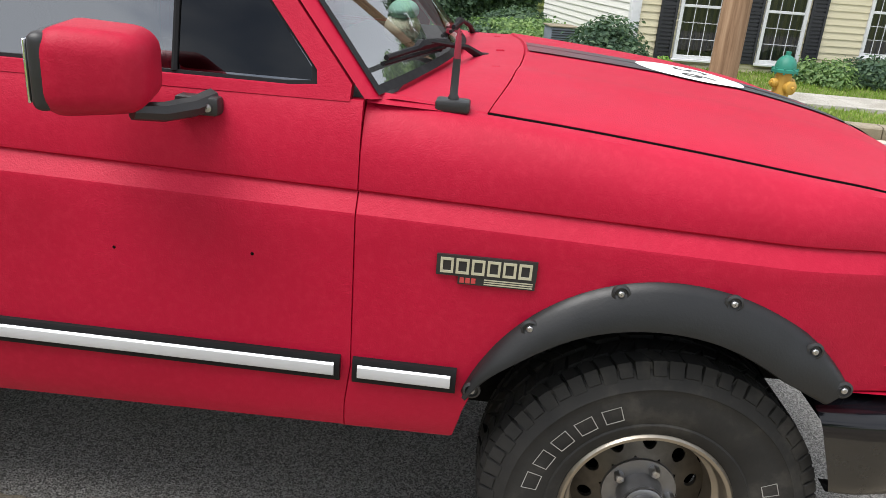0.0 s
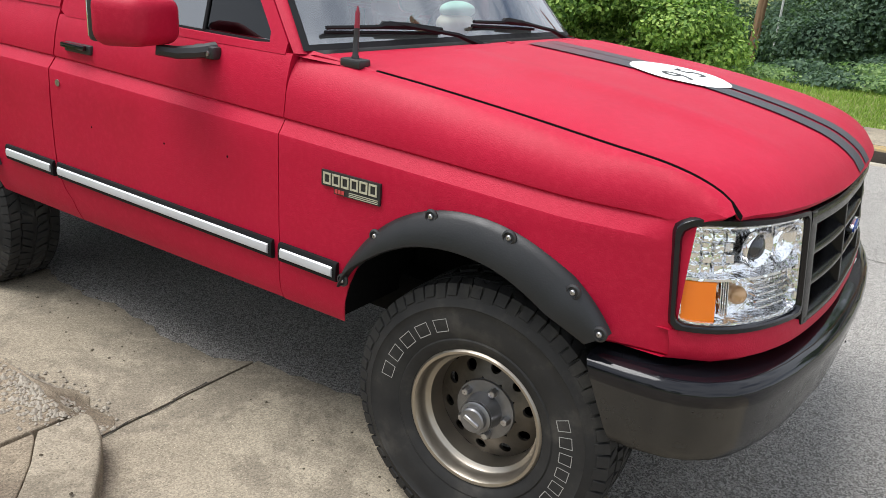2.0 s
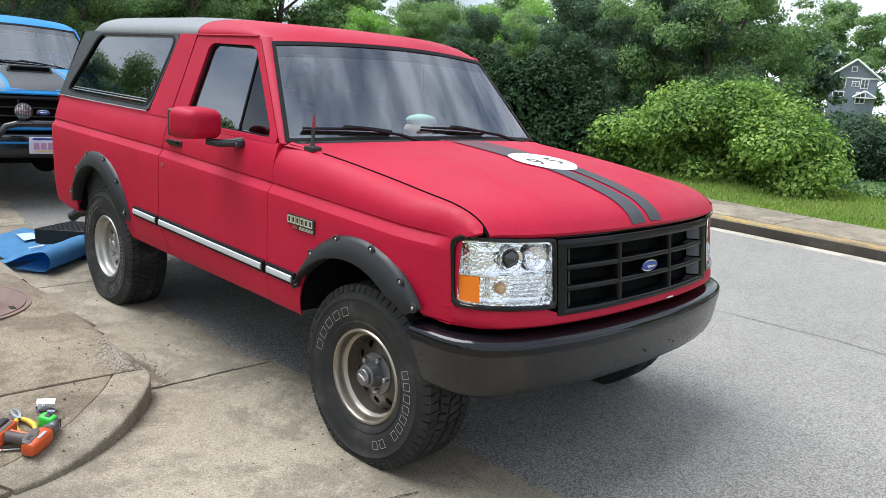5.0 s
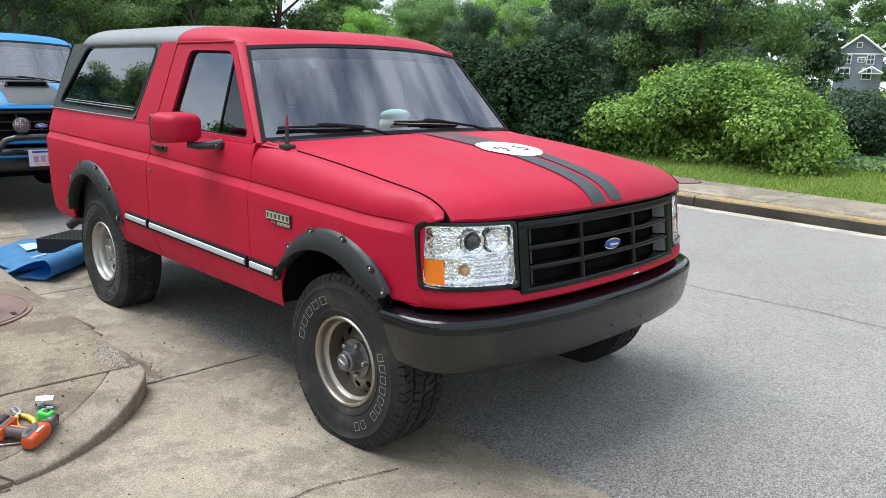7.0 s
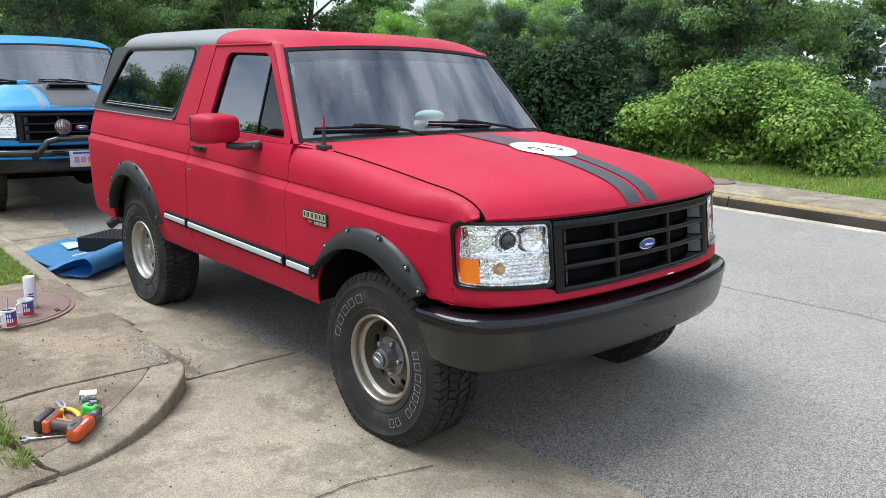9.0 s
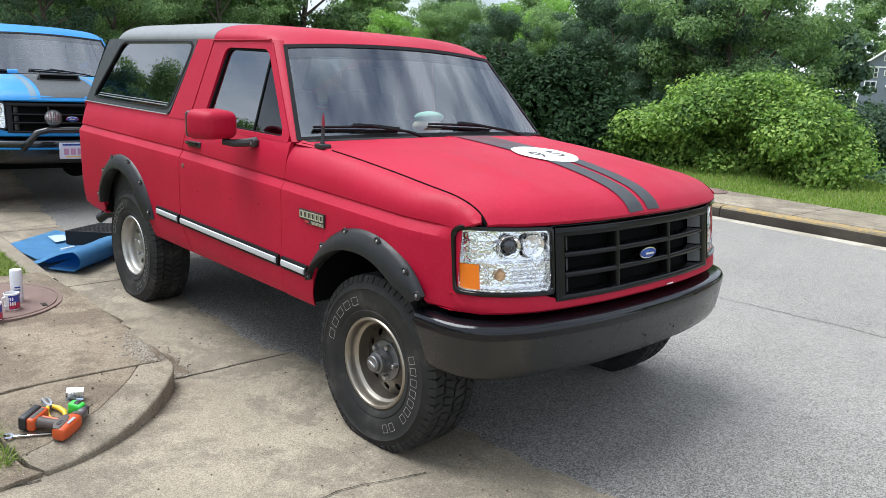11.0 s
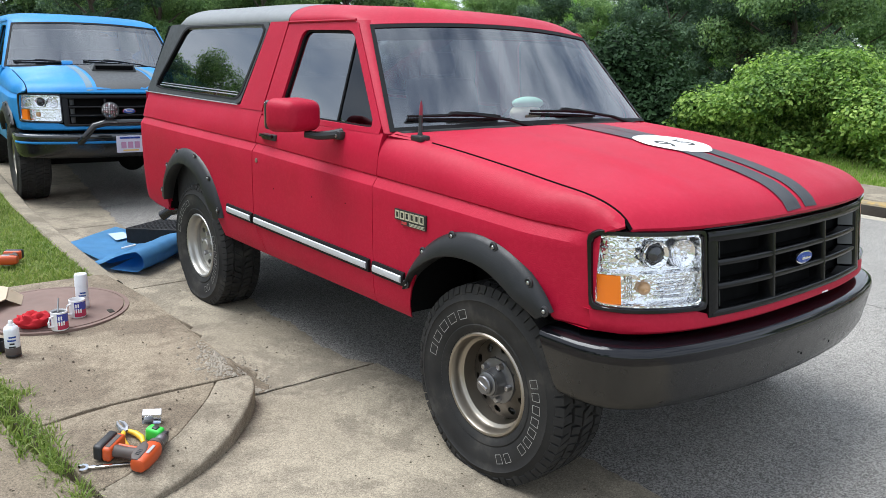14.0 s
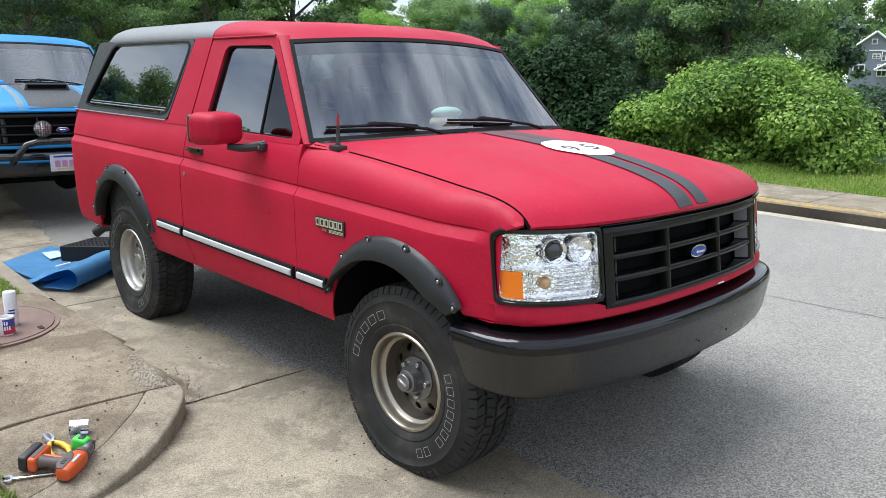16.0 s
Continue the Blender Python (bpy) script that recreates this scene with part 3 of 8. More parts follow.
def slab(name, poly, zf, depth, mat, label, cat="pavement", bev=0.010, group="", worn=None):
    """A raised slab from a plan polygon, with worn upper edges."""
    bm = bmesh.new()
    f = bm.faces.new([bm.verts.new((x, y, zf(x))) for x, y in poly])
    if f.normal.z < 0:
        bmesh.ops.reverse_faces(bm, faces=[f])
    f.normal_update()
    if f.normal.z < 0:
        f.normal_flip()
    top = list(f.edges)
    r = bmesh.ops.extrude_face_region(bm, geom=[f])
    up = [v for v in r["geom"] if isinstance(v, bmesh.types.BMVert)]
    low = [v for v in bm.verts if v not in set(up)]
    for v in low:
        v.co.z -= depth
    if bev:
        ups = set(up)
        es = [e for e in bm.edges if all(v in ups for v in e.verts) and (worn is None or all(min(abs(v.co.x - p[0]) + abs(v.co.y - p[1]) for p in worn) < 1e-4 for v in e.verts))]
        bmesh.ops.bevel(bm, geom=es, offset=bev, segments=3, affect='EDGES', profile=0.5)
    bmesh.ops.recalc_face_normals(bm, faces=bm.faces[:])
    return solo(name, bm, mat, label, cat, group, "structure", 50)


KERB_OUT = [(-0.475, 1.100), (-0.43, 1.088), (-0.389, 1.070), (-0.32, 1.022), (-0.254, 0.970), (-0.185, 0.905), (-0.118, 0.835), (-0.065, 0.768), (-0.019, 0.699), (0.022, 0.630), (0.055, 0.560), (0.080, 0.500), (0.100, 0.435), (0.118, 0.342)]
KERB_IN = [(-0.487, 0.925), (-0.40, 0.860), (-0.327, 0.791), (-0.195, 0.646), (-0.124, 0.531), (-0.046, 0.399), (-0.010, 0.287)]
slab("kerb", KERB_OUT + [(0.05, 0.298)] + KERB_IN[::-1] + [(-0.515, 0.95), (-0.505, 1.085)], zs, 0.20, KERB, "worn rounded concrete kerb at the corner", "kerb", 0.014, "", KERB_OUT)
slab("pavement", [(-0.517, 0.935)] + [(x - 0.003, y - 0.002) for x, y in KERB_IN] + [(-0.10, 0.266), (-0.25, 0.238), (-0.50, 0.205), (-0.535, 0.5)], zs, 0.12, SIDEWALK, "stained concrete corner slab", bev=0.006)
slab("pavement", [(-0.523, 1.06), (-0.75, 1.08), (-1.2, 1.085), (-1.75, 1.075), (-2.40, 1.02), (-2.42, 0.16), (-1.2, 0.170), (-0.510, 0.212), (-0.552, 0.4), (-0.55, 0.7)], zs, 0.12, SIDEWALK, "stained concrete slab round a manhole", bev=0.006)
slab("pavement", [(-0.02, 0.262), (0.055, 0.281), (0.112, 0.328), (0.128, 0.232), (0.145, 0.119), (0.18, 0.0), (0.26, -0.5), (0.45, -4.0), (-1.22, -4.0), (-1.22, 0.075), (-0.5, 0.12), (-0.2, 0.185), (-0.1, 0.228)], zs, 0.12, SIDEWALK, "stained concrete slab beside a grassy joint", bev=0.006)
slab("pavement", [(-1.235, 0.075), (-1.235, -4.0), (-3.4, -4.0), (-3.4, 0.0)], zs, 0.12, SIDEWALK, "stained concrete slab beside a grassy joint", bev=0.006)


def apron(name, x0, x1, ylo, yhi, label):
    """A slab of the concrete apron at street level."""
    n = max(4, int((x1 - x0) * 24))
    bm = bmesh.new()
    P = []
    for i in range(n + 1):
        x = lerp(x0, x1, i / n)
        a, b = ylo(x), yhi(x)
        P.append([(x, lerp(a, b, k / 8), zr(x) + 0.012 + 0.0025 * noise.noise((x * 1.3, lerp(a, b, k / 8) * 1.3, 0))) for k in range(9)])
    grid(bm, P, True)
    flange(bm, (0, 0, -0.05))
    return solo(name, bm, CONCRETE, label, "pavement", "", "structure", 50)


apron("driveway", -0.494, 2.55, lambda x: -4.0, lambda x: edge_y(x) + 0.012, "pale concrete apron with oil stains and hairline cracks")
apron("driveway", 2.56, 9.0, lambda x: -4.0, lambda x: edge_y(x) + 0.012, "pale concrete apron with oil stains")
apron("driveway", -2.415, -0.506, lambda x: 0.9, lambda x: edge_y(x) + 0.012, "pale concrete apron with a broken edge")
apron("driveway", -4.25, -2.427, lambda x: 1.16 + bend(x), lambda x: edge_y(x) + 0.012, "pale concrete gutter slab")
apron("driveway", -6.4, -4.262, lambda x: 1.18 + bend(x), lambda x: edge_y(x) + 0.012, "pale concrete gutter slab")
apron("driveway", -14.0, -6.412, lambda x: 1.18 + bend(x), lambda x: edge_y(x) + 0.012, "pale concrete gutter slab")
# wedge between pavement and apron
bm = bmesh.new()
P = []
for i in range(60):
    x = lerp(-2.40, -0.50, i / 59)
    ya = table(x, [(-2.4, 1.02), (-1.75, 1.075), (-0.75, 1.08), (-0.46, 1.04)])
    wd = 0.13 + 0.03 * math.sin(x * 7) + 0.016 * math.sin(x * 31) + 0.008 * math.sin(x * 77)
    k = smooth(-0.46, -0.75, x)
    P.append([(x, ya - 0.02, zs(x) - 0.004), (x, ya + 0.02, lerp(zr(x) + 0.016, zs(x) - 0.006, k)), (x, ya + wd * 0.55, lerp(zr(x) + 0.014, lerp(zs(x), zr(x), 0.55), k)), (x, ya + wd, zr(x) + 0.0160), (x, ya + wd + 0.006, zr(x) - 0.01)])
grid(bm, P)
solo("pavement", bm, SIDEWALK, "crumbling concrete edge down to the apron", "pavement", kind="structure")
# low kerb along the lawn
bm = bmesh.new()
sec = [(1.005, -0.15), (1.005, 0.085), (1.015, 0.095), (1.125, 0.085), (1.150, 0.060), (1.16, 0.0), (1.16, -0.15)]
grid(bm, [[(x, y + bend(x), zr(x) + z) for y, z in sec] for x in spaced([(-2.42, -10, 40), (-10, -60, 20)])])
solo("kerb", bm, KERB, "low concrete kerb along the lawn", "kerb", kind="structure")
# pale gutter strip at the foot of the far kerb
bm = bmesh.new()
P = []
for x in spaced([(6.0, -8.0, 90), (-8.0, -24.0, 30)]):
    w = 0.30 + 0.03 * noise.noise((x * 1.7, 3, 0)) + 0.015 * noise.noise((x * 9, 5, 0))
    P.append([(x, 8.712 - w + bend(x), zr(x) - 0.01), (x, 8.716 - w + bend(x), zr(x) + 0.005), (x, 8.709 + bend(x), zr(x) + 0.009), (x, 8.7095 + bend(x), zr(x) - 0.02)])
grid(bm, P)
solo("gutter", bm, GUTTER, "pale concrete gutter strip along the kerb", "gutter", kind="structure")
# far kerb in lengths, the nearer stretch painted yellow
KERB_FAR = [(8.712, -0.10), (8.712, 0.015), (8.722, 0.118), (8.735, 0.138), (8.755, 0.146), (8.90, 0.150), (8.905, 0.10)]
for i, x0 in enumerate([-26.0 + 3.05 * k for k in range(18)]):
    bm = bmesh.new()
    V = grid(bm, [[(x, y + bend(x), zr(x) + z + 0.004 * noise.noise((x * 2, y * 2, 1))) for y, z in KERB_FAR] for x in [lerp(x0 + 0.006, x0 + 3.044, k / 12) for k in range(13)]])
    bm.faces.new(V[0])
    bm.faces.new(V[-1][::-1])
    bm.faces.ensure_lookup_table()
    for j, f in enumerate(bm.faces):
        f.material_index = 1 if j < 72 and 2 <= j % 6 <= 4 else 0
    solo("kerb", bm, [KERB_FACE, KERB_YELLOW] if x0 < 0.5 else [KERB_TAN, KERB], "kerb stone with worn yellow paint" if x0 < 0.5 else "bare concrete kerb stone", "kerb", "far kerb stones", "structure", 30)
for i in range(14):
    x0 = -19.0 + 1.52 * i
    xa = x0 + 1.51
    if -8.0 < x0 < 1.0:
        slab("pavement", [(x0, 8.915), (xa, 8.915), (xa, 10.12), (x0, 10.12)], lambda x: zr(x) + 0.155, 0.1, CONCRETE, "concrete pavement slab across the street", bev=0.006, group="far pavement slabs")
for i in range(8):
    x0 = 1.7 + 1.52 * i
    slab("pavement", [(x0, 9.95), (x0 + 1.51, 9.95), (x0 + 1.51, 10.95), (x0, 10.95)], lambda x: zr(x) + 0.165, 0.1, SIDEWALK_PALE, "pale concrete pavement slab across the street", bev=0.006, group="far pavement slabs")


def crack(pts, w=0.006, zf=lambda x, y: zr(x) + 0.0165):
    bm = bmesh.new()
    P = []
    for (xa, ya), (xb, yb) in zip(pts, pts[1:]):
        for k in range(10):
            t = k / 10
            x, y = lerp(xa, xb, t), lerp(ya, yb, t)
            j = noise.noise((x * 9, y * 9, 3)) * 0.022
            P.append((x + j, y + noise.noise((x * 9, y * 9, 7)) * 0.022))
    rows = []
    for i, (x, y) in enumerate(P):
        a, b = P[max(0, i - 1)], P[min(len(P) - 1, i + 1)]
        d = Vector((b[0] - a[0], b[1] - a[1])).normalized()
        ww = w * (0.4 + 0.8 * abs(noise.noise((x * 20, y * 20, 5))))
        z = zf(x, y)
        rows.append([(x - d.y * ww, y + d.x * ww, z), (x + d.y * ww, y - d.x * ww, z)])
    grid(bm, rows, True)
    return solo("crack", bm, CRACK, "dark open crack in the concrete", "crack", kind="structure")


crack([(0.975, 1.52), (0.956, 1.443), (0.902, 1.25), (0.882, 1.06), (0.90, 0.9)], 0.0045)
crack([(-3.6, 1.2), (-3.3, 1.7), (-3.35, 2.2)], 0.006)
crack([(0.128, 0.30), (0.140, 0.16), (0.175, 0.0), (0.235, -0.35)], 0.007)
crack([(-0.50, 1.13), (-0.50, 1.35), (-0.495, 1.60)], 0.005)
crack([(-5.2, 1.25), (-4.95, 1.8), (-5.1, 2.2)], 0.008)
crack([(-1.2, 5.2), (0.4, 5.05), (1.3, 5.12), (3.2, 5.0), (6.0, 5.1)], 0.0055, lambda x, y: zr(x) + 0.004 + 0.03 * math.sin(math.pi * (y - 2.0) / 6.72) + 0.004)
# a pale path across the lawn
bm = bmesh.new()
P = []
PATH_C = [(-11.0, -3.6), (-15.0, -0.6), (-19.2, 1.75), (-25.7, 3.9), (-36.0, 6.5)]
for k in range(41):
    t = k / 40 * 4
    i = min(3, int(t))
    a, b = PATH_C[i], PATH_C[i + 1]
    x, y = lerp(a[0], b[0], t - i), lerp(a[1], b[1], t - i)
    d = Vector((b[0] - a[0], b[1] - a[1])).normalized()
    P.append([(x - d.y * e, y + d.x * e, zg(x - d.y * e, y + d.x * e) + 0.04) for e in (-0.42, -0.14, 0.14, 0.42)])
grid(bm, P, True)
solo("path", bm, CONCRETE, "pale narrow path across the lawn", "path", kind="structure")
# manhole cover let into the pavement
def manhole(x, y, z, r):
    mh = thing("manhole_cover", "rusty round manhole cover set in the pavement", "manhole", Matrix.Translation((x, y, z)))
    bm = bmesh.new()
    lathe(bm, [(r + 0.03, -0.01), (r + 0.03, 0.004), (r + 0.008, 0.005), (r + 0.006, -0.012)], 64, 'Z')
    part("ring", bm, RUST, mh)
    bm = bmesh.new()
    lathe(bm, [(r, -0.01), (r, 0.006), (r - 0.008, 0.008), (r * 0.5, 0.010), (0.001, 0.011)], 64, 'Z')
    part("cover", bm, RUST, mh)
    bm = bmesh.new()
    box(bm, (r * 0.55, r * 0.62, 0.006), (r * 0.70, r * 0.70, 0.0125), 0.003)
    part("lift_slot", bm, CRACK, mh)
    return mh


mh = manhole(-1.86, 0.60, zs(-1.86), 0.36)
mh.rotation_euler = (0, 0.022, 0)
manhole(-2.45, 9.75, zr(-2.45) + 0.157, 0.33)

# gravel in the broken corner, and bits of litter over the concrete
rng = random.Random(5)


def pebble(bm, x, y, z, r):
    n = 5
    a0 = rng.random() * 6
    ring = [bm.verts.new((x + r * (0.7 + 0.5 * rng.random()) * math.cos(a0 + 2 * math.pi * k / n), y + r * (0.7 + 0.5 * rng.random()) * math.sin(a0 + 2 * math.pi * k / n), z - r * 0.2)) for k in range(n)]
    t = bm.verts.new((x + r * 0.3 * (rng.random() - 0.3), y, z + r * 0.62))
    for k in range(n):
        bm.faces.new((ring[k], ring[(k + 1) % n], t))


bm = bmesh.new()
for k in range(1100):
    u, v = rng.gauss(0, 0.13), rng.gauss(0, 0.075)
    x, y = -0.72 + u, 1.10 + v * 0.9 - u * 0.15
    yk = table(x, [(-2.4, 1.02), (-1.75, 1.075), (-0.75, 1.08), (-0.46, 1.04)])
    if x > -0.50 or y > yk + 0.20:
        continue
    kk = smooth(-0.46, -0.75, x)
    z = zs(x) if y < yk else lerp(lerp(zr(x) + 0.016, zs(x) - 0.004, kk), zr(x) + 0.014, min(1, (y - yk) / 0.13))
    pebble(bm, x, y, z + 0.003, rng.uniform(0.003, 0.009) * (1.7 if rng.random() < 0.12 else 1.0))
solo("gravel", bm, GRAVEL, "loose pale gravel from crumbled concrete", "gravel", kind="stuff", angle=20)
bm = bmesh.new()
for k in range(750):
    x, y = rng.uniform(-2.3, 2.6), rng.uniform(-0.3, 1.75)
    if x > 0.36 or y > 1.42:
        z = zr(x) + 0.0135
    elif y < 1.0 and x < 0.0:
        z = zs(x) + 0.0015
    else:
        continue
    if x < 0.36 and 0.95 < y < 1.42:
        continue
    if noise.noise((x * 1.2, y * 1.2, 2)) < -0.05 and rng.random() < 0.7:
        continue
    pebble(bm, x, y, z, rng.uniform(0.0025, 0.0075) * (1.6 if rng.random() < 0.06 else 1))
solo("litter", bm, LITTER, "small dark grit and leaf crumbs", "litter", kind="stuff", angle=20)


# ---- grass ----
def grass_patch(name, spots, hgt, label, seed=1, mat=None, thin=1.0, lean=0.35):
    """Blades as thin bent triangles at (x, y, z) spots."""
    r = random.Random(seed)
    verts, faces = [], []
    for x, y, z in spots:
        a, h = r.random() * 6.283, hgt * r.uniform(0.45, 1.25)
        w = (0.0035 + 0.004 * r.random() + hgt * 0.02) * thin
        lx, ly = r.gauss(0, lean) * h, r.gauss(0, lean) * h
        c, s = math.cos(a) * w, math.sin(a) * w
        i = len(verts)
        verts += [(x - c, y - s, z - 0.01), (x + c, y + s, z - 0.01), (x + lx * 0.45 + c * 0.7, y + ly * 0.45 + s * 0.7, z + h * 0.6), (x + lx * 0.45 - c * 0.7, y + ly * 0.45 - s * 0.7, z + h * 0.6), (x + lx * 1.2, y + ly * 1.2, z + h)]
        faces += [(i, i + 1, i + 2, i + 3), (i + 3, i + 2, i + 4)]
    me = bpy.data.meshes.new(name)
    me.from_pydata(verts, [], faces)
    me.materials.append(mat or GRASS)
    return tagged(new(name, me), label, "grass", "", "stuff")


rg_ = random.Random(11)
sp = []
tufts = []
for k in range(120):                                    # weeds in the pavement joint, tuft by tuft
    x = rg_.uniform(-2.35, 0.02)
    if x > -0.2 and rg_.random() < 0.6:
        continue
    c = table(x, [(-2.4, 0.05), (-1.65, 0.095), (-1.0, 0.120), (-0.54, 0.160), (-0.25, 0.200), (0.0, 0.235), (0.06, 0.25)])
    tufts.append((x, c + rg_.gauss(0, 0.045 if x < -0.3 else 0.016), rg_.uniform(0.012, 0.05) * (1.0 if x < -0.4 else 0.6)))
for x, y, r in tufts:
    for q in range(int(800 * r) + 8):
        u, v = x + rg_.gauss(0, r), y + rg_.gauss(0, r * 0.8)
        sp.append((u, v, zs(u) - 0.004))
grass_patch("grass_weeds", sp, 0.032, "tufts of green weeds sprawling from the pavement joint", 3, None, 0.5, 0.75)
sp = []
while len(sp) < 56000:                                  # lawn by the kerb
    x = -2.42 - abs(rg_.gauss(0, 3.0)) if rg_.random() < 0.8 else -2.42 - rg_.random() * 14
    y = 0.99 + bend(x) - rg_.random() ** 1.2 * (3.2 + 0.4 * (-2.4 - x))
    sp.append((x, y, zg(x, y)))
grass_patch("lawn_grass", sp, 0.030, "short lawn with dry yellow patches", 4, None, 0.7, 0.6)
sp = []
while len(sp) < 46000:                                  # verge across the street
    x = rg_.uniform(-8, 9)
    y = rg_.uniform(10.15, 13.6) if x < 1.5 else rg_.uniform(8.95, 13.0)
    if x > 1.5 and 9.93 < y < 10.97:
        continue
    sp.append((x, y, zg(x, y)))
grass_patch("verge_grass", sp, 0.055, "green verge grass across the street", 6, GRASS_GREEN)

# ---- the trucks: full-size two-door with removable top. Local: x forward from the front axle, y across, z up ----
WB = 2.662                      # wheelbase
ARCH_F, ARCH_R = (-0.07, 0.60, 0.412), (-2.70, 0.615, 0.41)
T_SEAM = [(-0.75, 1.330), (-0.50, 1.307), (-0.30, 1.290), (-0.04, 1.263), (0.20, 1.234), (0.32, 1.220), (0.39, 1.206), (0.44, 1.190), (0.475, 1.173), (0.503, 1.151), (0.520, 1.130)]
HOOD_C = [(-0.62, 1.372), (-0.30, 1.352), (-0.05, 1.332), (0.20, 1.306), (0.42, 1.266), (0.555, 1.230), (0.605, 1.209), (0.645, 1.184), (0.672, 1.160), (0.688, 1.136)]
FRONT = [(0, 0.661), (0.30, 0.651), (0.565, 0.615), (0.70, 0.575), (0.80, 0.522), (0.86, 0.462), (0.892, 0.395)]


def crease(x):
    return table(x, [(-3.6, 1.202), (-1.82, 1.182), (-0.72, 1.150), (0.45, 1.108)])


def off(x, z):
    """Half width of the body at a place along it and a height."""
    c = crease(x)
    plain = table(z, [(0.56, 0.885), (0.62, 0.912), (0.70, 0.927), (0.82, 0.936), (1.0, 0.939), (1.10, 0.932), (1.20, 0.915), (1.30, 0.893), (1.345, 0.872)])
    sharp = table(z, [(0.56, 0.885), (0.62, 0.912), (0.70, 0.927), (0.82, 0.936), (1.0, 0.940), (c - 0.050, 0.942), (c - 0.043, 0.9405), (c - 0.010, 0.918), (c - 0.004, 0.914), (c + 0.001, 0.9205), (c + 0.006, 0.921), (1.25, 0.910), (1.30, 0.896), (1.345, 0.876)])
    k = 1 - smooth(0.30, 0.42, x)
    return lerp(plain, sharp, k) - 0.055 * smooth(0.12, 0.46, x) - 0.07 * smooth(3.48, 3.635, -x)


def side_off(x, z):
    """Half width of the glasshouse."""
    return 0.885 - (z - 1.335) * 0.283


def sx(x, z):
    """The glasshouse rakes back a little with height."""
    return x - 0.0864 * max(0.0, z - 1.335)


def arch_z(x, zb):
    for xa, za, r in (ARCH_F, ARCH_R):
        if abs(x - xa) < r:
            return max(zb, za + math.sqrt(max(0, r * r - (x - xa) ** 2)))
    return zb


def body_panel(s, xl, xr, zb, levels, offf, ztop, nx=40, fold=None):
    """A side panel from seam to seam; xl, xr, zb, ztop are functions; levels(x) rising heights."""
    bm = bmesh.new()
    us = set(i / nx for i in range(nx + 1))
    for xa, za, r in (ARCH_F, ARCH_R):
        for k in range(0, 25):
            x = xa + r * math.cos(math.pi * k / 24)
            u = (x - xl(0.8)) / (xr(0.8) - xl(0.8))
            if 0.001 < u < 0.999:
                us.add(u)
    rows = []
    for u in sorted(us):
        xm = lerp(xl(1.0), xr(1.0), u)
        row = []
        for z in levels(xm):
            x = lerp(xl(z), xr(z), u)
            z2 = min(max(z, zb(x)), ztop(x))
            x = lerp(xl(z2), xr(z2), u)
            row.append((x, s * offf(x, z2), z2))
        rows.append(row)
    grid(bm, rows)
    tidy(bm, 2e-4)
    flange(bm, fold or (0, -s * 0.03, 0))
    return bm


def ring_panel(bm, outer, inner, c, yf, s, n=96, depth=0.0):
    """A frame between two polygons in x, z, laid on the side of the cab."""
    P = [ray_poly(outer, c, 2 * math.pi * k / n) for k in range(n)]
    Q = [ray_poly(inner, c, 2 * math.pi * k / n) for k in range(n)]
    A = [bm.verts.new((sx(x, z), s * yf(x, z), z)) for x, z in P]
    B = [bm.verts.new((sx(x, z), s * yf(x, z), z)) for x, z in Q]
    for k in range(n):
        bm.faces.new((A[k], A[(k + 1) % n], B[(k + 1) % n], B[k]))
    if depth:
        C = [bm.verts.new((sx(x, z), s * (yf(x, z) - depth), z)) for x, z in Q]
        for k in range(n):
            bm.faces.new((B[k], B[(k + 1) % n], C[(k + 1) % n], C[k]))
        D = [bm.verts.new((sx(x, z), s * (yf(x, z) - depth), z)) for x, z in P]
        for k in range(n):
            bm.faces.new((D[k], D[(k + 1) % n], A[(k + 1) % n], A[k]))


def fill_poly(bm, poly, yf, s):
    bm.faces.new([bm.verts.new((sx(x, z), s * yf(x, z), z)) for x, z in poly])


def grow(poly, d, c=None):
    cx = sum(p[0] for p in poly) / len(poly)
    cz = sum(p[1] for p in poly) / len(poly)
    out = []
    for x, z in poly:
        v = Vector((x - cx, z - cz))
        v = v * (1 + d / v.length)
        out.append((cx + v.x, cz + v.y))
    return out


def front_x(o):
    return spline(abs(o), FRONT)


def lean(z):
    return (1.10 - z) * 0.13


def front_curve(n=40, o0=0.565, o1=0.892):
    """Points (x, half width) along the lamp's plan curve at even steps, with normals."""
    raw = [(front_x(lerp(o0, o1, i / 200)), lerp(o0, o1, i / 200)) for i in range(201)]
    L = [0.0]
    for a, b in zip(raw, raw[1:]):
        L.append(L[-1] + math.hypot(b[0] - a[0], b[1] - a[1]))
    out = []
    for k in range(n + 1):
        t = L[-1] * k / n
        i = max(1, next(j for j in range(201) if L[j] >= t - 1e-9))
        f = (t - L[i - 1]) / max(1e-9, L[i] - L[i - 1])
        a, b = raw[i - 1], raw[i]
        d = Vector((b[0] - a[0], b[1] - a[1])).normalized()
        out.append((lerp(a[0], b[0], f), lerp(a[1], b[1], f), -d.y * -1, -d.x))
    return out, L[-1]


LAMP_CURVE, LAMP_LEN = front_curve()


def lamp_pt(s, u, z, d=0.0):
    """A point of the lamp's face: u 0 by the grille to 1 at the wing, d proud of it."""
    k = max(0.0, min(1.0, u)) * 40
    i = min(39, int(k))
    a, b = LAMP_CURVE[i], LAMP_CURVE[i + 1]
    x, o, nx, no = (lerp(p, q, k - i) for p, q in zip(a, b))
    return Vector((x + lean(z) + nx * d, s * (o + no * d), z))


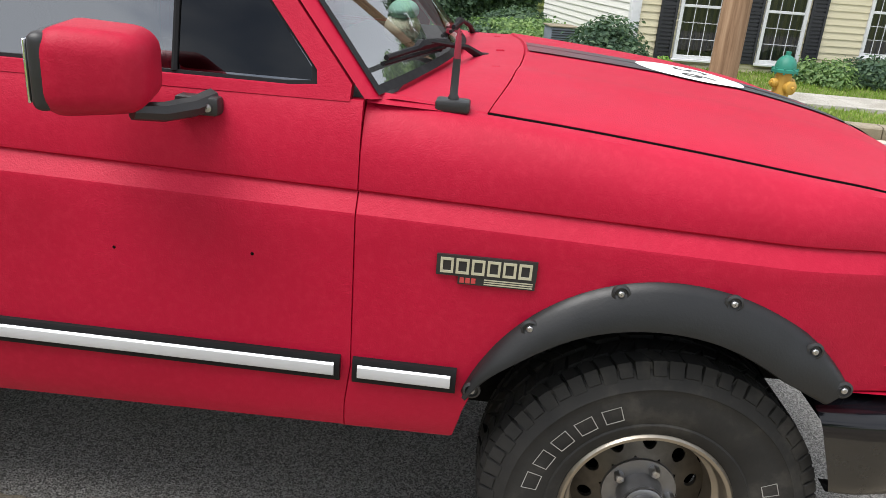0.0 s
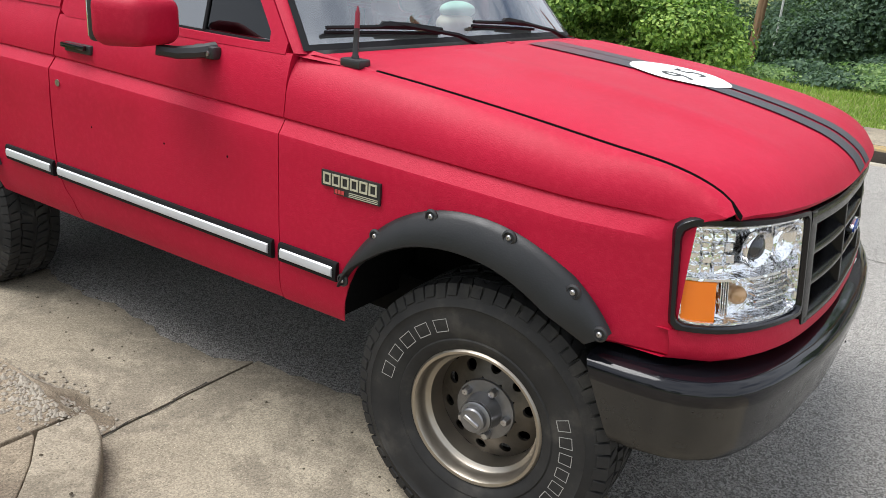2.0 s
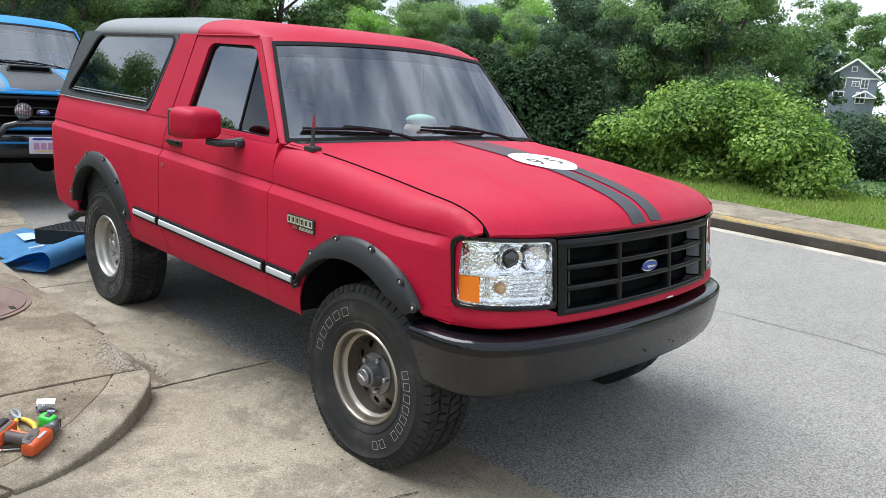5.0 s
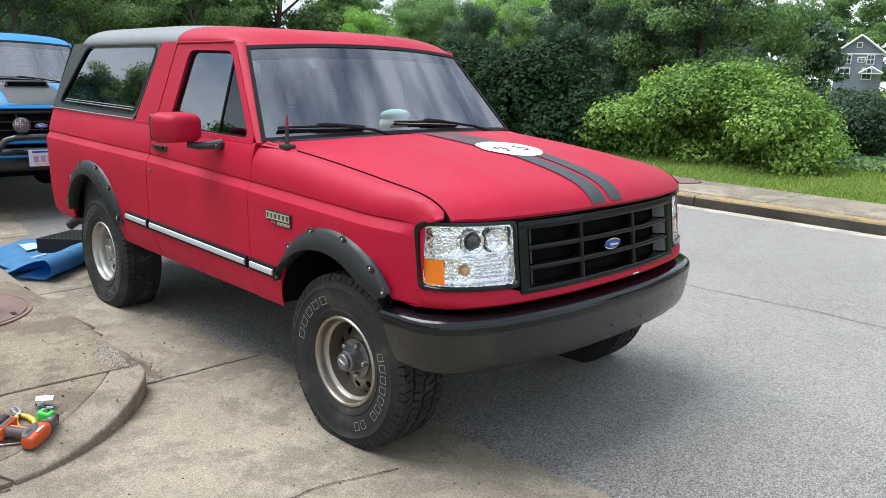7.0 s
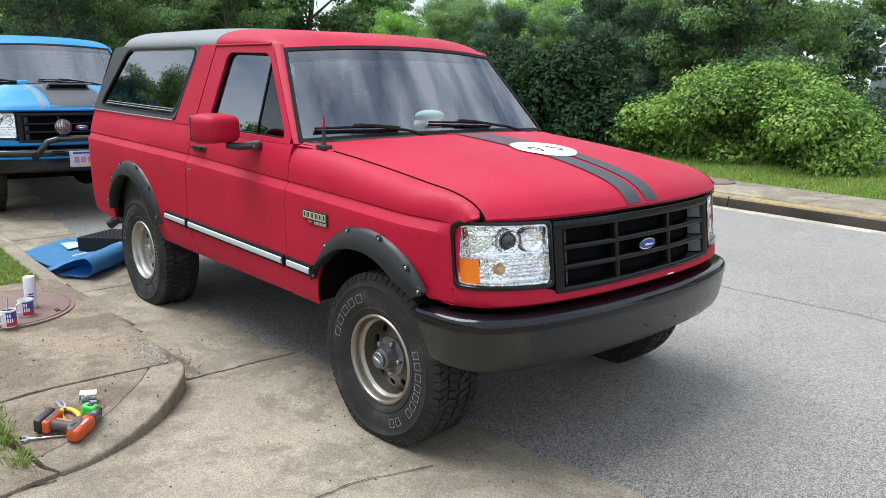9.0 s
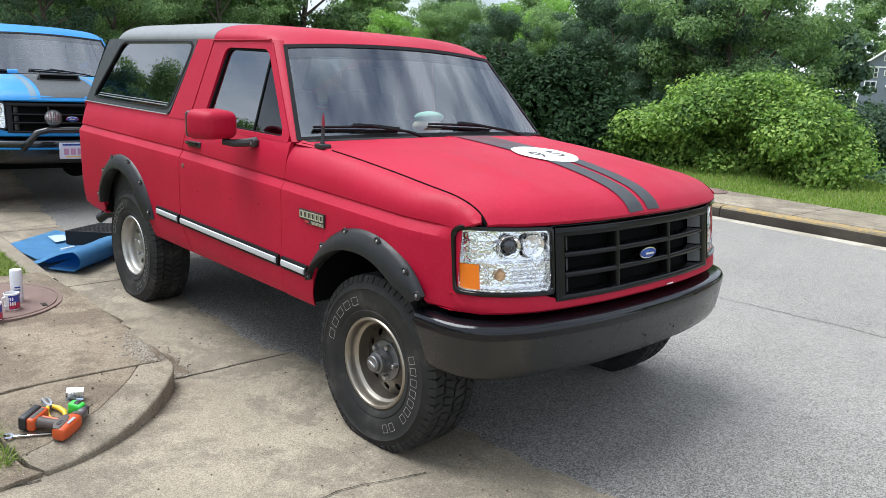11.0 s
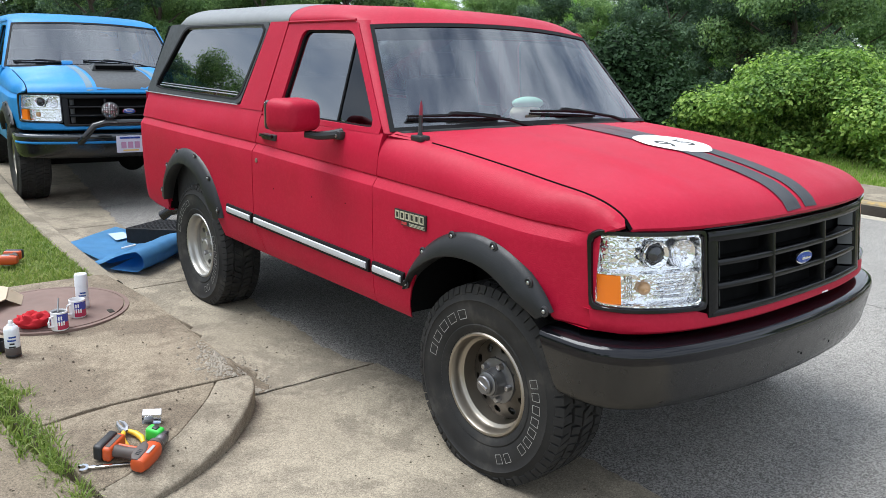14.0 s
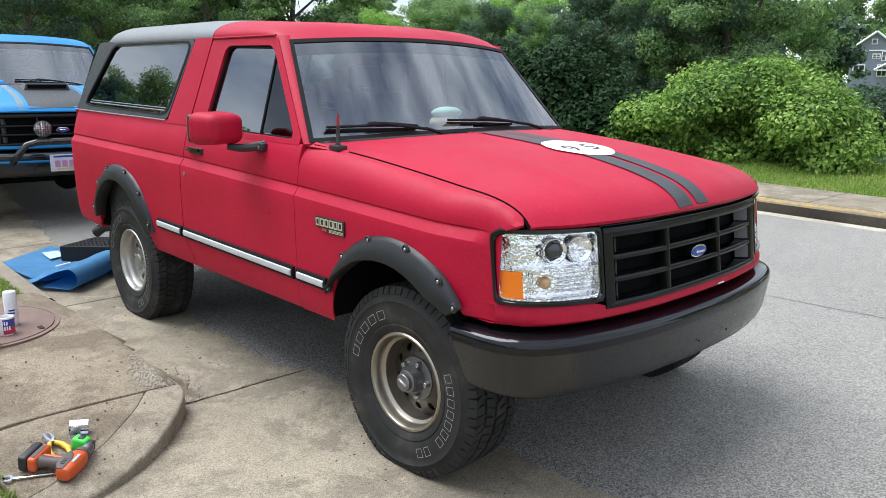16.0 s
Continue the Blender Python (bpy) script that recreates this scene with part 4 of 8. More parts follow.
def lamp_face(bm, s, u0, u1, z0, z1, d, n=10, m=2):
    grid(bm, [[lamp_pt(s, lerp(u0, u1, i / n), lerp(z0, z1, j / m), d) for j in range(m + 1)] for i in range(n + 1)])


def lamp_block(bm, s, u0, u1, z0, z1, d0, d1, n=8):
    """A curved block between two depths."""
    A = [[lamp_pt(s, lerp(u0, u1, i / n), z, d) for z, d in ((z0, d0), (z0, d1), (z1, d1), (z1, d0))] for i in range(n + 1)]
    V = [[bm.verts.new(p) for p in r] for r in A]
    for i in range(n):
        for j in range(4):
            bm.faces.new((V[i][j], V[i + 1][j], V[i + 1][(j + 1) % 4], V[i][(j + 1) % 4]))
    bm.faces.new(V[0])
    bm.faces.new(V[-1][::-1])


def lamp_ring(bm, s, outer, inner, d, depth, n=88):
    """The black surround: polygons in (u * length, z)."""
    c = (LAMP_LEN * 0.5, 0.995)
    P = [ray_poly(outer, c, 2 * math.pi * k / n) for k in range(n)]
    Q = [ray_poly(inner, c, 2 * math.pi * k / n) for k in range(n)]
    f = lambda p, e: bm.verts.new(lamp_pt(s, p[0] / LAMP_LEN, p[1], e))
    rows = [[f(p, d - depth) for p in P], [f(p, d - 0.006) for p in P], [f((lerp(p[0], q[0], 0.2), lerp(p[1], q[1], 0.2)), d + 0.002) for p, q in zip(P, Q)],
            [f((lerp(p[0], q[0], 0.75), lerp(p[1], q[1], 0.75)), d + 0.002) for p, q in zip(P, Q)], [f(q, d - 0.005) for q in Q], [f(q, d - depth) for q in Q]]
    for A, B in zip(rows, rows[1:]):
        for k in range(n):
            bm.faces.new((A[k], A[(k + 1) % n], B[(k + 1) % n], B[k]))


def headlight(truck, s):
    bm = bmesh.new()
    lamp_ring(bm, s, rounded([(0.0, 0.862), (LAMP_LEN, 0.868), (LAMP_LEN, 1.106), (LAMP_LEN * 0.90, 1.130), (0.0, 1.127)], 0.018), rounded([(0.012, 0.880), (LAMP_LEN * 0.962, 0.886), (LAMP_LEN * 0.950, 1.095), (LAMP_LEN * 0.86, 1.110), (0.012, 1.108)], 0.020), 0.006, 0.05)
    hl = part("headlight", bm, BLACK_GLOSS, truck, "gloss black headlight surround with clear lens")
    bm = bmesh.new()
    lamp_ring(bm, s, rounded([(0.010, 0.878), (LAMP_LEN * 0.964, 0.884), (LAMP_LEN * 0.952, 1.097), (LAMP_LEN * 0.862, 1.112), (0.010, 1.110)], 0.020), rounded([(0.019, 0.888), (LAMP_LEN * 0.945, 0.893), (LAMP_LEN * 0.935, 1.088), (LAMP_LEN * 0.85, 1.102), (0.019, 1.100)], 0.018), -0.006, 0.045)
    part("bezel", bm, LAMP_CHROME, hl, "bright inner bezel")
    bm = bmesh.new()                                    # chrome bowl behind the lens
    lamp_face(bm, s, 0.015, 0.975, 0.870, 1.118, -0.050, 16, 6)
    for v in bm.verts:
        v.co.x += 0.004 * math.sin(v.co.y * 150) * math.cos(v.co.z * 170)
    part("reflector", bm, LAMP_CHROME, hl, "chrome reflector")
    bm = bmesh.new()                                    # small square diodes at the outer end
    for i in range(4):
        for j in range(4):
            u, z = 0.62 + 0.075 * i, 0.998 + 0.024 * j
            lamp_block(bm, s, u, u + 0.055, z, z + 0.018, -0.05, -0.028 + 0.006 * ((i + j) % 2), 2)
    part("diode_array", bm, LAMP_CHROME, hl)
    bm = bmesh.new()                                    # ledge between upper and lower halves
    lamp_block(bm, s, 0.03, 0.955, 0.984, 0.990, -0.05, -0.008)
    lamp_block(bm, s, 0.03, 0.955, 0.880, 0.889, -0.05, -0.006)
    lamp_block(bm, s, 0.935, 0.965, 0.880, 1.10, -0.05, -0.010)
    for k in range(5):
        lamp_block(bm, s, 0.07, 0.42, 0.905 + 0.014 * k, 0.909 + 0.014 * k, -0.045, -0.018 - 0.003 * k)
    for k in range(4):
        lamp_block(bm, s, 0.645 + 0.016 * k, 0.652 + 0.016 * k, 0.9, 0.98, -0.045, -0.02)
    part("divider", bm, LAMP_CHROME, hl)
    for u, r, dark in ((0.44, 0.045, True), (0.19, 0.047, False)):
        c, e = lamp_pt(s, u, 1.048, -0.035), lamp_pt(s, u, 1.048, 0.0)
        m = Matrix.Translation(c) @ (e - c).to_track_quat('Z', 'Y').to_matrix().to_4x4()
        bm = bmesh.new()
        lathe(bm, [(r, 0.004), (r, 0.016), (r * 0.94, 0.020), (r * 0.8, 0.016), (r * 0.62, 0.004)], 32, 'Z', m)
        lamp = part("projector_ring" if dark else "reflector_bowl", bm, LAMP_CHROME, hl)
        bm = bmesh.new()
        if dark:
            lathe(bm, [(r * 0.62, 0.004), (r * 0.55, 0.014), (r * 0.35, 0.020), (0.001, 0.023)], 28, 'Z', m)
            part("projector_lens", bm, PROJECTOR, lamp)
        else:
            lathe(bm, [(r * 0.62, 0.004), (r * 0.4, -0.010), (r * 0.2, -0.012), (r * 0.18, 0.012), (0.001, 0.014)], 28, 'Z', m)
            part("bulb", bm, LAMP_CHROME, lamp)
    bm = bmesh.new()
    c = lamp_pt(s, 0.53, 0.937, -0.04)
    bmesh.ops.create_uvsphere(bm, u_segments=14, v_segments=8, radius=0.022, matrix=Matrix.Translation(c))
    part("turn_bulb", bm, AMBER_DIM, hl)
    bm = bmesh.new()
    lamp_block(bm, s, 0.745, 0.935, 0.892, 0.982, -0.035, -0.009)
    part("marker_lens", bm, AMBER, hl, "amber side marker")
    bm = bmesh.new()
    lamp_face(bm, s, 0.02, 0.968, 0.874, 1.114, -0.002, 20, 3)
    ob = part("lens", bm, GLASS_LAMP, hl, "clear plastic lens")
    ob.visible_shadow = False


def bar_along(bm, z0, z1, o0, o1, d0, d1, n=24):
    """A horizontal bar of the grille, following the nose."""
    rows = []
    for i in range(n + 1):
        o = lerp(o0, o1, i / n)
        rows.append([(front_x(o) + lean(z) + d, o, z) for z, d in ((z0, d0), (z0 + 0.001, d1 - 0.008), (z0 + 0.004, d1 - 0.002), (z0 + 0.009, d1), (z1 - 0.009, d1), (z1 - 0.004, d1 - 0.002), (z1 - 0.001, d1 - 0.008), (z1, d0))])
    V = grid(bm, rows)
    bm.faces.new(V[0])
    bm.faces.new(V[-1][::-1])


def bar_up(bm, o, w, z0, z1, d0, d1):
    rows = []
    for k in range(7):
        z = lerp(z0, z1, k / 6)
        x = front_x(o) + lean(z)
        rows.append([(x + d0, o - w / 2, z), (x + d1 - 0.008, o - w / 2 + 0.001, z), (x + d1 - 0.002, o - w / 2 + 0.004, z), (x + d1, o - w / 2 + 0.009, z), (x + d1, o + w / 2 - 0.009, z), (x + d1 - 0.002, o + w / 2 - 0.004, z), (x + d1 - 0.008, o + w / 2 - 0.001, z), (x + d0, o + w / 2, z)])
    grid(bm, rows)


def grille(truck, lamp=True):
    bm = bmesh.new()
    bar_along(bm, 1.078, 1.118, -0.562, 0.562, -0.05, 0.008)
    bar_along(bm, 0.832, 0.858, -0.545, 0.545, -0.05, 0.008)
    for s in (-1, 1):
        rows = []
        for k in range(9):
            z = lerp(0.836, 1.116, k / 8)
            rows.append([(front_x(o) + lean(z) + d, s * o, z) for o, d in ((0.562, -0.05), (0.561, 0.006), (0.535, 0.008), (0.515, 0.004), (0.500, -0.02), (0.492, -0.05))])
        grid(bm, rows)
    g = part("grille", bm, GRILLE_BLACK, truck, "satin black moulded grille with nine openings")
    bm = bmesh.new()
    grid(bm, [[(front_x(o) + lean(z) - d, o, z) for z, d in ((1.100, 0.030), (1.118, 0.016), (1.135, 0.020), (1.150, 0.050))] for o in [lerp(-0.83, 0.83, i / 40) for i in range(41)]])
    part("header_panel", bm, BLACK_GLOSS, g)
    for z in (0.930, 1.008):
        bm = bmesh.new()
        bar_along(bm, z - 0.012, z + 0.012, -0.51, 0.51, -0.05, 0.002)
        part("grille_bar", bm, GRILLE_BLACK, g)
    for o in (-0.205, 0.175):
        bm = bmesh.new()
        bar_up(bm, o, 0.026, 0.85, 1.085, -0.05, 0.003)
        part("grille_bar", bm, GRILLE_BLACK, g)
    # stepped blocks at the outer ends of each opening
    for s in (-1, 1):
        for z0, z1 in ((0.862, 0.915), (0.945, 0.993), (1.023, 1.074)):
            bm = bmesh.new()
            lo, hi = (0.455, 0.50)
            rows = [[(front_x(o) + lean(z) + d, s * o, z) for z in (z0, lerp(z0, z1, 0.5), z1)] for o, d in ((hi, -0.004), (lerp(lo, hi, 0.5), -0.018), (lo, -0.05))]
            grid(bm, rows)
            part("grille_step", bm, GRILLE_EDGE, g)
    bm = bmesh.new()
    rows = [[(front_x(o) + lean(z) - 0.07, o, z) for z in (0.83, 0.97, 1.12)] for o in [lerp(-0.57, 0.57, i / 20) for i in range(21)]]
    grid(bm, rows)
    part("radiator_screen", bm, UNDER, g)
    # plain oval badge
    x0 = front_x(0) + lean(0.968)
    for r, d, mt, nm in (((0.058, 0.024), 0.004, CHROME, "oval_badge"), ((0.053, 0.0195), 0.008, BADGE_BLUE, "badge_field")):
        bm = bmesh.new()
        c = [bm.verts.new((x0 + d, r[0] * math.cos(a), 0.968 + r[1] * math.sin(a))) for a in [2 * math.pi * k / 32 for k in range(32)]]
        e = [bm.verts.new((x0 - 0.02, v.co.y, v.co.z)) for v in c]
        f = bm.verts.new((x0 + d + 0.004, 0, 0.968))
        for k in range(32):
            bm.faces.new((c[k], c[(k + 1) % 32], f))
            bm.faces.new((e[k], e[(k + 1) % 32], c[(k + 1) % 32], c[k]))
        part(nm, bm, mt, g, "blue and chrome oval badge" if nm == "oval_badge" else "")
    bm = bmesh.new()
    box(bm, (x0 + 0.010, -0.030, 0.963), (x0 + 0.014, 0.030, 0.972), 0.002)
    part("badge_mark", bm, CHROME, g)


def bumper_section():
    return [(-0.16, 0.772), (-0.075, 0.772), (-0.028, 0.770), (-0.010, 0.765), (0.000, 0.757), (0.005, 0.747), (0.0065, 0.735), (0.0055, 0.716), (0.001, 0.695), (-0.004, 0.65), (-0.013, 0.592), (-0.027, 0.558), (-0.050, 0.543), (-0.09, 0.548)]


BUMPER = [(0.268, 0.946), (0.36, 0.946), (0.43, 0.941), (0.49, 0.927), (0.54, 0.901), (0.585, 0.861), (0.62, 0.81), (0.650, 0.74), (0.678, 0.65), (0.710, 0.50), (0.732, 0.34), (0.743, 0.17), (0.747, 0.0)]


def bumper(truck, mats, dz=0.0):
    pts = [(x, -o) for x, o in BUMPER] + [(x, o) for x, o in BUMPER[-2::-1]]
    bm = bmesh.new()
    rows = []
    for i, (x, y) in enumerate(pts):
        a, b = pts[max(0, i - 1)], pts[min(len(pts) - 1, i + 1)]
        d = Vector((b[0] - a[0], b[1] - a[1])).normalized()
        n = Vector((d.y, -d.x))
        cut = 0.38 * max(0, 1 - min(i, len(pts) - 1 - i) / 2)      # the ends are cut back at a slant
        rows.append([(x + n.x * e + cut * max(0, 0.765 - z), y + n.y * e, z + dz) for e, z in bumper_section()])
    grid(bm, rows)
    bm.faces.ensure_lookup_table()
    m = len(bumper_section()) - 1
    for k, f in enumerate(bm.faces):
        f.material_index = 0 if k % m < 7 else 1
    b = part("front_bumper", bm, mats, truck, "black steel bumper with glossy top edge", 50)
    return b


def fender(truck, s, paint):
    xl = lambda z: table(z, [(0.56, -0.7345), (0.66, -0.7315), (0.76, -0.7185), (1.335, -0.7185)])
    xr = lambda z: 0.452 if z < 0.86 else lerp(0.440, 0.508, smooth(1.112, 1.150, z))
    T = lambda x: spline(x, T_SEAM)
    rr = lambda x: min(0.125, 0.78 * (T(x) - crease(x)))

    def levels(x):
        t, c = T(x), crease(x)
        r = rr(x)
        L = [0.585, 0.62, 0.66, 0.70, 0.76, 0.82, 0.90, 0.98, 1.04, c - 0.050, c - 0.043, c - 0.025, c - 0.010, c - 0.004, c + 0.001, c + 0.006]
        L += [t - r + r * math.sin(math.pi / 2 * k / 8) for k in range(9)]
        out = []
        for z in L:
            z = min(z, t)
            out.append(max(z, out[-1]) if out else z)
        return out

    def of(x, z):
        t, r = T(x), rr(x)
        if z > t - r:
            k = (z - t + r) / r
            b = off(x, t - r)
            return b - (b - 0.828) * (1 - max(0, 1 - min(1, k) ** 1.75) ** (1 / 1.75))
        return off(x, z)

    zb = lambda x: arch_z(x, 0.588 if x < -0.07 else 0.802)
    bm = body_panel(s, xl, xr, zb, levels, of, T, 60, (-0.008, -s * 0.012, -0.010))
    return part("front_wing", bm, paint, truck, "", 17)


def hood_back(w):
    """The bonnet's rear edge bows forward in the middle."""
    return -0.475 + 0.09 * (1 - w * w)


def hood(truck, paint):
    bm = bmesh.new()
    ws = [-1 + 2 * k / 56 for k in range(57)]
    rows = []
    for k in range(41):
        row = []
        for w in ws:
            o = 0.8185 * w
            u = k / 40
            xf = front_x(o) + 0.0
            x_end = xf + lerp(0.012, 0.004, (o / 0.72) ** 2) if abs(o) < 0.72 else lerp(front_x(0.72) + 0.006, 0.516, (abs(o) - 0.72) / 0.0985)
            x_beg = hood_back(w)
            x = lerp(x_beg, x_end, u ** 0.9)
            q = (x - x_beg) / (x_end - x_beg)
            xc = lerp(-0.385, 0.688, q)                  # same share along the middle line
            xsd = lerp(-0.475, 0.520, q)
            zc, zs = spline(xc, HOOD_C), spline(xsd, T_SEAM)
            a = abs(w)
            prof = a ** 2.6
            ridge = 0.007 * math.exp(-((a - 0.60) / 0.055) ** 2) * (1 - smooth(0.75, 0.98, q))
            edge = 0.007 - 0.003 * smooth(0.985, 1.0, a)
            row.append((x, o, lerp(zc, zs, prof) + ridge + edge))
        rows.append(row)
    V = grid(bm, rows)
    # stripes and roundel as paint on the faces
    bm.faces.ensure_lookup_table()
    flange(bm, (-0.006, 0, -0.012))
    h = part("bonnet", bm, paint, truck)
    for s in (-1, 1):                                   # dark strip added for the shade in the shut line
        bm = bmesh.new()
        R = []
        for k in range(41):
            x = lerp(-0.478, 0.516, k / 40)
            z = spline(x, T_SEAM)
            R.append([(x, s * 0.8215, z + 0.0035), (x, s * 0.8235, z + 0.0008), (x, s * 0.832, z - 0.006)])
        grid(bm, R)
        part("shut_line_shade", bm, HOLE, h)
    return h, rows


def hood_z(rows, x, y):
    j = min(55, max(0, int((y + 0.824) / 1.648 * 56)))
    f = (y + 0.824) / 1.648 * 56 - j
    col = [[lerp(a, b, f) for a, b in zip(r[j], r[j + 1])] for r in rows]
    for p, q in zip(col, col[1:]):
        if p[0] <= x <= q[0]:
            return lerp(p[2], q[2], (x - p[0]) / (q[0] - p[0]))
    return col[-1][2] if x > col[-1][0] else col[0][2]


def decal(parent, rows, name, quads, mat, lift=0.0032, label=""):
    """Paint laid on the bonnet: a list of grids of (x, y)."""
    bm = bmesh.new()
    for g in quads:
        grid(bm, [[(x, y, hood_z(rows, x, y) + lift) for x, y in r] for r in g])
    return part(name, bm, mat, parent, label)


def door(truck, s, paint):
    xl = lambda z: table(z, [(0.56, -1.745), (0.66, -1.775), (0.74, -1.835), (1.0, -1.832), (1.20, -1.815), (1.335, -1.815)])
    xr = lambda z: table(z, [(0.56, -0.738), (0.66, -0.735), (0.76, -0.722), (1.335, -0.722)])

    def levels(x):
        c = crease(x)
        return [0.588, 0.605, 0.63, 0.66, 0.70, 0.76, 0.84, 0.95, 1.04, c - 0.050, c - 0.043, c - 0.025, c - 0.010, c - 0.004, c + 0.001, c + 0.006, 1.25, 1.30, 1.322]

    bm = body_panel(s, xl, xr, lambda x: 0.588, levels, off, lambda x: 1.322, 30)
    d = part("door", bm, paint, truck, "", 17)
    # frame round the window
    bm = bmesh.new()
    outer = rounded([(-1.815, 1.318), (-0.722, 1.318), (-1.068, 1.790), (-1.695, 1.800)], 0.03)
    inner = rounded([(-1.650, 1.345), (-0.788, 1.338), (-1.092, 1.750), (-1.545, 1.756)], 0.05)
    ring_panel(bm, outer, inner, (-1.30, 1.53), side_off, s, 120, 0.035)
    part("window_frame", bm, paint, d)
    bm = bmesh.new()
    seal_in = grow(inner, -0.014)
    ring_panel(bm, grow(inner, 0.002), seal_in, (-1.30, 1.53), lambda x, z: side_off(x, z) - 0.014, s, 120, 0.012)
    part("window_seal", bm, RUBBER_TRIM, d)
    bm = bmesh.new()
    fill_poly(bm, grow(inner, 0.004), lambda x, z: side_off(x, z) - 0.022, s)
    g = part("window_glass", bm, GLASS_SIDE, d, "dark tinted glass")
    bm = bmesh.new()                                   # quarter-light divider
    tube(bm, [(-1.105, s * (side_off(0, 1.345) - 0.016), 1.345), (sx(-1.090, 1.55), s * (side_off(0, 1.55) - 0.016), 1.55), (sx(-1.078, 1.715), s * (side_off(0, 1.715) - 0.016), 1.715)], 0.0065, 6)
    part("divider_bar", bm, RUBBER_TRIM, d)
    # extra pane over the glass, its weaker reflection put into a darker tint
    bm = bmesh.new()
    fill_poly(bm, rounded([(-1.100, 1.352), (-0.812, 1.350), (-1.066, 1.705), (-1.084, 1.700)], 0.02), lambda x, z: side_off(x, z) - 0.018, s)
    part("vent_glass", bm, GLASS_VENT, d, "fixed vent pane, tinted darker for its weaker reflection")
    # handle: recess, lever and lock
    bm = bmesh.new()
    y = off(-1.70, 1.222)
    box(bm, (-1.745, s * y - 0.012, 1.208), (-1.60, s * y + 0.012, 1.240), 0.006)
    part("handle_recess", bm, BLACK_PLASTIC, d)
    bm = bmesh.new()
    box(bm, (-1.74, s * (y + 0.022) - 0.008, 1.222), (-1.61, s * (y + 0.022) + 0.008, 1.240), 0.005)
    box(bm, (-1.74, min(s * y, s * (y + 0.02)), 1.220), (-1.72, max(s * y, s * (y + 0.02)), 1.238), 0.003)
    part("door_handle", bm, BLACK_GLOSS, d, "glossy black lever handle")
    bm = bmesh.new()
    y = off(-1.77, 1.095)
    lathe(bm, [(0.012, 0.0), (0.012, 0.004), (0.007, 0.005), (0.001, 0.005)], 16, 'Y', Matrix.Translation((-1.775, s * y, 1.095)) @ Matrix.Diagonal((1, s, 1, 1)))
    part("door_lock", bm, STEEL, d)
    return d


def quarter(truck, s, paint):
    xr = lambda z: table(z, [(0.56, -1.752), (0.66, -1.782), (0.74, -1.842), (1.0, -1.839), (1.20, -1.822), (1.36, -1.822)])
    xl = lambda z: -3.625 + 0.03 * smooth(0.9, 0.6, z)

    def levels(x):
        c = crease(x)
        return [0.588, 0.605, 0.63, 0.66, 0.70, 0.76, 0.84, 0.95, 1.04, c - 0.050, c - 0.043, c - 0.025, c - 0.010, c - 0.004, c + 0.001, c + 0.006, 1.25, 1.30, 1.33, 1.36]

    of = lambda x, z: off(x, min(z, 1.33)) - (0.01 * (z - 1.33) / 0.03 if z > 1.33 else 0)
    zb = lambda x: arch_z(x, table(x, [(-3.6, 0.66), (-3.34, 0.612), (-3.1, 0.60), (-1.8, 0.588)]))
    bm = body_panel(s, xl, xr, zb, levels, of, lambda x: 1.36, 60)
    q = part("rear_quarter", bm, paint, truck, "", 17)
    bm = bmesh.new()                                   # red pillar between door and rear window
    grid(bm, [[(sx(lerp(a, b, k / 8), z), s * side_off(0, z), z) for k in range(9)] for z, a, b in [(lerp(1.345, 1.815, j / 8), lerp(-1.822, -1.703, j / 8), lerp(-2.085, -1.895, j / 8)) for j in range(9)]])
    flange(bm, (0, -s * 0.03, 0))
    part("centre_pillar", bm, paint, q)
    return q


def flare(truck, s, arch, inner, r1, a0, a1, bolts, mat):
    """A flare round an arch; inner: (degrees, radius) of its lower edge."""
    xa, za, _ = arch
    bm = bmesh.new()
    rows = []
    n = 48
    for k in range(n + 1):
        t = k / n
        a = radians(lerp(a0, a1, t))
        e = min(t, 1 - t) * 2
        w = min(1, 0.25 + e * 3.2)
        r0 = spline(math.degrees(a), inner)
        sec = [(r1, -0.006), (r1 - 0.004, 0.010), (lerp(r1, r0, 0.2), 0.022), (lerp(r1, r0, 0.45), 0.034 * (0.6 + 0.4 * w)), (lerp(r1, r0, 0.8), 0.046 * (0.5 + 0.5 * w)), (r0 + 0.004, 0.046 * (0.5 + 0.5 * w)), (r0, 0.038 * (0.5 + 0.5 * w)), (r0 + 0.006, -0.03)]
        row = []
        for r, o in sec:
            x, z = xa + r * math.cos(a) + 0.030 * max(0.0, math.cos(a)), za + r * math.sin(a)
            row.append((x, s * (0.936 + o), z))
        rows.append(row)
    V = grid(bm, rows)
    bm.faces.new(V[0])
    bm.faces.new(V[-1][::-1])
    f = part("wheel_arch_flare", bm, mat, truck, "matt black bolt-on arch flare", 55)
    for ang in bolts:
        a = radians(ang)
        r = r1 - 0.015
        p = Vector((xa + r * math.cos(a) + 0.030 * max(0.0, math.cos(a)), s * 0.954, za + r * math.sin(a)))
        m = Matrix.Translation(p) @ Matrix.Diagonal((1, s, 1, 1))
        bm = bmesh.new()
        lathe(bm, [(0.019, 0.0), (0.019, 0.004), (0.014, 0.007), (0.012, 0.003), (0.001, 0.003)], 18, 'Y', m)
        pk = part("bolt_pocket", bm, BLACK_PLASTIC, f)
        bm = bmesh.new()
        lathe(bm, [(0.0068, 0.003), (0.0068, 0.008), (0.005, 0.010), (0.001, 0.0105)], 10, 'Y', m)
        part("bolt", bm, STEEL, pk)


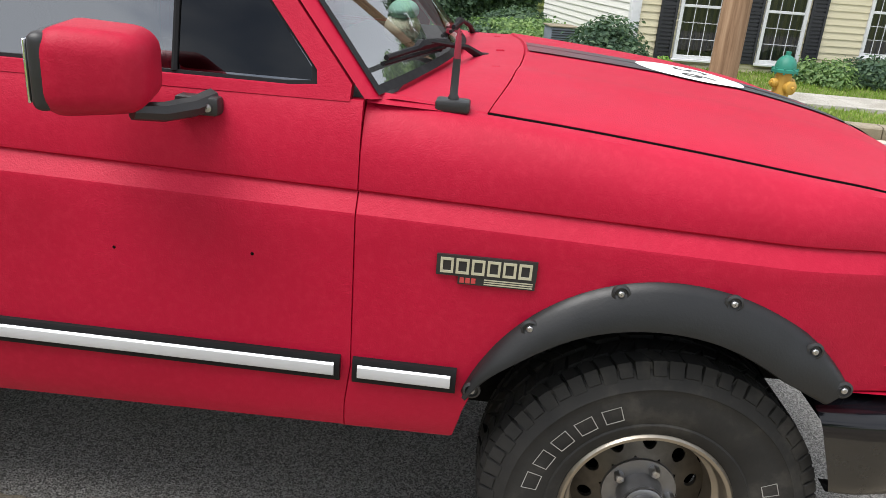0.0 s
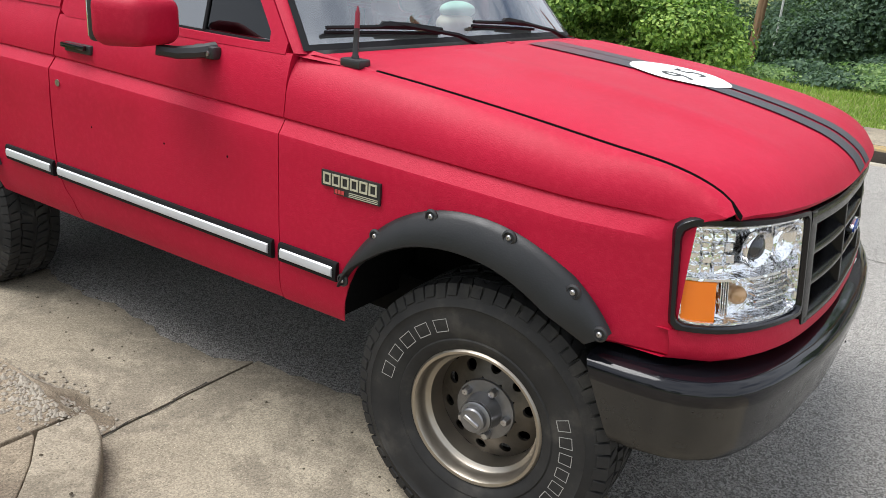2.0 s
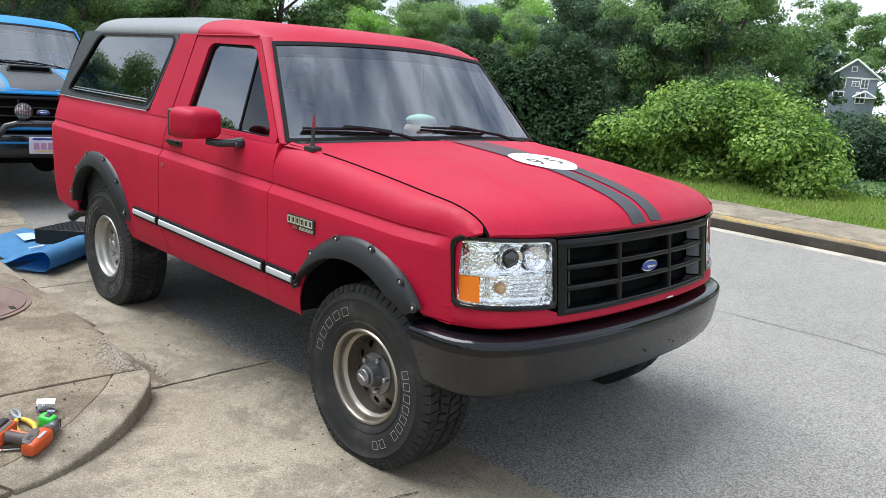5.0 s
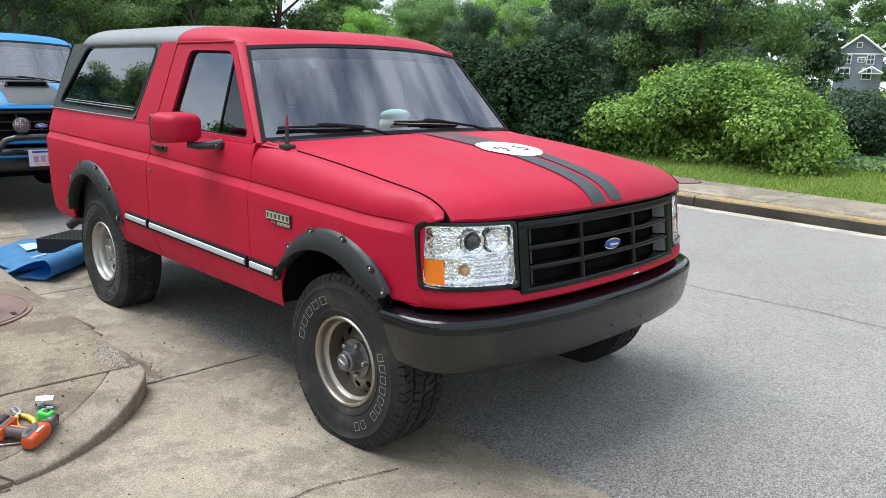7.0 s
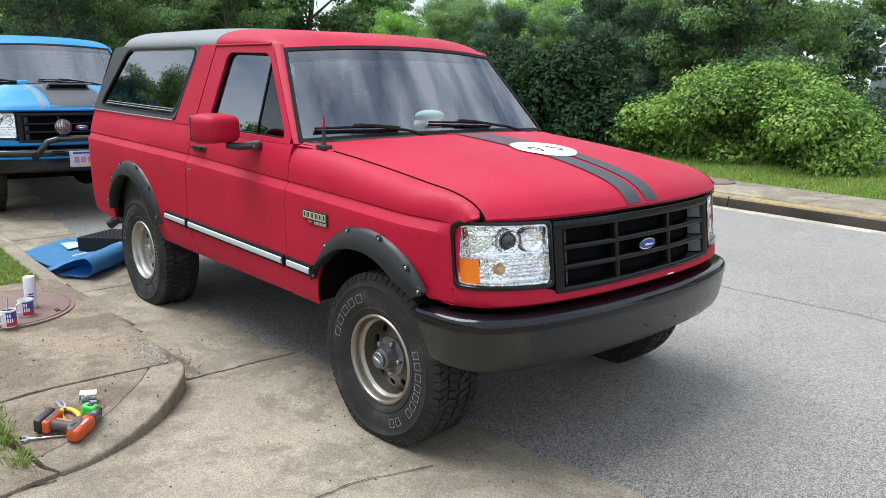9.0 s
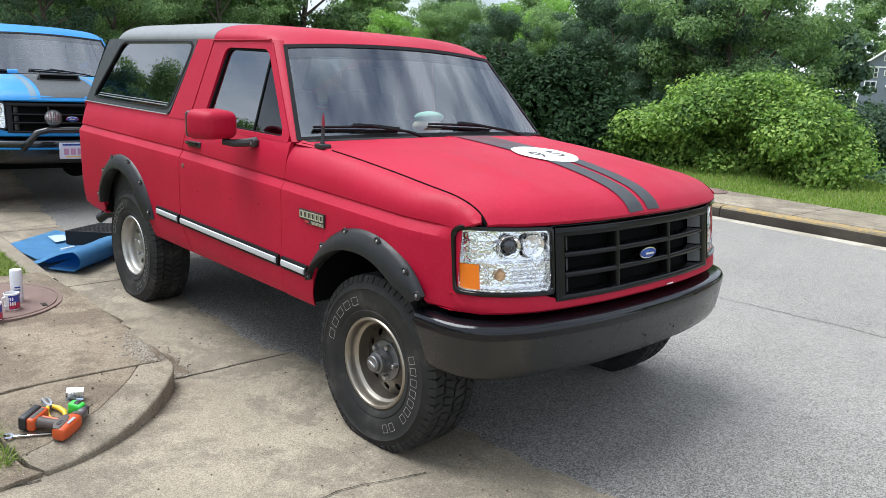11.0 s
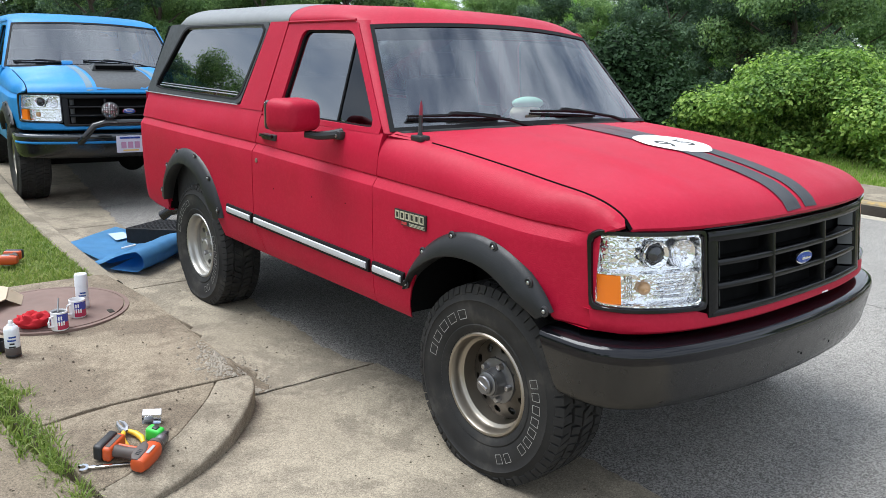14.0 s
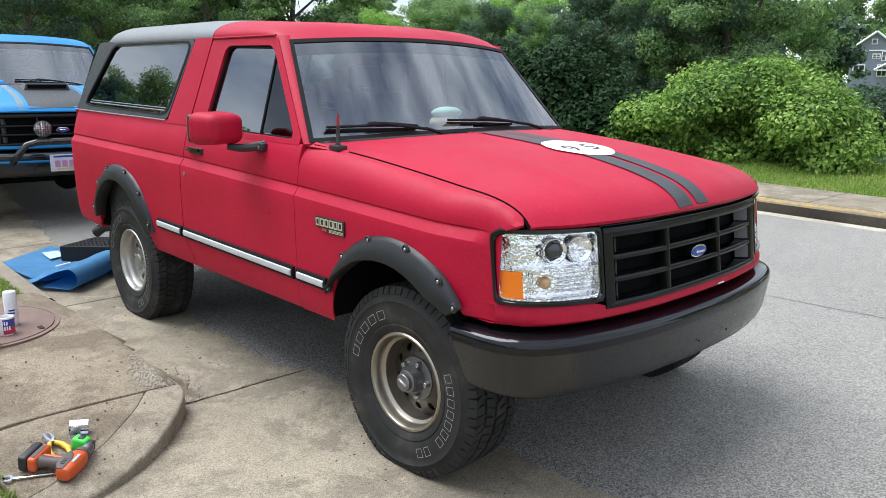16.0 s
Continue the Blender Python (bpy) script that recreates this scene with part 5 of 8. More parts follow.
def wheel(truck, x, y, z, s, front, R=0.388, wide=0.1325, ground=None, steer=0.0):
    """Wheel with deep-dish ten-hole rim, hub and all-terrain tyre. Outer face towards -y before turning."""
    at = Matrix.Translation((x, y, z)) @ Matrix.Rotation((math.pi if s > 0 else 0.0) + radians(steer), 4, 'Z') @ Matrix.Rotation(radians(23 if front else 71), 4, 'Y')
    bm = bmesh.new()
    # disc with ten holes
    n, r0, r1, rm, hr = 10, 0.088, 0.160, 0.126, 0.0165
    depth = lambda r: -0.010 - 0.030 * (0.160 - r) / 0.072 if front else -0.045 + 0.2 * (0.160 - r)
    for k in range(n):
        a0 = 2 * math.pi * k / n
        hw = math.pi / n
        rect = [(-hw * rm, r0), (hw * rm, r0), (hw * rm, rm), (hw * rm, r1), (-hw * rm, r1), (-hw * rm, rm)]
        N = 24
        P = [ray_poly(rect, (0, rm), 2 * math.pi * (i + 0.5) / N) for i in range(N)]
        Q = [(hr * math.cos(2 * math.pi * (i + 0.5) / N), rm + hr * math.sin(2 * math.pi * (i + 0.5) / N)) for i in range(N)]
        def at3(p, dd=0.0):
            ang, r = a0 + p[0] / rm, p[1]
            return bm.verts.new(at @ Vector((r * math.cos(ang), depth(r) + dd, r * math.sin(ang))))
        A, B, C = [at3(p) for p in P], [at3(q) for q in Q], [at3(q, 0.012) for q in Q]
        for i in range(N):
            j = (i + 1) % N
            bm.faces.new((A[i], A[j], B[j], B[i]))
            bm.faces.new((B[i], B[j], C[j], C[i]))
    tidy(bm, 3e-4)
    w = part("wheel", bm, WHEEL_F if front else WHEEL_R, truck, "deep-dish aluminium wheel with ten round holes")
    bm = bmesh.new()
    lathe(bm, [(0.196, 0.12), (0.150, 0.11), (0.06, 0.03), (0.001, 0.03)], 40, 'Y', at)
    part("brake_drum", bm, HOLE, w)
    bm = bmesh.new()
    lathe(bm, [(0.160, -0.010), (0.163, -0.030), (0.166, -0.062), (0.177, -0.070), (0.180, -0.074), (0.182, -0.088), (0.184, -0.106), (0.189, -0.114), (0.197, -0.116), (0.2025, -0.110), (0.203, -0.09)], 72, 'Y', at)
    part("rim", bm, WHEEL_LIP if front else WHEEL_R, w, "bright outer rim lip")
    bm = bmesh.new()
    if front:
        lathe(bm, [(0.090, -0.036), (0.088, -0.046), (0.070, -0.050), (0.055, -0.050), (0.050, -0.075), (0.046, -0.095), (0.046, -0.100), (0.040, -0.104), (0.036, -0.104), (0.036, -0.118), (0.032, -0.122), (0.001, -0.122)], 40, 'Y', at)
    else:
        lathe(bm, [(0.092, -0.028), (0.088, -0.040), (0.060, -0.048), (0.040, -0.050), (0.036, -0.075), (0.030, -0.080), (0.001, -0.080)], 40, 'Y', at)
    hb = part("hub", bm, HUB if front else WHEEL_R, w, "grey locking hub" if front else "")
    if front:
        bm = bmesh.new()
        lathe(bm, [(0.0475, -0.090), (0.0485, -0.094), (0.0475, -0.098)], 40, 'Y', at)
        box(bm, (-0.024, -0.127, -0.006), (0.024, -0.120, 0.006), 0.002, 1, at)
        part("hub_dial", bm, STEEL, hb)
    for k in range(5):
        a = 2 * math.pi * k / 5 + 0.35
        c = Matrix.Translation((0.071 * math.cos(a), 0, 0.071 * math.sin(a)))
        bm = bmesh.new()
        lathe(bm, [(0.0125, -0.045), (0.0125, -0.066), (0.009, -0.071), (0.001, -0.072)], 6, 'Y', at @ c)
        part("wheel_nut", bm, STEEL, hb)
    # tyre carcass
    mid = at.translation.y

    def press(bm):
        """The tyre is flat where it stands, and bulges a little there."""
        if ground is None:
            return
        for v in bm.verts:
            v.co.y += 0.007 * smooth(ground + 0.10, ground, v.co.z) * (1 if v.co.y > mid else -1)
            v.co.z = max(v.co.z, ground)

    bm = bmesh.new()
    W = wide
    half = [(0.198, W - 0.030), (0.204, W - 0.020), (0.228, W - 0.010), (0.232, W - 0.009), (0.236, W - 0.012), (0.262, W - 0.002), (0.300, W), (0.325, W - 0.002), (0.328, W + 0.001), (0.332, W - 0.003), (0.352, W - 0.012), (0.368, W - 0.024), (R - 0.012, W - 0.040), (R - 0.010, 0.0)]
    prof = [(r, -a) for r, a in half] + [(r, a) for r, a in half[-2::-1]]
    lathe(bm, prof, 96, 'Y', at)
    press(bm)
    tyre = part("tyre", bm, RUBBER, w, "black all-terrain tyre with raised lettering", 50)
    # tread: staggered blocks and shoulder lugs, too many and small to part
    N = 64
    bm = bmesh.new()
    rj = random.Random(9)
    for row, (ya, yb, zig, da) in enumerate(((-0.108, -0.068, 0.012, 0.0), (-0.058, -0.012, -0.014, 0.5), (0.006, 0.052, 0.014, 0.1), (0.066, 0.108, -0.012, 0.55))):
        ya, yb = ya * W / 0.1325, yb * W / 0.1325
        for k in range(N):
            a = 2 * math.pi * (k + da) / N
            wd = 2 * math.pi / N * (0.38 if row in (1, 2) else 0.41) * rj.uniform(0.86, 1.10)
            tilt = zig * rj.choice((0.35, 0.9, 1.3))
            ja, jb = (rj.uniform(-0.006, 0.004), rj.uniform(-0.004, 0.006)) if row in (1, 2) else (rj.uniform(-0.003, 0.003), rj.uniform(-0.003, 0.003))
            vs = []
            for rr, sh in ((R - 0.016, 1.12), (R, 1.0)):
                for (yy, aa) in ((ya, -wd), (ya, wd), (yb, wd), (yb, -wd)):
                    sk = tilt * (1 if yy == yb else -1) / R
                    ang = a + aa * sh + sk
                    r2 = rr - (0.005 if (row in (0, 3) and yy in (ya if row == 0 else yb,)) else 0.0)
                    vs.append(bm.verts.new(at @ Vector((r2 * math.cos(ang), yy + (jb if yy == yb else ja), r2 * math.sin(ang)))))
            b, t = vs[:4], vs[4:]
            bm.faces.new(t)
            for i in range(4):
                bm.faces.new((b[i], b[(i + 1) % 4], t[(i + 1) % 4], t[i]))
    for sg in (-1, 1):
        for k in range(N):
            a = 2 * math.pi * (k + 0.1 + 0.25 * sg) / N
            wd = 2 * math.pi / N * rj.uniform(0.36, 0.44)
            pr = [(R - 0.003, W - 0.024), (R - 0.018, W - 0.016), (0.350 + 0.007 * (k % 2), W - 0.0095)]
            A = [[bm.verts.new(at @ Vector((r * math.cos(a + e), sg * yy, r * math.sin(a + e)))) for e in (-wd, wd)] for r, yy in pr]
            B = [[bm.verts.new(at @ Vector(((r - 0.012) * math.cos(a + e), sg * (yy - 0.012), (r - 0.012) * math.sin(a + e)))) for e in (-wd * 1.2, wd * 1.2)] for r, yy in pr]
            for i in range(2):
                bm.faces.new((A[i][0], A[i][1], A[i + 1][1], A[i + 1][0]))
                for e in (0, 1):
                    bm.faces.new((A[i][e], A[i + 1][e], B[i + 1][e], B[i][e]))
            bm.faces.new((A[2][0], A[2][1], B[2][1], B[2][0]))
            bm.faces.new((A[0][0], A[0][1], B[0][1], B[0][0]))
    press(bm)
    tagged(part("tread", bm, RUBBER, tyre), kind="stuff")
    # thin raised outlines where the maker's words stand, as plain bars
    if s < 0:
        spin = 23 if front else 71
        for start, count, step in ((166, 5, 13.0), (-66, 10, 9.6)):
            for k in range(count):
                if start < 0 and k == 2:
                    continue
                a0 = radians(start + spin - (k * step if start > 0 else -k * step))
                hw = radians(step * 0.34)
                ro, ri, t = 0.296, 0.260, 0.0021
                yy = -(W + 0.0015)
                bm = bmesh.new()
                ta = t / 0.277
                O = [(ri, -hw), (ri, hw), (ro, hw), (ro, -hw)]
                I = [(ri + t, -hw + ta), (ri + t, hw - ta), (ro - t, hw - ta), (ro - t, -hw + ta)]
                vo, vi = ([bm.verts.new(at @ Vector((r * math.cos(a0 + e), yy + (0.001 if r < 0.27 else 0), r * math.sin(a0 + e)))) for r, e in q] for q in (O, I))
                for i in range(4):
                    bm.faces.new((vo[i], vo[(i + 1) % 4], vi[(i + 1) % 4], vi[i]))
                press(bm)
                part("sidewall_mark", bm, TYRE_WHITE, tyre)
    return w


def ws_pt(w, v, d=0.0):
    """A point of the windscreen: w -1..1 across, v 0..1 up, d proud of it."""
    o = w * lerp(0.860, 0.722, v)
    x = lerp(-0.698, -1.050, v) + lerp(0.125, 0.085, v) * (1 - w * w)
    z = lerp(1.336, 1.768, v) + lerp(0.022, 0.030, v) * (1 - w * w)
    n = Vector((0.76, 0.25 * w, 0.62)).normalized()
    return Vector((x, o, z)) + n * d


def roof_pt(x, w, x0=-1.03, crown=1.905):
    """The roof skin: w -1..1 across."""
    edge = side_off(x, 1.80)
    a = abs(w)
    top = lerp(1.862, crown, smooth(-1.03, -2.2, x)) if x > -2.2 else crown
    rear_drop = 0.12 * smooth(-3.05, -3.36, x) ** 2
    zt = 1.800 + (top - 1.800 + 0.018 * (1 - w * w)) * (1 - a ** 7) ** 0.5 if a < 1 else 1.800
    o = edge * w * (1 + 0.012 * (1 - a ** 6))
    zt -= rear_drop
    return Vector((x, o, zt))


def mirror(truck, s, paint):
    bm = bmesh.new()
    box(bm, (-0.086, -0.110, -0.076), (0.088, 0.110, 0.076), 0.044, 5)
    for v in bm.verts:
        k = (v.co.x + 0.07) / 0.16
        v.co.y *= 1 - 0.16 * k
        v.co.z *= 1 - 0.14 * k
    bmesh.ops.transform(bm, matrix=Matrix.Translation((-1.150, s * 1.064, 1.373)) @ Matrix.Rotation(radians(-s * 14), 4, 'Z'), verts=bm.verts[:])
    mr = part("wing_mirror", bm, paint, truck, "painted mirror shell with black rim")
    bm = bmesh.new()
    box(bm, (-0.094, -0.098, -0.064), (-0.058, 0.098, 0.064), 0.016, 4)
    bmesh.ops.transform(bm, matrix=Matrix.Translation((-1.150, s * 1.064, 1.373)) @ Matrix.Rotation(radians(-s * 14), 4, 'Z'), verts=bm.verts[:])
    part("mirror_rim", bm, BLACK_PLASTIC, mr)
    bm = bmesh.new()
    box(bm, (-0.101, -0.086, -0.052), (-0.095, 0.086, 0.052), 0.002, 1)
    bmesh.ops.transform(bm, matrix=Matrix.Translation((-1.150, s * 1.064, 1.373)) @ Matrix.Rotation(radians(-s * 14), 4, 'Z'), verts=bm.verts[:])
    part("mirror_glass", bm, CHROME, mr)
    bm = bmesh.new()
    tube(bm, [(-1.12, s * 1.03, 1.292), (-1.08, s * 0.985, 1.286), (-1.04, s * 0.945, 1.292), (-1.02, s * 0.895, 1.300)], [0.016, 0.019, 0.020, 0.022], 8)
    box(bm, (-1.085, s * 0.912 - 0.020, 1.272), (-0.995, s * 0.912 + 0.020, 1.310), 0.010)
    br = part("mirror_bracket", bm, BLACK_PLASTIC, mr)
    for dx in (0.0, 0.045):
        bm = bmesh.new()
        lathe(bm, [(0.008, 0.0), (0.008, 0.006), (0.001, 0.008)], 10, 'Y', Matrix.Translation((-1.06 + dx, s * 0.931, 1.290)) @ Matrix.Diagonal((1, s, 1, 1)))
        part("bolt", bm, STEEL, br)


def trim_strip(truck, s, x0, x1):
    """Bright side moulding with black edges."""
    zc = lambda x: table(x, [(-2.2, 0.778), (0, 0.744)])
    bm = bmesh.new()
    n = 12
    rows = [[(lerp(x0, x1, i / n), s * (off(lerp(x0, x1, i / n), 0.75) + o), zc(lerp(x0, x1, i / n)) + z) for z, o in ((-0.030, 0.0), (-0.028, 0.012), (-0.018, 0.016), (0.018, 0.016), (0.028, 0.012), (0.030, 0.0))] for i in range(n + 1)]
    V = grid(bm, rows)
    bm.faces.new(V[0])
    bm.faces.new(V[-1][::-1])
    t = part("side_moulding", bm, RUBBER_TRIM, truck, "black moulding with bright insert")
    bm = bmesh.new()
    e = 0.012
    rows = [[(lerp(x0 + e, x1 - e, i / n), s * (off(lerp(x0, x1, i / n), 0.75) + o), zc(lerp(x0, x1, i / n)) + z) for z, o in ((-0.017, 0.014), (-0.012, 0.021), (0.0, 0.023), (0.012, 0.021), (0.017, 0.014))] for i in range(n + 1)]
    V = grid(bm, rows)
    bm.faces.new(V[0])
    bm.faces.new(V[-1][::-1])
    part("bright_insert", bm, BRUSHED, t)


def badge(truck, s):
    """Dark plate with raised bars where the model's words stand."""
    x0, x1, z0, z1 = -0.552, -0.350, 0.998, 1.042
    y = lambda x, z: s * (off(x, z) + 0.0)
    def slab(bm, a, b, c, d, o0, o1):
        vs = []
        for o in (o0, o1):
            for x, z in ((a, c), (b, c), (b, d), (a, d)):
                vs.append(bm.verts.new((x, s * (off(x, z) + o), z)))
        b_, t_ = vs[:4], vs[4:]
        bm.faces.new(t_)
        for i in range(4):
            bm.faces.new((b_[i], b_[(i + 1) % 4], t_[(i + 1) % 4], t_[i]))
    bm = bmesh.new()
    slab(bm, x0, x1, z0, z1, -0.002, 0.007)
    slab(bm, x0 + 0.045, x1 - 0.001, z0 - 0.017, z0 + 0.0005, -0.002, 0.0068)
    b = part("model_badge", bm, BLACK_PLASTIC, truck, "black badge with raised pale bars")
    for i in range(6):
        bm = bmesh.new()
        a = x0 + 0.008 + i * 0.0315
        w = 0.0265
        t = 0.005
        for q in ((a, a + w, z1 - 0.0055 - t, z1 - 0.0055), (a, a + w, z0 + 0.006, z0 + 0.006 + t), (a, a + t, z0 + 0.0105, z1 - 0.010), (a + w - t, a + w, z0 + 0.0105, z1 - 0.010)):
            slab(bm, *q, 0.006, 0.0095)
        tidy(bm)
        part("badge_bar", bm, BADGE_PALE, b)
    for k in range(3):
        bm = bmesh.new()
        slab(bm, x0 + 0.098, x1 - 0.006, z0 - 0.0138 + 0.0048 * k, z0 - 0.0118 + 0.0048 * k, 0.006, 0.0085)
        part("badge_line", bm, BADGE_PALE, b)
    for k in range(3):
        bm = bmesh.new()
        slab(bm, x0 + 0.049 + 0.0115 * k, x0 + 0.058 + 0.0115 * k, z0 - 0.0135, z0 - 0.0025, 0.006, 0.0085)
        part("badge_small_bar", bm, BADGE_RED, b)


def seat(truck, y):
    bm = bmesh.new()
    box(bm, (-1.72, y - 0.26, 0.85), (-1.25, y + 0.26, 1.02), 0.05, 3)
    st = part("seat", bm, SEAT_CLOTH, truck)
    bm = bmesh.new()
    box(bm, (-1.88, y - 0.25, 0.98), (-1.70, y + 0.25, 1.52), 0.06, 3)
    for v in bm.verts:
        v.co.x -= (v.co.z - 0.98) * 0.22
    part("backrest", bm, SEAT_CLOTH, st)
    bm = bmesh.new()
    box(bm, (-1.985, y - 0.13, 1.54), (-1.90, y + 0.13, 1.68), 0.035, 3)
    part("headrest", bm, SEAT_CLOTH, st)


def build_truck(name, label, m, paint, top, opts):
    tr = thing(name, label, "car", m, "parked trucks")
    # underbody, wheel houses, frame
    bm = bmesh.new()
    box(bm, (-3.45, -0.62, 0.50), (0.30, 0.62, 0.66), 0.03)
    box(bm, (-2.10, -0.88, 0.57), (-0.62, 0.88, 0.66), 0.02)
    box(bm, (-3.52, -0.86, 0.64), (-3.14, 0.86, 1.0), 0.02)
    box(bm, (-0.70, -0.84, 0.66), (-0.56, 0.84, 1.28), 0.02)
    box(bm, (-0.56, -0.52, 0.60), (0.55, 0.52, 1.10), 0.03)
    for s in (-1, 1):
        box(bm, (-3.30, min(s * 0.56, s * 0.88), 1.06), (-2.20, max(s * 0.56, s * 0.88), 1.09), 0.0)
        box(bm, (-0.55, min(s * 0.50, s * 0.87), 1.03), (0.36, max(s * 0.50, s * 0.87), 1.06), 0.0)
        box(bm, (-0.62, min(s * 0.55, s * 0.90), 0.60), (-0.50, max(s * 0.55, s * 0.90), 1.05), 0.0)
        box(bm, (0.32, min(s * 0.50, s * 0.85), 0.70), (0.36, max(s * 0.50, s * 0.85), 1.06), 0.0)
        box(bm, (-2.26, min(s * 0.55, s * 0.90), 0.60), (-2.20, max(s * 0.55, s * 0.90), 1.08), 0.0)
        box(bm, (-3.16, min(s * 0.55, s * 0.90), 0.62), (-3.12, max(s * 0.55, s * 0.90), 1.08), 0.0)
    part("underbody", bm, UNDER, tr)
    for x in (0.0, -WB):
        bm = bmesh.new()
        tube(bm, [(x, -0.78, 0.455), (x, -0.12, 0.455), (x, 0.78, 0.455)], 0.045, 10)
        bmesh.ops.create_uvsphere(bm, u_segments=16, v_segments=10, radius=0.14, matrix=Matrix.Translation((x, 0.15, 0.455)))
        part("axle", bm, UNDER, tr)
    # panels
    for s in (-1, 1):
        fender(tr, s, paint)
        door(tr, s, paint)
        quarter(tr, s, paint)
        flare(tr, s, ARCH_F, [(30, 0.375), (40, 0.345), (52, 0.326), (78, 0.326), (101, 0.333), (126, 0.354), (140, 0.372), (154, 0.402), (165, 0.418)], 0.428, 33, 163, (34.5, 49.5, 75.5, 105.6, 133, 159.5), FLARE)
        flare(tr, s, ARCH_R, [(0, 0.380), (30, 0.357), (90, 0.352), (150, 0.357), (180, 0.380)], 0.450, 12, 168, (18, 45, 72, 108, 135, 162), FLARE)
        headlight(tr, s)
        mirror(tr, s, paint)
        if opts.get("trim"):
            trim_strip(tr, s, -2.16, -1.85)
            trim_strip(tr, s, -1.825, -0.742)
            trim_strip(tr, s, -0.715, -0.492)
        if opts.get("badge"):
            badge(tr, s)
        # windscreen pillar
        bm = bmesh.new()
        rows = []
        for k in range(13):
            v = k / 12
            z = lerp(1.325, 1.795, v)
            xa = sx(lerp(-0.720, -1.066, v), z)
            ya = side_off(0, z) if v > 0.02 else 0.885
            p = ws_pt(1.0, (z - 1.336) / 0.432, 0.0)
            rows.append([(xa, s * (ya - 0.03), z), (xa, s * ya, z), (lerp(xa, p.x, 0.45), s * (lerp(ya, p.y, 0.30) + 0.003), z), (lerp(xa, p.x, 0.85), s * (lerp(ya, p.y, 0.75) + 0.003), z), (p.x, s * p.y, z)])
        grid(bm, rows)
        part("windscreen_pillar", bm, paint, tr)
        # nose below the lamp
        bm = bmesh.new()
        rows = []
        for i in range(17):
            u = i / 16
            o = lerp(0.0, 0.892, u)
            zt = table(o, [(0, 0.834), (0.545, 0.836), (0.575, 0.862), (0.892, 0.866)])
            rows.append([(front_x(o) + lean(z) + d, s * o, z) for z, d in ((zt, -0.03), (zt, 0.0), (lerp(zt, 0.79, 0.4), 0.006), (0.808, 0.004), (0.797, -0.012), (0.795, -0.10))])
        grid(bm, rows)
        part("nose_panel", bm, paint, tr)
        wheel(tr, opts.get("axle", 0.0), s * opts.get("track", 0.786), opts.get("hub", 0.443), s, True, opts.get("tyre", 0.388), opts.get("wide", 0.1325), opts.get("ground", (None, None))[0], opts.get("steer", 0.0))
        wheel(tr, -WB, s * 0.792, opts.get("hub", 0.454), s, False, opts.get("tyre", 0.388), opts.get("wide", 0.1325), opts.get("ground", (None, None))[1])
    h, rows = hood(tr, paint)
    # cowl between bonnet and windscreen
    bm = bmesh.new()
    R = []
    for k in range(25):
        w = -1 + k / 12
        a = Vector((hood_back(w) - 0.006, 0.824 * w, 0))
        a.z = hood_z(rows, a.x + 0.008, a.y) - 0.004
        b = ws_pt(w, 0.0)
        R.append([(a.x, a.y, a.z - 0.02), tuple(a), (lerp(a.x, b.x, 0.5), lerp(a.y, b.y, 0.5), lerp(a.z, b.z, 0.5) - 0.002), (b.x + 0.03, b.y, b.z - 0.010), (b.x - 0.02, b.y, b.z - 0.02)])
    grid(bm, R)
    part("cowl", bm, paint, tr)
    for s in (-1, 1):
        bm = bmesh.new()                               # corner beside the cowl
        grid(bm, [[(-0.716, s * 0.88, 1.318), (-0.476, s * 0.83, 1.302)], [(-0.716, s * 0.846, 1.338), (-0.481, s * 0.822, 1.308)]])
        part("cowl_corner", bm, paint, tr)
    # windscreen
    bm = bmesh.new()
    V = grid(bm, [[ws_pt(lerp(-1, 1, i / 24), j / 8 * 0.845 if j < 9 else lerp(0.845, 1.0, (j - 8) / 2)) for j in range(11)] for i in range(25)])
    bm.faces.ensure_lookup_table()
    for k, f in enumerate(bm.faces):
        f.material_index = 1 if k % 10 > 7 else 0
    ws = part("windscreen", bm, [GLASS_FRONT, GLASS_BAND], tr, "large curved windscreen", 60)
    ws.visible_shadow = False
    bm = bmesh.new()                                    # black band round it
    def band(a, b):
        V = grid(bm, [[ws_pt(*p, 0.004) for p in r] for r in zip(a, b)])
    n = 24
    band([(lerp(-1.012, 1.012, i / n), -0.012) for i in range(n + 1)], [(lerp(-0.988, 0.988, i / n), 0.022) for i in range(n + 1)])
    band([(lerp(-1.012, 1.012, i / n), 1.012) for i in range(n + 1)], [(lerp(-0.988, 0.988, i / n), 0.974) for i in range(n + 1)])
    for sg in (-1, 1):
        band([(sg * 1.012, lerp(-0.012, 1.012, i / n)) for i in range(n + 1)], [(sg * 0.986, lerp(0.022, 0.974, i / n)) for i in range(n + 1)])
    part("windscreen_seal", bm, RUBBER_TRIM, ws)
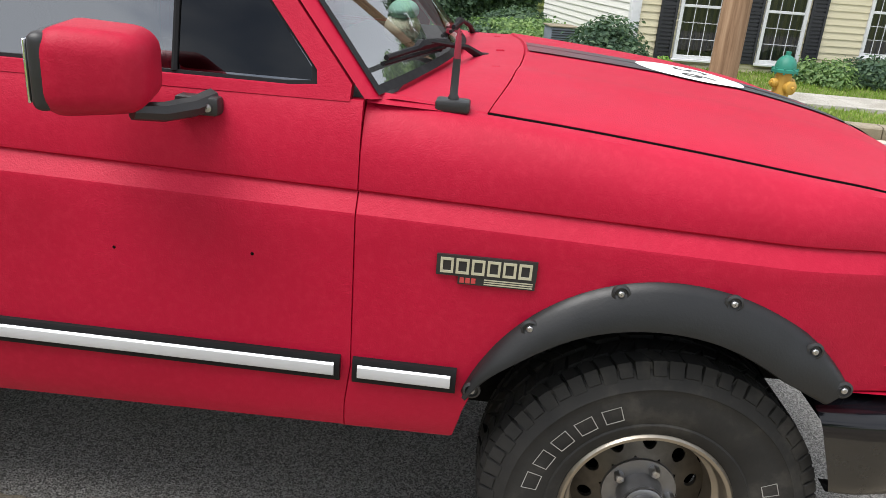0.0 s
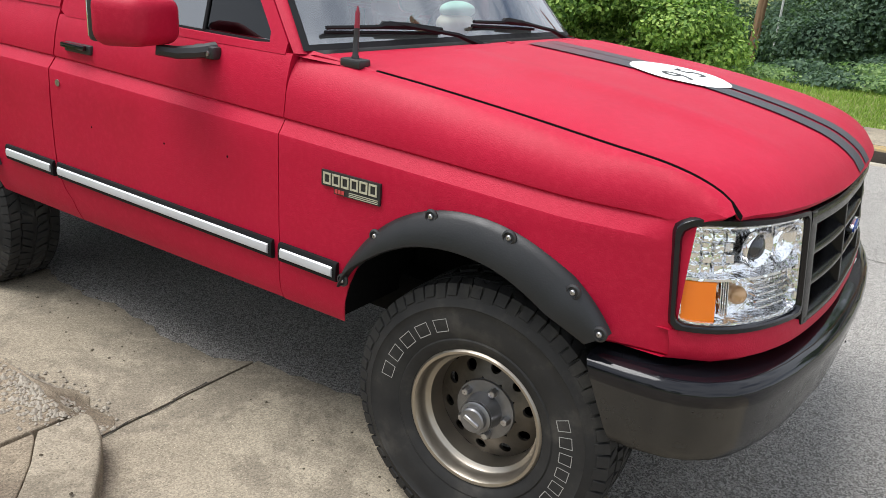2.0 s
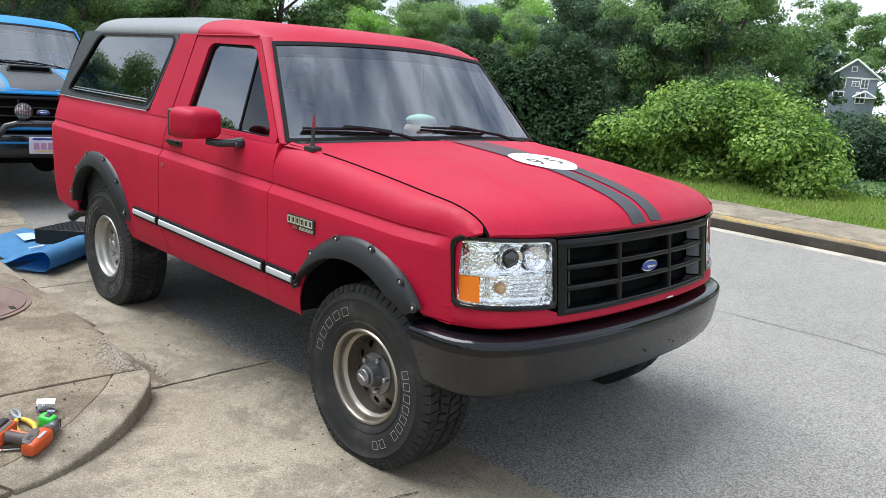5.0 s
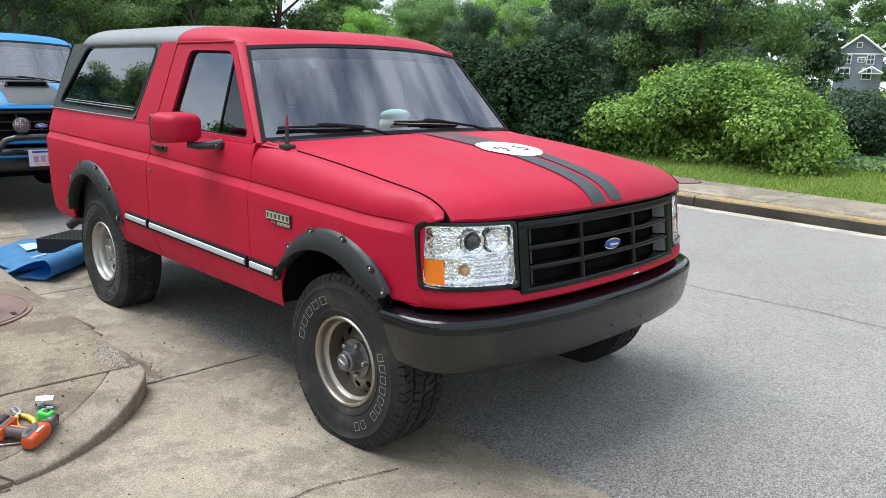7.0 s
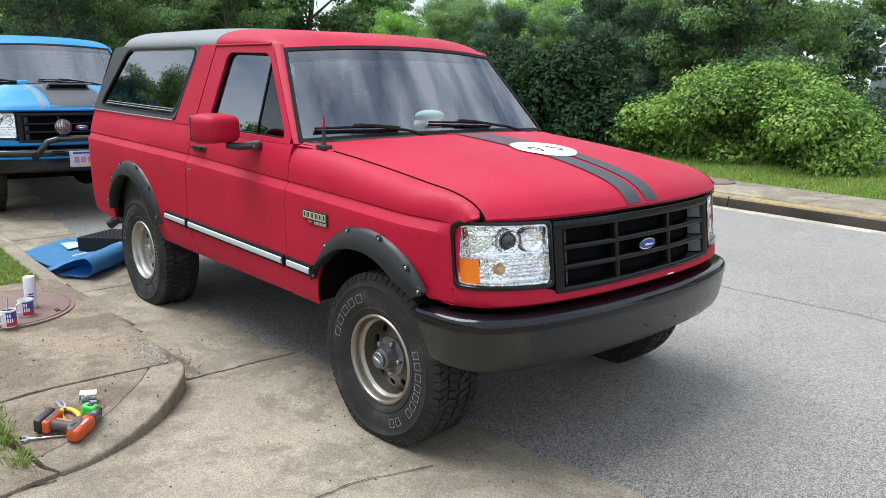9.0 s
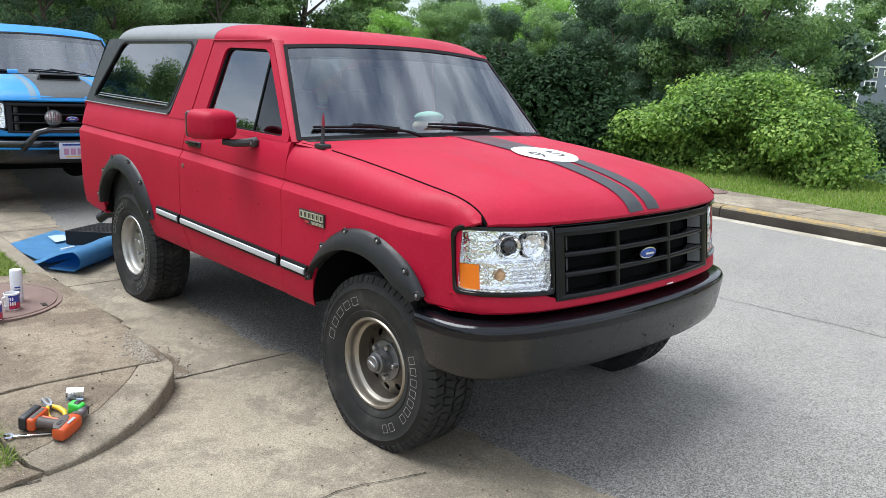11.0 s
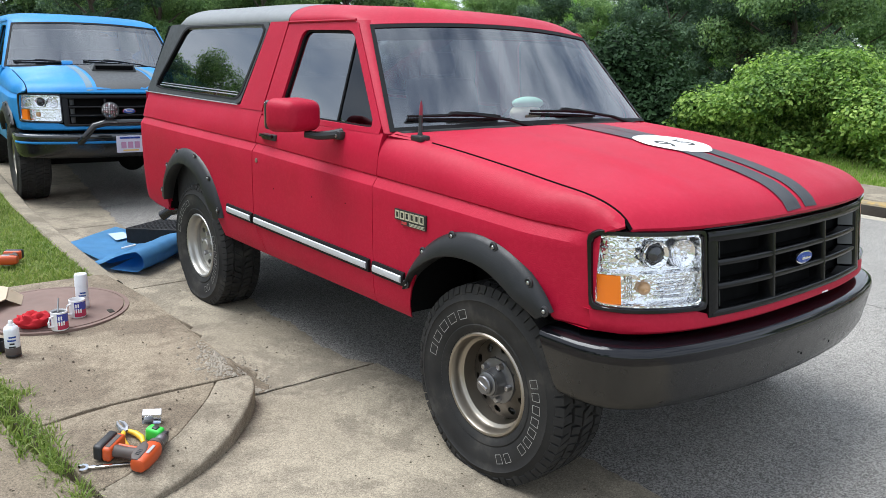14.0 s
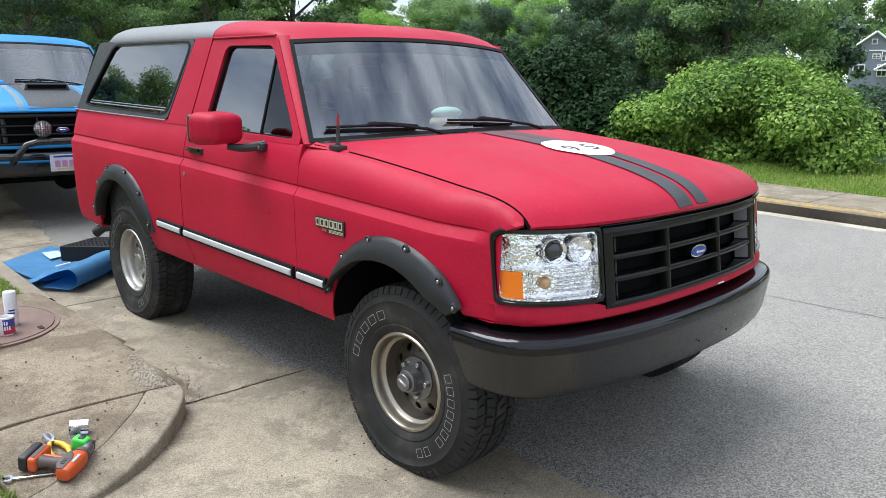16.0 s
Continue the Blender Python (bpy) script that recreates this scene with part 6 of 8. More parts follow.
    # roof: painted front, cap behind
    for nm, xa, xb, mat in (("roof", -1.03, -1.742, paint), ("rear_top", -1.748, -3.36, top)):
        bm = bmesh.new()
        N = 20 if nm == "roof" else 30
        ww = [math.sin(math.pi / 2 * (-1 + k / 16)) for k in range(33)]
        R = []
        for i in range(N + 1):
            t = i / N
            row = []
            for w in ww:
                p = roof_pt(lerp(xa, xb, t), w)
                if nm == "roof":                        # grows out of the windscreen's upper edge
                    e = ws_pt(w * 1.004, 1.016, 0.004)
                    x = lerp(e.x, xb, t)
                    p = roof_pt(x, w)
                    k = 1 - (1 - min(1, t / 0.45)) ** 2.6
                    p = Vector((x, lerp(e.y, p.y, smooth(0, 0.22, t)), lerp(e.z, p.z, k)))
                row.append(p)
            R.append([row[0] + Vector((0, 0.004, -0.012))] + row + [row[-1] + Vector((0, -0.004, -0.012))])
        grid(bm, R)
        flange(bm, (0, 0, -0.02))
        rf = part(nm, bm, mat, tr, "" if nm == "roof" else "grey removable hard top")
        if nm == "roof":
            for s in (-1, 1):
                bm = bmesh.new()                       # drip rail
                tube(bm, [(x, s * (side_off(0, 1.795) + 0.004), 1.796) for x in (-1.12, -1.2, -1.5, -1.742)], 0.006, 6)
                part("drip_rail", bm, paint, rf)
    rt = rf
    for s in (-1, 1):
        outer = rounded([(-3.52, 1.364), (-2.092, 1.364), (-1.900, 1.806), (-3.30, 1.806)], 0.02)
        inner = rounded([(-3.40, 1.398), (-2.105, 1.384), (-1.928, 1.790), (-3.045, 1.790)], 0.075)
        yf = lambda x, z: side_off(x, z) - 0.05 * smooth(3.2, 3.5, -x) * 0
        bm = bmesh.new()
        ring_panel(bm, outer, inner, (-2.62, 1.58), yf, s, 140, 0.03)
        # on the red truck the grey top's side shade is put into DARK_TOP
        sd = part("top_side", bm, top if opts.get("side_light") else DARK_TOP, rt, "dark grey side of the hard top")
        bm = bmesh.new()
        ring_panel(bm, grow(inner, 0.004), grow(inner, -0.018), (-2.62, 1.58), lambda x, z: side_off(x, z) + 0.003, s, 140, 0.02)
        part("window_seal", bm, RUBBER_TRIM, sd)
        bm = bmesh.new()
        fill_poly(bm, grow(inner, 0.0), lambda x, z: side_off(x, z) - 0.012, s)
        part("quarter_window", bm, GLASS_SIDE, sd, "dark tinted quarter window")
        for z0, r in ((1.416, 0.0034), (1.430, 0.0026)):
            bm = bmesh.new()
            tube(bm, [(-3.30 + (z0 - 1.41), s * (side_off(0, z0) + 0.0), z0 + 0.004), (-2.14, s * (side_off(0, z0) + 0.0), z0 - 0.006)], r, 6)
            part("bright_strip", bm, STEEL, sd)
        bm = bmesh.new()
        tube(bm, [(-3.53, s * 0.882, 1.366), (-2.8, s * 0.884, 1.362), (-2.10, s * 0.884, 1.360)], 0.004, 6)
        part("belt_strip", bm, STEEL, sd)
    # tailgate and rear of the top
    bm = bmesh.new()
    grid(bm, [[(-3.575 + 0.02 * (abs(w) ** 4), w * 0.87, z) for z in (0.66, 0.9, 1.15, 1.36)] for w in [-1 + k / 8 for k in range(17)]])
    part("tailgate", bm, paint, tr)
    bm = bmesh.new()
    grid(bm, [[(lerp(-3.52, -3.37, (z - 1.36) / 0.45), w * lerp(0.875, 0.755, (z - 1.36) / 0.45), z) for z in (1.36, 1.5, 1.65, 1.80)] for w in [-1 + k / 8 for k in range(17)]])
    part("rear_window", bm, GLASS_SIDE, tr, "tinted tailgate window")
    bm = bmesh.new()
    box(bm, (-3.70, -0.76, 0.58), (-3.56, 0.76, 0.72), 0.03)
    part("rear_bumper", bm, BLACK_SATIN, tr)
    bm = bmesh.new()
    tube(bm, [(-3.05, -0.50, 0.56), (-3.30, -0.72, 0.57), (-3.39, -0.81, 0.548), (-3.44, -0.85, 0.505), (-3.43, -0.845, 0.512)], [0.034, 0.034, 0.034, 0.036, 0.028], 12)
    part("exhaust_pipe", bm, BLACK_SATIN, tr)
    # cabin
    bm = bmesh.new()
    box(bm, (-1.02, -0.80, 1.05), (-0.66, 0.80, 1.340), 0.04, 3)
    part("dashboard", bm, INTERIOR, tr)
    bm = bmesh.new()
    box(bm, (-3.50, -0.82, 0.66), (-0.75, 0.82, 0.72))
    for s in (-1, 1):
        box(bm, (-3.50, s * 0.83 - 0.02, 0.66), (-1.86, s * 0.83 + 0.02, 1.34))
    box(bm, (-3.2, -0.70, 1.765), (-1.2, 0.70, 1.785))
    part("cabin_floor", bm, INTERIOR, tr)
    seat(tr, -0.40)
    seat(tr, 0.40)
    bm = bmesh.new()
    box(bm, (-2.75, -0.60, 0.95), (-2.30, 0.60, 1.10), 0.05)
    box(bm, (-2.90, -0.60, 1.05), (-2.72, 0.60, 1.50), 0.05)
    part("rear_bench", bm, SEAT_CLOTH, tr)
    bm = bmesh.new()
    c = Matrix.Translation((-1.18, 0.40, 1.27)) @ Matrix.Rotation(radians(-62), 4, 'Y')
    rg = [[bm.verts.new(c @ Vector(((0.19 + 0.013 * math.cos(q)) * math.cos(p), (0.19 + 0.013 * math.cos(q)) * math.sin(p), 0.013 * math.sin(q)))) for q in [2 * math.pi * j / 8 for j in range(8)]] for p in [2 * math.pi * i / 28 for i in range(28)]]
    for i in range(28):
        for j in range(8):
            bm.faces.new((rg[i][j], rg[(i + 1) % 28][j], rg[(i + 1) % 28][(j + 1) % 8], rg[i][(j + 1) % 8]))
    box(bm, (-0.18, -0.025, -0.02), (0.18, 0.025, 0.0), 0.006, 1, c)
    part("steering_wheel", bm, INTERIOR, tr)
    bm = bmesh.new()
    box(bm, (-1.16, -0.11, 1.68), (-1.13, 0.11, 1.74), 0.012)
    part("rear_view_mirror", bm, BLACK_PLASTIC, tr)
    # wipers
    for yp, ya, yb in ((-0.20, -0.77, -0.33), (0.56, -0.14, 0.32)):
        bm = bmesh.new()
        a, b = ws_pt(ya / 0.84, 0.095, 0.022), ws_pt(yb / 0.84, 0.055, 0.022)
        tube(bm, [a, a.lerp(b, 0.42) + Vector((0.002, 0, 0.004)), a.lerp(b, 0.45) + Vector((0.004, 0, 0.010)), a.lerp(b, 0.68) + Vector((0.004, 0, 0.008)), b], [0.006, 0.007, 0.013, 0.012, 0.006], 6)
        a2, b2 = ws_pt(ya / 0.84, 0.085, 0.008), ws_pt(yb / 0.84, 0.045, 0.008)
        tube(bm, [a2, b2], 0.0055, 5)
        wp = part("wiper", bm, RUBBER_TRIM, tr, "black wiper blade and arm")
        bm = bmesh.new()
        pv = ws_pt(yp / 0.84, -0.03, 0.01) + Vector((0.05, 0, -0.005))
        md = a.lerp(b, 0.50) + Vector((0.004, 0, 0.018))
        tube(bm, [pv, pv.lerp(md, 0.3) + Vector((0, 0, 0.014)), md], [0.012, 0.008, 0.006], 6)
        box(bm, (pv.x - 0.02, pv.y - 0.016, pv.z - 0.03), (pv.x + 0.022, pv.y + 0.016, pv.z + 0.012), 0.006)
        part("wiper_arm", bm, RUBBER_TRIM, wp)
    grille(tr)
    return tr, h, rows


red_truck, red_hood, red_rows = build_truck("red_truck", "textured red two-door off-road truck with grey hard top, parked by kerb", Matrix.Translation((0.66, 2.41, 0)), RED, GREY_TOP, {"trim": True, "badge": True, "axle": -0.037, "ground": (0.0815, 0.1035), "steer": 1.8})
bumper(red_truck, [BLACK_GLOSS, BLACK_SATIN])


# stripes, roundel and figures painted on the red bonnet
for y0, y1 in ((-0.145, -0.045), (-0.015, 0.075)):
    decal(red_hood, red_rows, "bonnet_stripe", [[[(lerp(-0.382, 0.668, i / 90), lerp(y0, y1, j / 6)) for j in range(7)] for i in range(91)]], STRIPE, 0.0042, "grey painted stripe")
decal(red_hood, red_rows, "bonnet_stripe", [[[(lerp(-0.382, -0.02, i / 20), lerp(-0.046, -0.014, j / 3)) for j in range(4)] for i in range(21)]], STRIPE, 0.0032, "grey painted stripe")
RC = (0.10, -0.03)
decal(red_hood, red_rows, "roundel", [[[(RC[0] + 0.158 * r * math.cos(a) * (1 + 0.012 * math.sin(7 * a)), RC[1] + 0.158 * r * math.sin(a) * (1 + 0.012 * math.sin(7 * a))) for r in (0.0001, 0.35, 0.7, 1.0)] for a in [2 * math.pi * k / 72 for k in range(73)]]], ROUNDEL, 0.0058, "white painted roundel with the figures 95")


def figures(text, size, cx, cy):
    """Flat lettering on the bonnet, read from in front of the truck."""
    cu = bpy.data.curves.new("figures", 'FONT')
    cu.body, cu.size, cu.align_x, cu.align_y = text, size, 'CENTER', 'CENTER'
    cu.space_character = 1.55
    ob = new("figures", cu)
    bpy.context.view_layer.update()
    me = bpy.data.meshes.new_from_object(ob.evaluated_get(bpy.context.evaluated_depsgraph_get()))
    bpy.data.objects.remove(ob)
    for v in me.vertices:
        x, y = cx - v.co.y, cy + v.co.x
        v.co = (x, y, hood_z(red_rows, x, y) + 0.0072)
    me.materials.append(ROUNDEL_FIG)
    o = new("figure", me)
    o.parent = red_hood
    return tagged(o, "black painted figure")


figures("9", 0.145, RC[0] + 0.02, RC[1] - 0.062)
figures("5", 0.145, RC[0] + 0.02, RC[1] + 0.062)
# two bolt heads in the bumper's face and a pale scrape on the nose
for y in (-0.05, 0.17):
    bm = bmesh.new()
    lathe(bm, [(0.0042, 0.0), (0.0042, 0.002), (0.001, 0.003)], 10, 'X', Matrix.Translation((0.742, y, 0.625)))
    part("bumper_bolt", bm, HOLE, red_truck)
bm = bmesh.new()
box(bm, (front_x(0.22) + 0.024 + 0.014, 0.150, 0.808), (front_x(0.22) + 0.024 + 0.022, 0.200, 0.815), 0.002, 1)
part("scrape", bm, WHITE_CARD, red_truck, "pale scrape in the red paint")
# short mast on the wing
bm = bmesh.new()
box(bm, (-0.585, -0.850, 1.305), (-0.515, -0.800, 1.330), 0.006)
ant = part("aerial_base", bm, BLACK_PLASTIC, red_truck, "black plastic aerial base")
bm = bmesh.new()
tube(bm, [(-0.55, -0.826, 1.325), (-0.55, -0.826, 1.335), (-0.55, -0.826, 1.34), (-0.549, -0.825, 1.41)], [0.011, 0.011, 0.0085, 0.008], 10)
part("aerial_mast", bm, BLACK_PLASTIC, ant)
bm = bmesh.new()
tube(bm, [(-0.549, -0.825, 1.405), (-0.549, -0.825, 1.45), (-0.549, -0.825, 1.468)], [0.0078, 0.006, 0.001], 10)
part("aerial_tip", bm, AERIAL_RED, ant, "dark red pointed tip")
# bolt scars on the door, washer jets
for x, z in ((-0.93, 1.0), (-1.22, 0.985), (-1.60, 0.97)):
    bm = bmesh.new()
    y = off(x, z)
    lathe(bm, [(0.004, -0.0005), (0.003, 0.0012), (0.0005, 0.0014)], 8, 'Y', Matrix.Translation((x, -y, z)) @ Matrix.Diagonal((1, -1, 1, 1)))
    part("paint_chip", bm, HOLE, red_truck)
for y in (-0.42, -0.12, 0.35):
    bm = bmesh.new()
    x = -0.47 if abs(y) > 0.2 else -0.46
    z = hood_z(red_rows, -0.3, y) - 0.006
    box(bm, (x - 0.012, y - 0.014, z - 0.006), (x + 0.012, y + 0.014, z + 0.010), 0.004)
    part("washer_jet", bm, RED, red_truck)
# small soft toy on the dashboard, plain rounded shape
toy = thing("soft_toy", "small mint green and cream soft toy on the dashboard", "toy", Matrix.Translation((-0.095, 2.40, 1.345)) @ Matrix.Diagonal((0.9, 1.15, 0.80, 1)))
bm = bmesh.new()
bmesh.ops.create_uvsphere(bm, u_segments=20, v_segments=12, radius=1, matrix=Matrix.Translation((0, 0, 0.055)) @ Matrix.Diagonal((0.06, 0.085, 0.058, 1)))
part("toy_body", bm, TOY_CREAM, toy)
bm = bmesh.new()
bmesh.ops.create_uvsphere(bm, u_segments=20, v_segments=12, radius=1, matrix=Matrix.Translation((0, 0.01, 0.115)) @ Matrix.Diagonal((0.050, 0.088, 0.040, 1)))
part("toy_head", bm, TOY_MINT, toy)

# ---- the blue truck behind, the same model with other dress ----
def blue_extras(tr, h, rows):
    # dark centre panel, stripes and scoop on the bonnet
    for nm, y0, y1, mat in (("bonnet_panel", -0.26, 0.26, DARK_TOP), ("bonnet_stripe", -0.350, -0.292, STRIPE_PALE), ("bonnet_stripe", 0.292, 0.350, STRIPE_PALE)):
        decal(h, rows, nm, [[[(lerp(-0.378, 0.652, i / 24), lerp(y0, y1, j / 6)) for j in range(7)] for i in range(25)]], mat)
    bm = bmesh.new()
    z = hood_z(rows, 0.02, 0) - 0.005
    box(bm, (-0.34, -0.20, z - 0.02), (0.14, 0.22, z + 0.062), 0.014)
    for v in bm.verts:
        if v.co.z > z + 0.03:
            v.co.z -= 0.045 * smooth(0.05, -0.34, v.co.x)
            v.co.y = 0.01 + (v.co.y - 0.01) * 0.90
    sc = part("bonnet_scoop", bm, DARK_TOP, h)
    bm = bmesh.new()
    box(bm, (0.120, -0.165, z + 0.008), (0.146, 0.185, z + 0.046), 0.004)
    part("scoop_mouth", bm, HOLE, sc)
    # bumper: black upper and lower bars with blue stripes, bull bar, lamp, plate
    b = bumper(tr, [CHROME_DARK, BLACK_SATIN])
    for z0, d in ((0.742, 0.010), (0.690, 0.012)):
        bm = bmesh.new()
        pts = [(x + 0.006, -o) for x, o in BUMPER[2:]] + [(x + 0.006, o) for x, o in BUMPER[-2:1:-1]]
        tube(bm, [(x, y, z0) for x, y in pts], 0.012, 6)
        part("bumper_stripe", bm, BLUE if z0 < 0.72 else CHROME_DARK, b)
    bm = bmesh.new()
    tube(bm, [(0.80, -0.46, 0.70), (0.92, -0.44, 0.76), (0.93, -0.36, 0.86), (0.94, -0.26, 0.885), (0.94, 0.26, 0.885), (0.93, 0.36, 0.86), (0.92, 0.44, 0.76), (0.80, 0.46, 0.70)], 0.03, 10)
    bb = part("bull_bar", bm, BLACK_SATIN, tr, "black tubular bull bar")
    for y in (-0.22, 0.22):
        bm = bmesh.new()
        lathe(bm, [(0.02, -0.05), (0.04, -0.05), (0.072, 0.0), (0.076, 0.03), (0.070, 0.036)], 24, 'X', Matrix.Translation((0.92, y, 0.995)))
        box(bm, (0.89, y - 0.02, 0.90), (0.94, y + 0.02, 0.93), 0.004)
        lp = part("spot_lamp", bm, BLACK_PLASTIC, bb, "round black spot lamp with mesh guard")
        bm = bmesh.new()
        lathe(bm, [(0.070, 0.030), (0.05, 0.036), (0.001, 0.038)], 24, 'X', Matrix.Translation((0.92, y, 0.995)))
        part("lamp_glass", bm, LAMP_CHROME, lp)
        for k in range(-3, 4):
            for ax in (0, 1):
                bm = bmesh.new()
                e = 0.020 * k
                r = math.sqrt(max(0, 0.069 ** 2 - e * e))
                if ax:
                    tube(bm, [(0.962, y + e, 0.995 - r), (0.966, y + e, 0.995 + r)], 0.0035, 4)
                else:
                    tube(bm, [(0.962, y - r, 0.995 + e), (0.966, y + r, 0.995 + e)], 0.0035, 4)
                part("guard_wire", bm, BLACK_PLASTIC, lp)
    bm = bmesh.new()
    box(bm, (0.835, -0.165, 0.60), (0.845, 0.075, 0.755), 0.006, 2)
    pl = part("number_plate", bm, PLATE, tr, "pale plate with coloured bands")
    for z0, z1, y0, y1, mt in ((0.728, 0.745, -0.135, 0.045, BADGE_BLUE), (0.640, 0.700, -0.125, -0.080, PLATE_ROSE), (0.640, 0.700, -0.065, -0.020, PLATE_ROSE), (0.640, 0.700, -0.005, 0.040, PLATE_ROSE), (0.615, 0.628, -0.11, 0.03, PLATE_GOLD)):
        bm = bmesh.new()
        box(bm, (0.843, y0, z0), (0.849, y1, z1), 0.001, 1)
        part("plate_bar", bm, mt, pl)
    # blue tape on the wiper and tint strip
    bm = bmesh.new()
    p = ws_pt(-0.35, 0.0, 0.03)
    box(bm, (p.x - 0.03, p.y - 0.05, p.z - 0.01), (p.x + 0.04, p.y + 0.05, p.z + 0.03), 0.008)
    part("tape", bm, BLUE_LIGHT, tr)


BLUE_AT = pose(-5.66, 2.16, 0.112, 0, 0, -5.4)
blue_truck, blue_hood, blue_rows = build_truck("blue_truck", "blue two-door off-road truck with dark bonnet panel, parked at the kerb", BLUE_AT, BLUE, BLUE, {"side_light": True, "track": 0.80, "hub": 0.497, "tyre": 0.405, "wide": 0.145})
blue_extras(blue_truck, blue_hood, blue_rows)


# ---- plants ----
def leaves(name, pts, size, mat, seed, droop=0.4, shape=4):
    """Many leaf blades at (x, y, z, outward) points, each a bent quad."""
    r = np.random.RandomState(seed)
    n = len(pts)
    P = np.array([p[:3] for p in pts])
    O = np.array([p[3:6] for p in pts])
    N = O + r.normal(0, 0.55, (n, 3)) + np.array([0, 0, droop])
    N /= np.linalg.norm(N, axis=1)[:, None]
    A = np.cross(N, r.normal(0, 1, (n, 3)))
    A /= np.linalg.norm(A, axis=1)[:, None]
    B = np.cross(N, A)
    S = size * r.uniform(0.55, 1.35, (n, 1))
    v = np.stack([P - A * S, P - B * S * 0.62 + N * S * 0.12, P + A * S * 1.05 - N * S * 0.15, P + B * S * 0.62 + N * S * 0.12], 1).reshape(-1, 3)
    f = np.arange(n * 4).reshape(n, 4)
    if shape == 3:
        v = np.stack([P - A * S, P + A * S * 0.7 - B * S * 0.75 + N * S * 0.12, P + A * S * 0.7 + B * S * 0.75 - N * S * 0.1], 1).reshape(-1, 3)
        f = np.arange(n * 3).reshape(n, 3)
    me = bpy.data.meshes.new(name)
    me.from_pydata(v.tolist(), [], f.tolist())
    me.materials.append(mat)
    return me


def clump_points(rnd, blobs, per, shell=0.75):
    """Leaf places near the surface of overlapping lumps (x, y, z, rx, ry, rz)."""
    out = []
    for x, y, z, rx, ry, rz in blobs:
        k = int(per * (rx * ry + ry * rz + rx * rz) / 3)
        for _ in range(k):
            d = Vector((rnd.gauss(0, 1), rnd.gauss(0, 1), rnd.gauss(0, 1))).normalized()
            q = shell + (1 - shell) * rnd.random() ** 0.5 + rnd.gauss(0, 0.05)
            w = 1 + 0.30 * noise.noise((d.x * 2.2 + x, d.y * 2.2 + y, d.z * 2.2 + z)) + 0.30 * noise.noise((d.x * 6 + x, d.y * 6 + y, d.z * 6 + z))
            out.append((x + d.x * rx * q * w, y + d.y * ry * q * w, z + d.z * rz * q * w, d.x, d.y, d.z))
    return out


def make_tree(seed, height, spread, mat, leaf=0.16, per=420, low=0.22, trunk=0.16, shape=4):
    """A tree with a tapered trunk, forking limbs and a crown of leaf sprays; built at the origin."""
    r = random.Random(seed)
    tr = thing("tree", "leafy deciduous tree at the edge of the woods", "tree")
    bm = bmesh.new()
    top = height * 0.80
    path = [(0, 0, -1.5)] + [(r.gauss(0, 0.06) * k, r.gauss(0, 0.06) * k, top * k / 6) for k in range(7)]
    tube(bm, path, [trunk * 1.3] + [trunk * (1 - 0.13 * k) for k in range(7)], 8)
    blobs = []
    for k in range(int(9 + spread)):
        h = height * lerp(low, 0.86, (k + r.random()) / (9 + spread))
        a = k * 2.4 + r.random()
        f = h / height
        rad = spread * (0.35 + 0.65 * math.sin(math.pi * min(1, max(0.12, (f - low * 0.6) / (1.05 - low * 0.6)))) ** 0.8) * r.uniform(0.55, 0.95)
        e = Vector((math.cos(a) * rad, math.sin(a) * rad, h + rad * 0.25))
        s = Vector((0, 0, h * 0.72))
        m = s.lerp(e, 0.5) + Vector((r.gauss(0, 0.15), r.gauss(0, 0.15), 0.15))
        tube(bm, [s, m, e], [trunk * 0.40, trunk * 0.24, trunk * 0.07], 6)
        for q in range(6):
            c = s.lerp(e, 0.55 + 0.11 * q) + Vector((r.gauss(0, 0.5), r.gauss(0, 0.5), r.gauss(0.1, 0.45)))
            b = spread * r.uniform(0.09, 0.29)
            blobs.append((c.x, c.y, c.z, b * r.uniform(0.9, 1.6), b * r.uniform(0.9, 1.6), b * 0.7))
    for q in range(5):
        b = spread * r.uniform(0.24, 0.36)
        blobs.append((r.gauss(0, spread * 0.28), r.gauss(0, spread * 0.28), height * r.uniform(0.78, 0.95), b, b, b * 0.8))
    part("trunk", bm, BARK, tr)
    cr = new("crown", leaves("crown", clump_points(r, blobs, per, 0.30), leaf, mat, seed, 0.4, shape))
    cr.parent = tr
    return tr


def put_tree(src, x, y, s=1.0, rot=0.0, z=None):
    m = Matrix.Translation((x, y, (zg(x, y) if z is None else z))) @ Matrix.Rotation(rot, 4, 'Z')
    t = copy_thing(src, m)
    t.scale = (s, s, s * (0.92 + 0.16 * ((x * 7.3 + y * 3.1) % 1)))
    return t


KINDS = [make_tree(21, 8.5, 3.0, LEAF_DARK, 0.060, 1650, 0.06, 0.16, 3), make_tree(22, 9.5, 3.3, LEAF_MID, 0.062, 1500, 0.12, 0.16, 3), make_tree(23, 8.0, 2.7, LEAF_LIGHT, 0.060, 1500, 0.12, 0.16, 3), make_tree(24, 11.0, 3.4, LEAF_MID, 0.125, 560, 0.10, 0.2, 3), make_tree(25, 8.0, 2.9, LEAF_DARK, 0.14, 420, 0.08, 0.16, 3)]
rt_ = random.Random(77)
spots = []
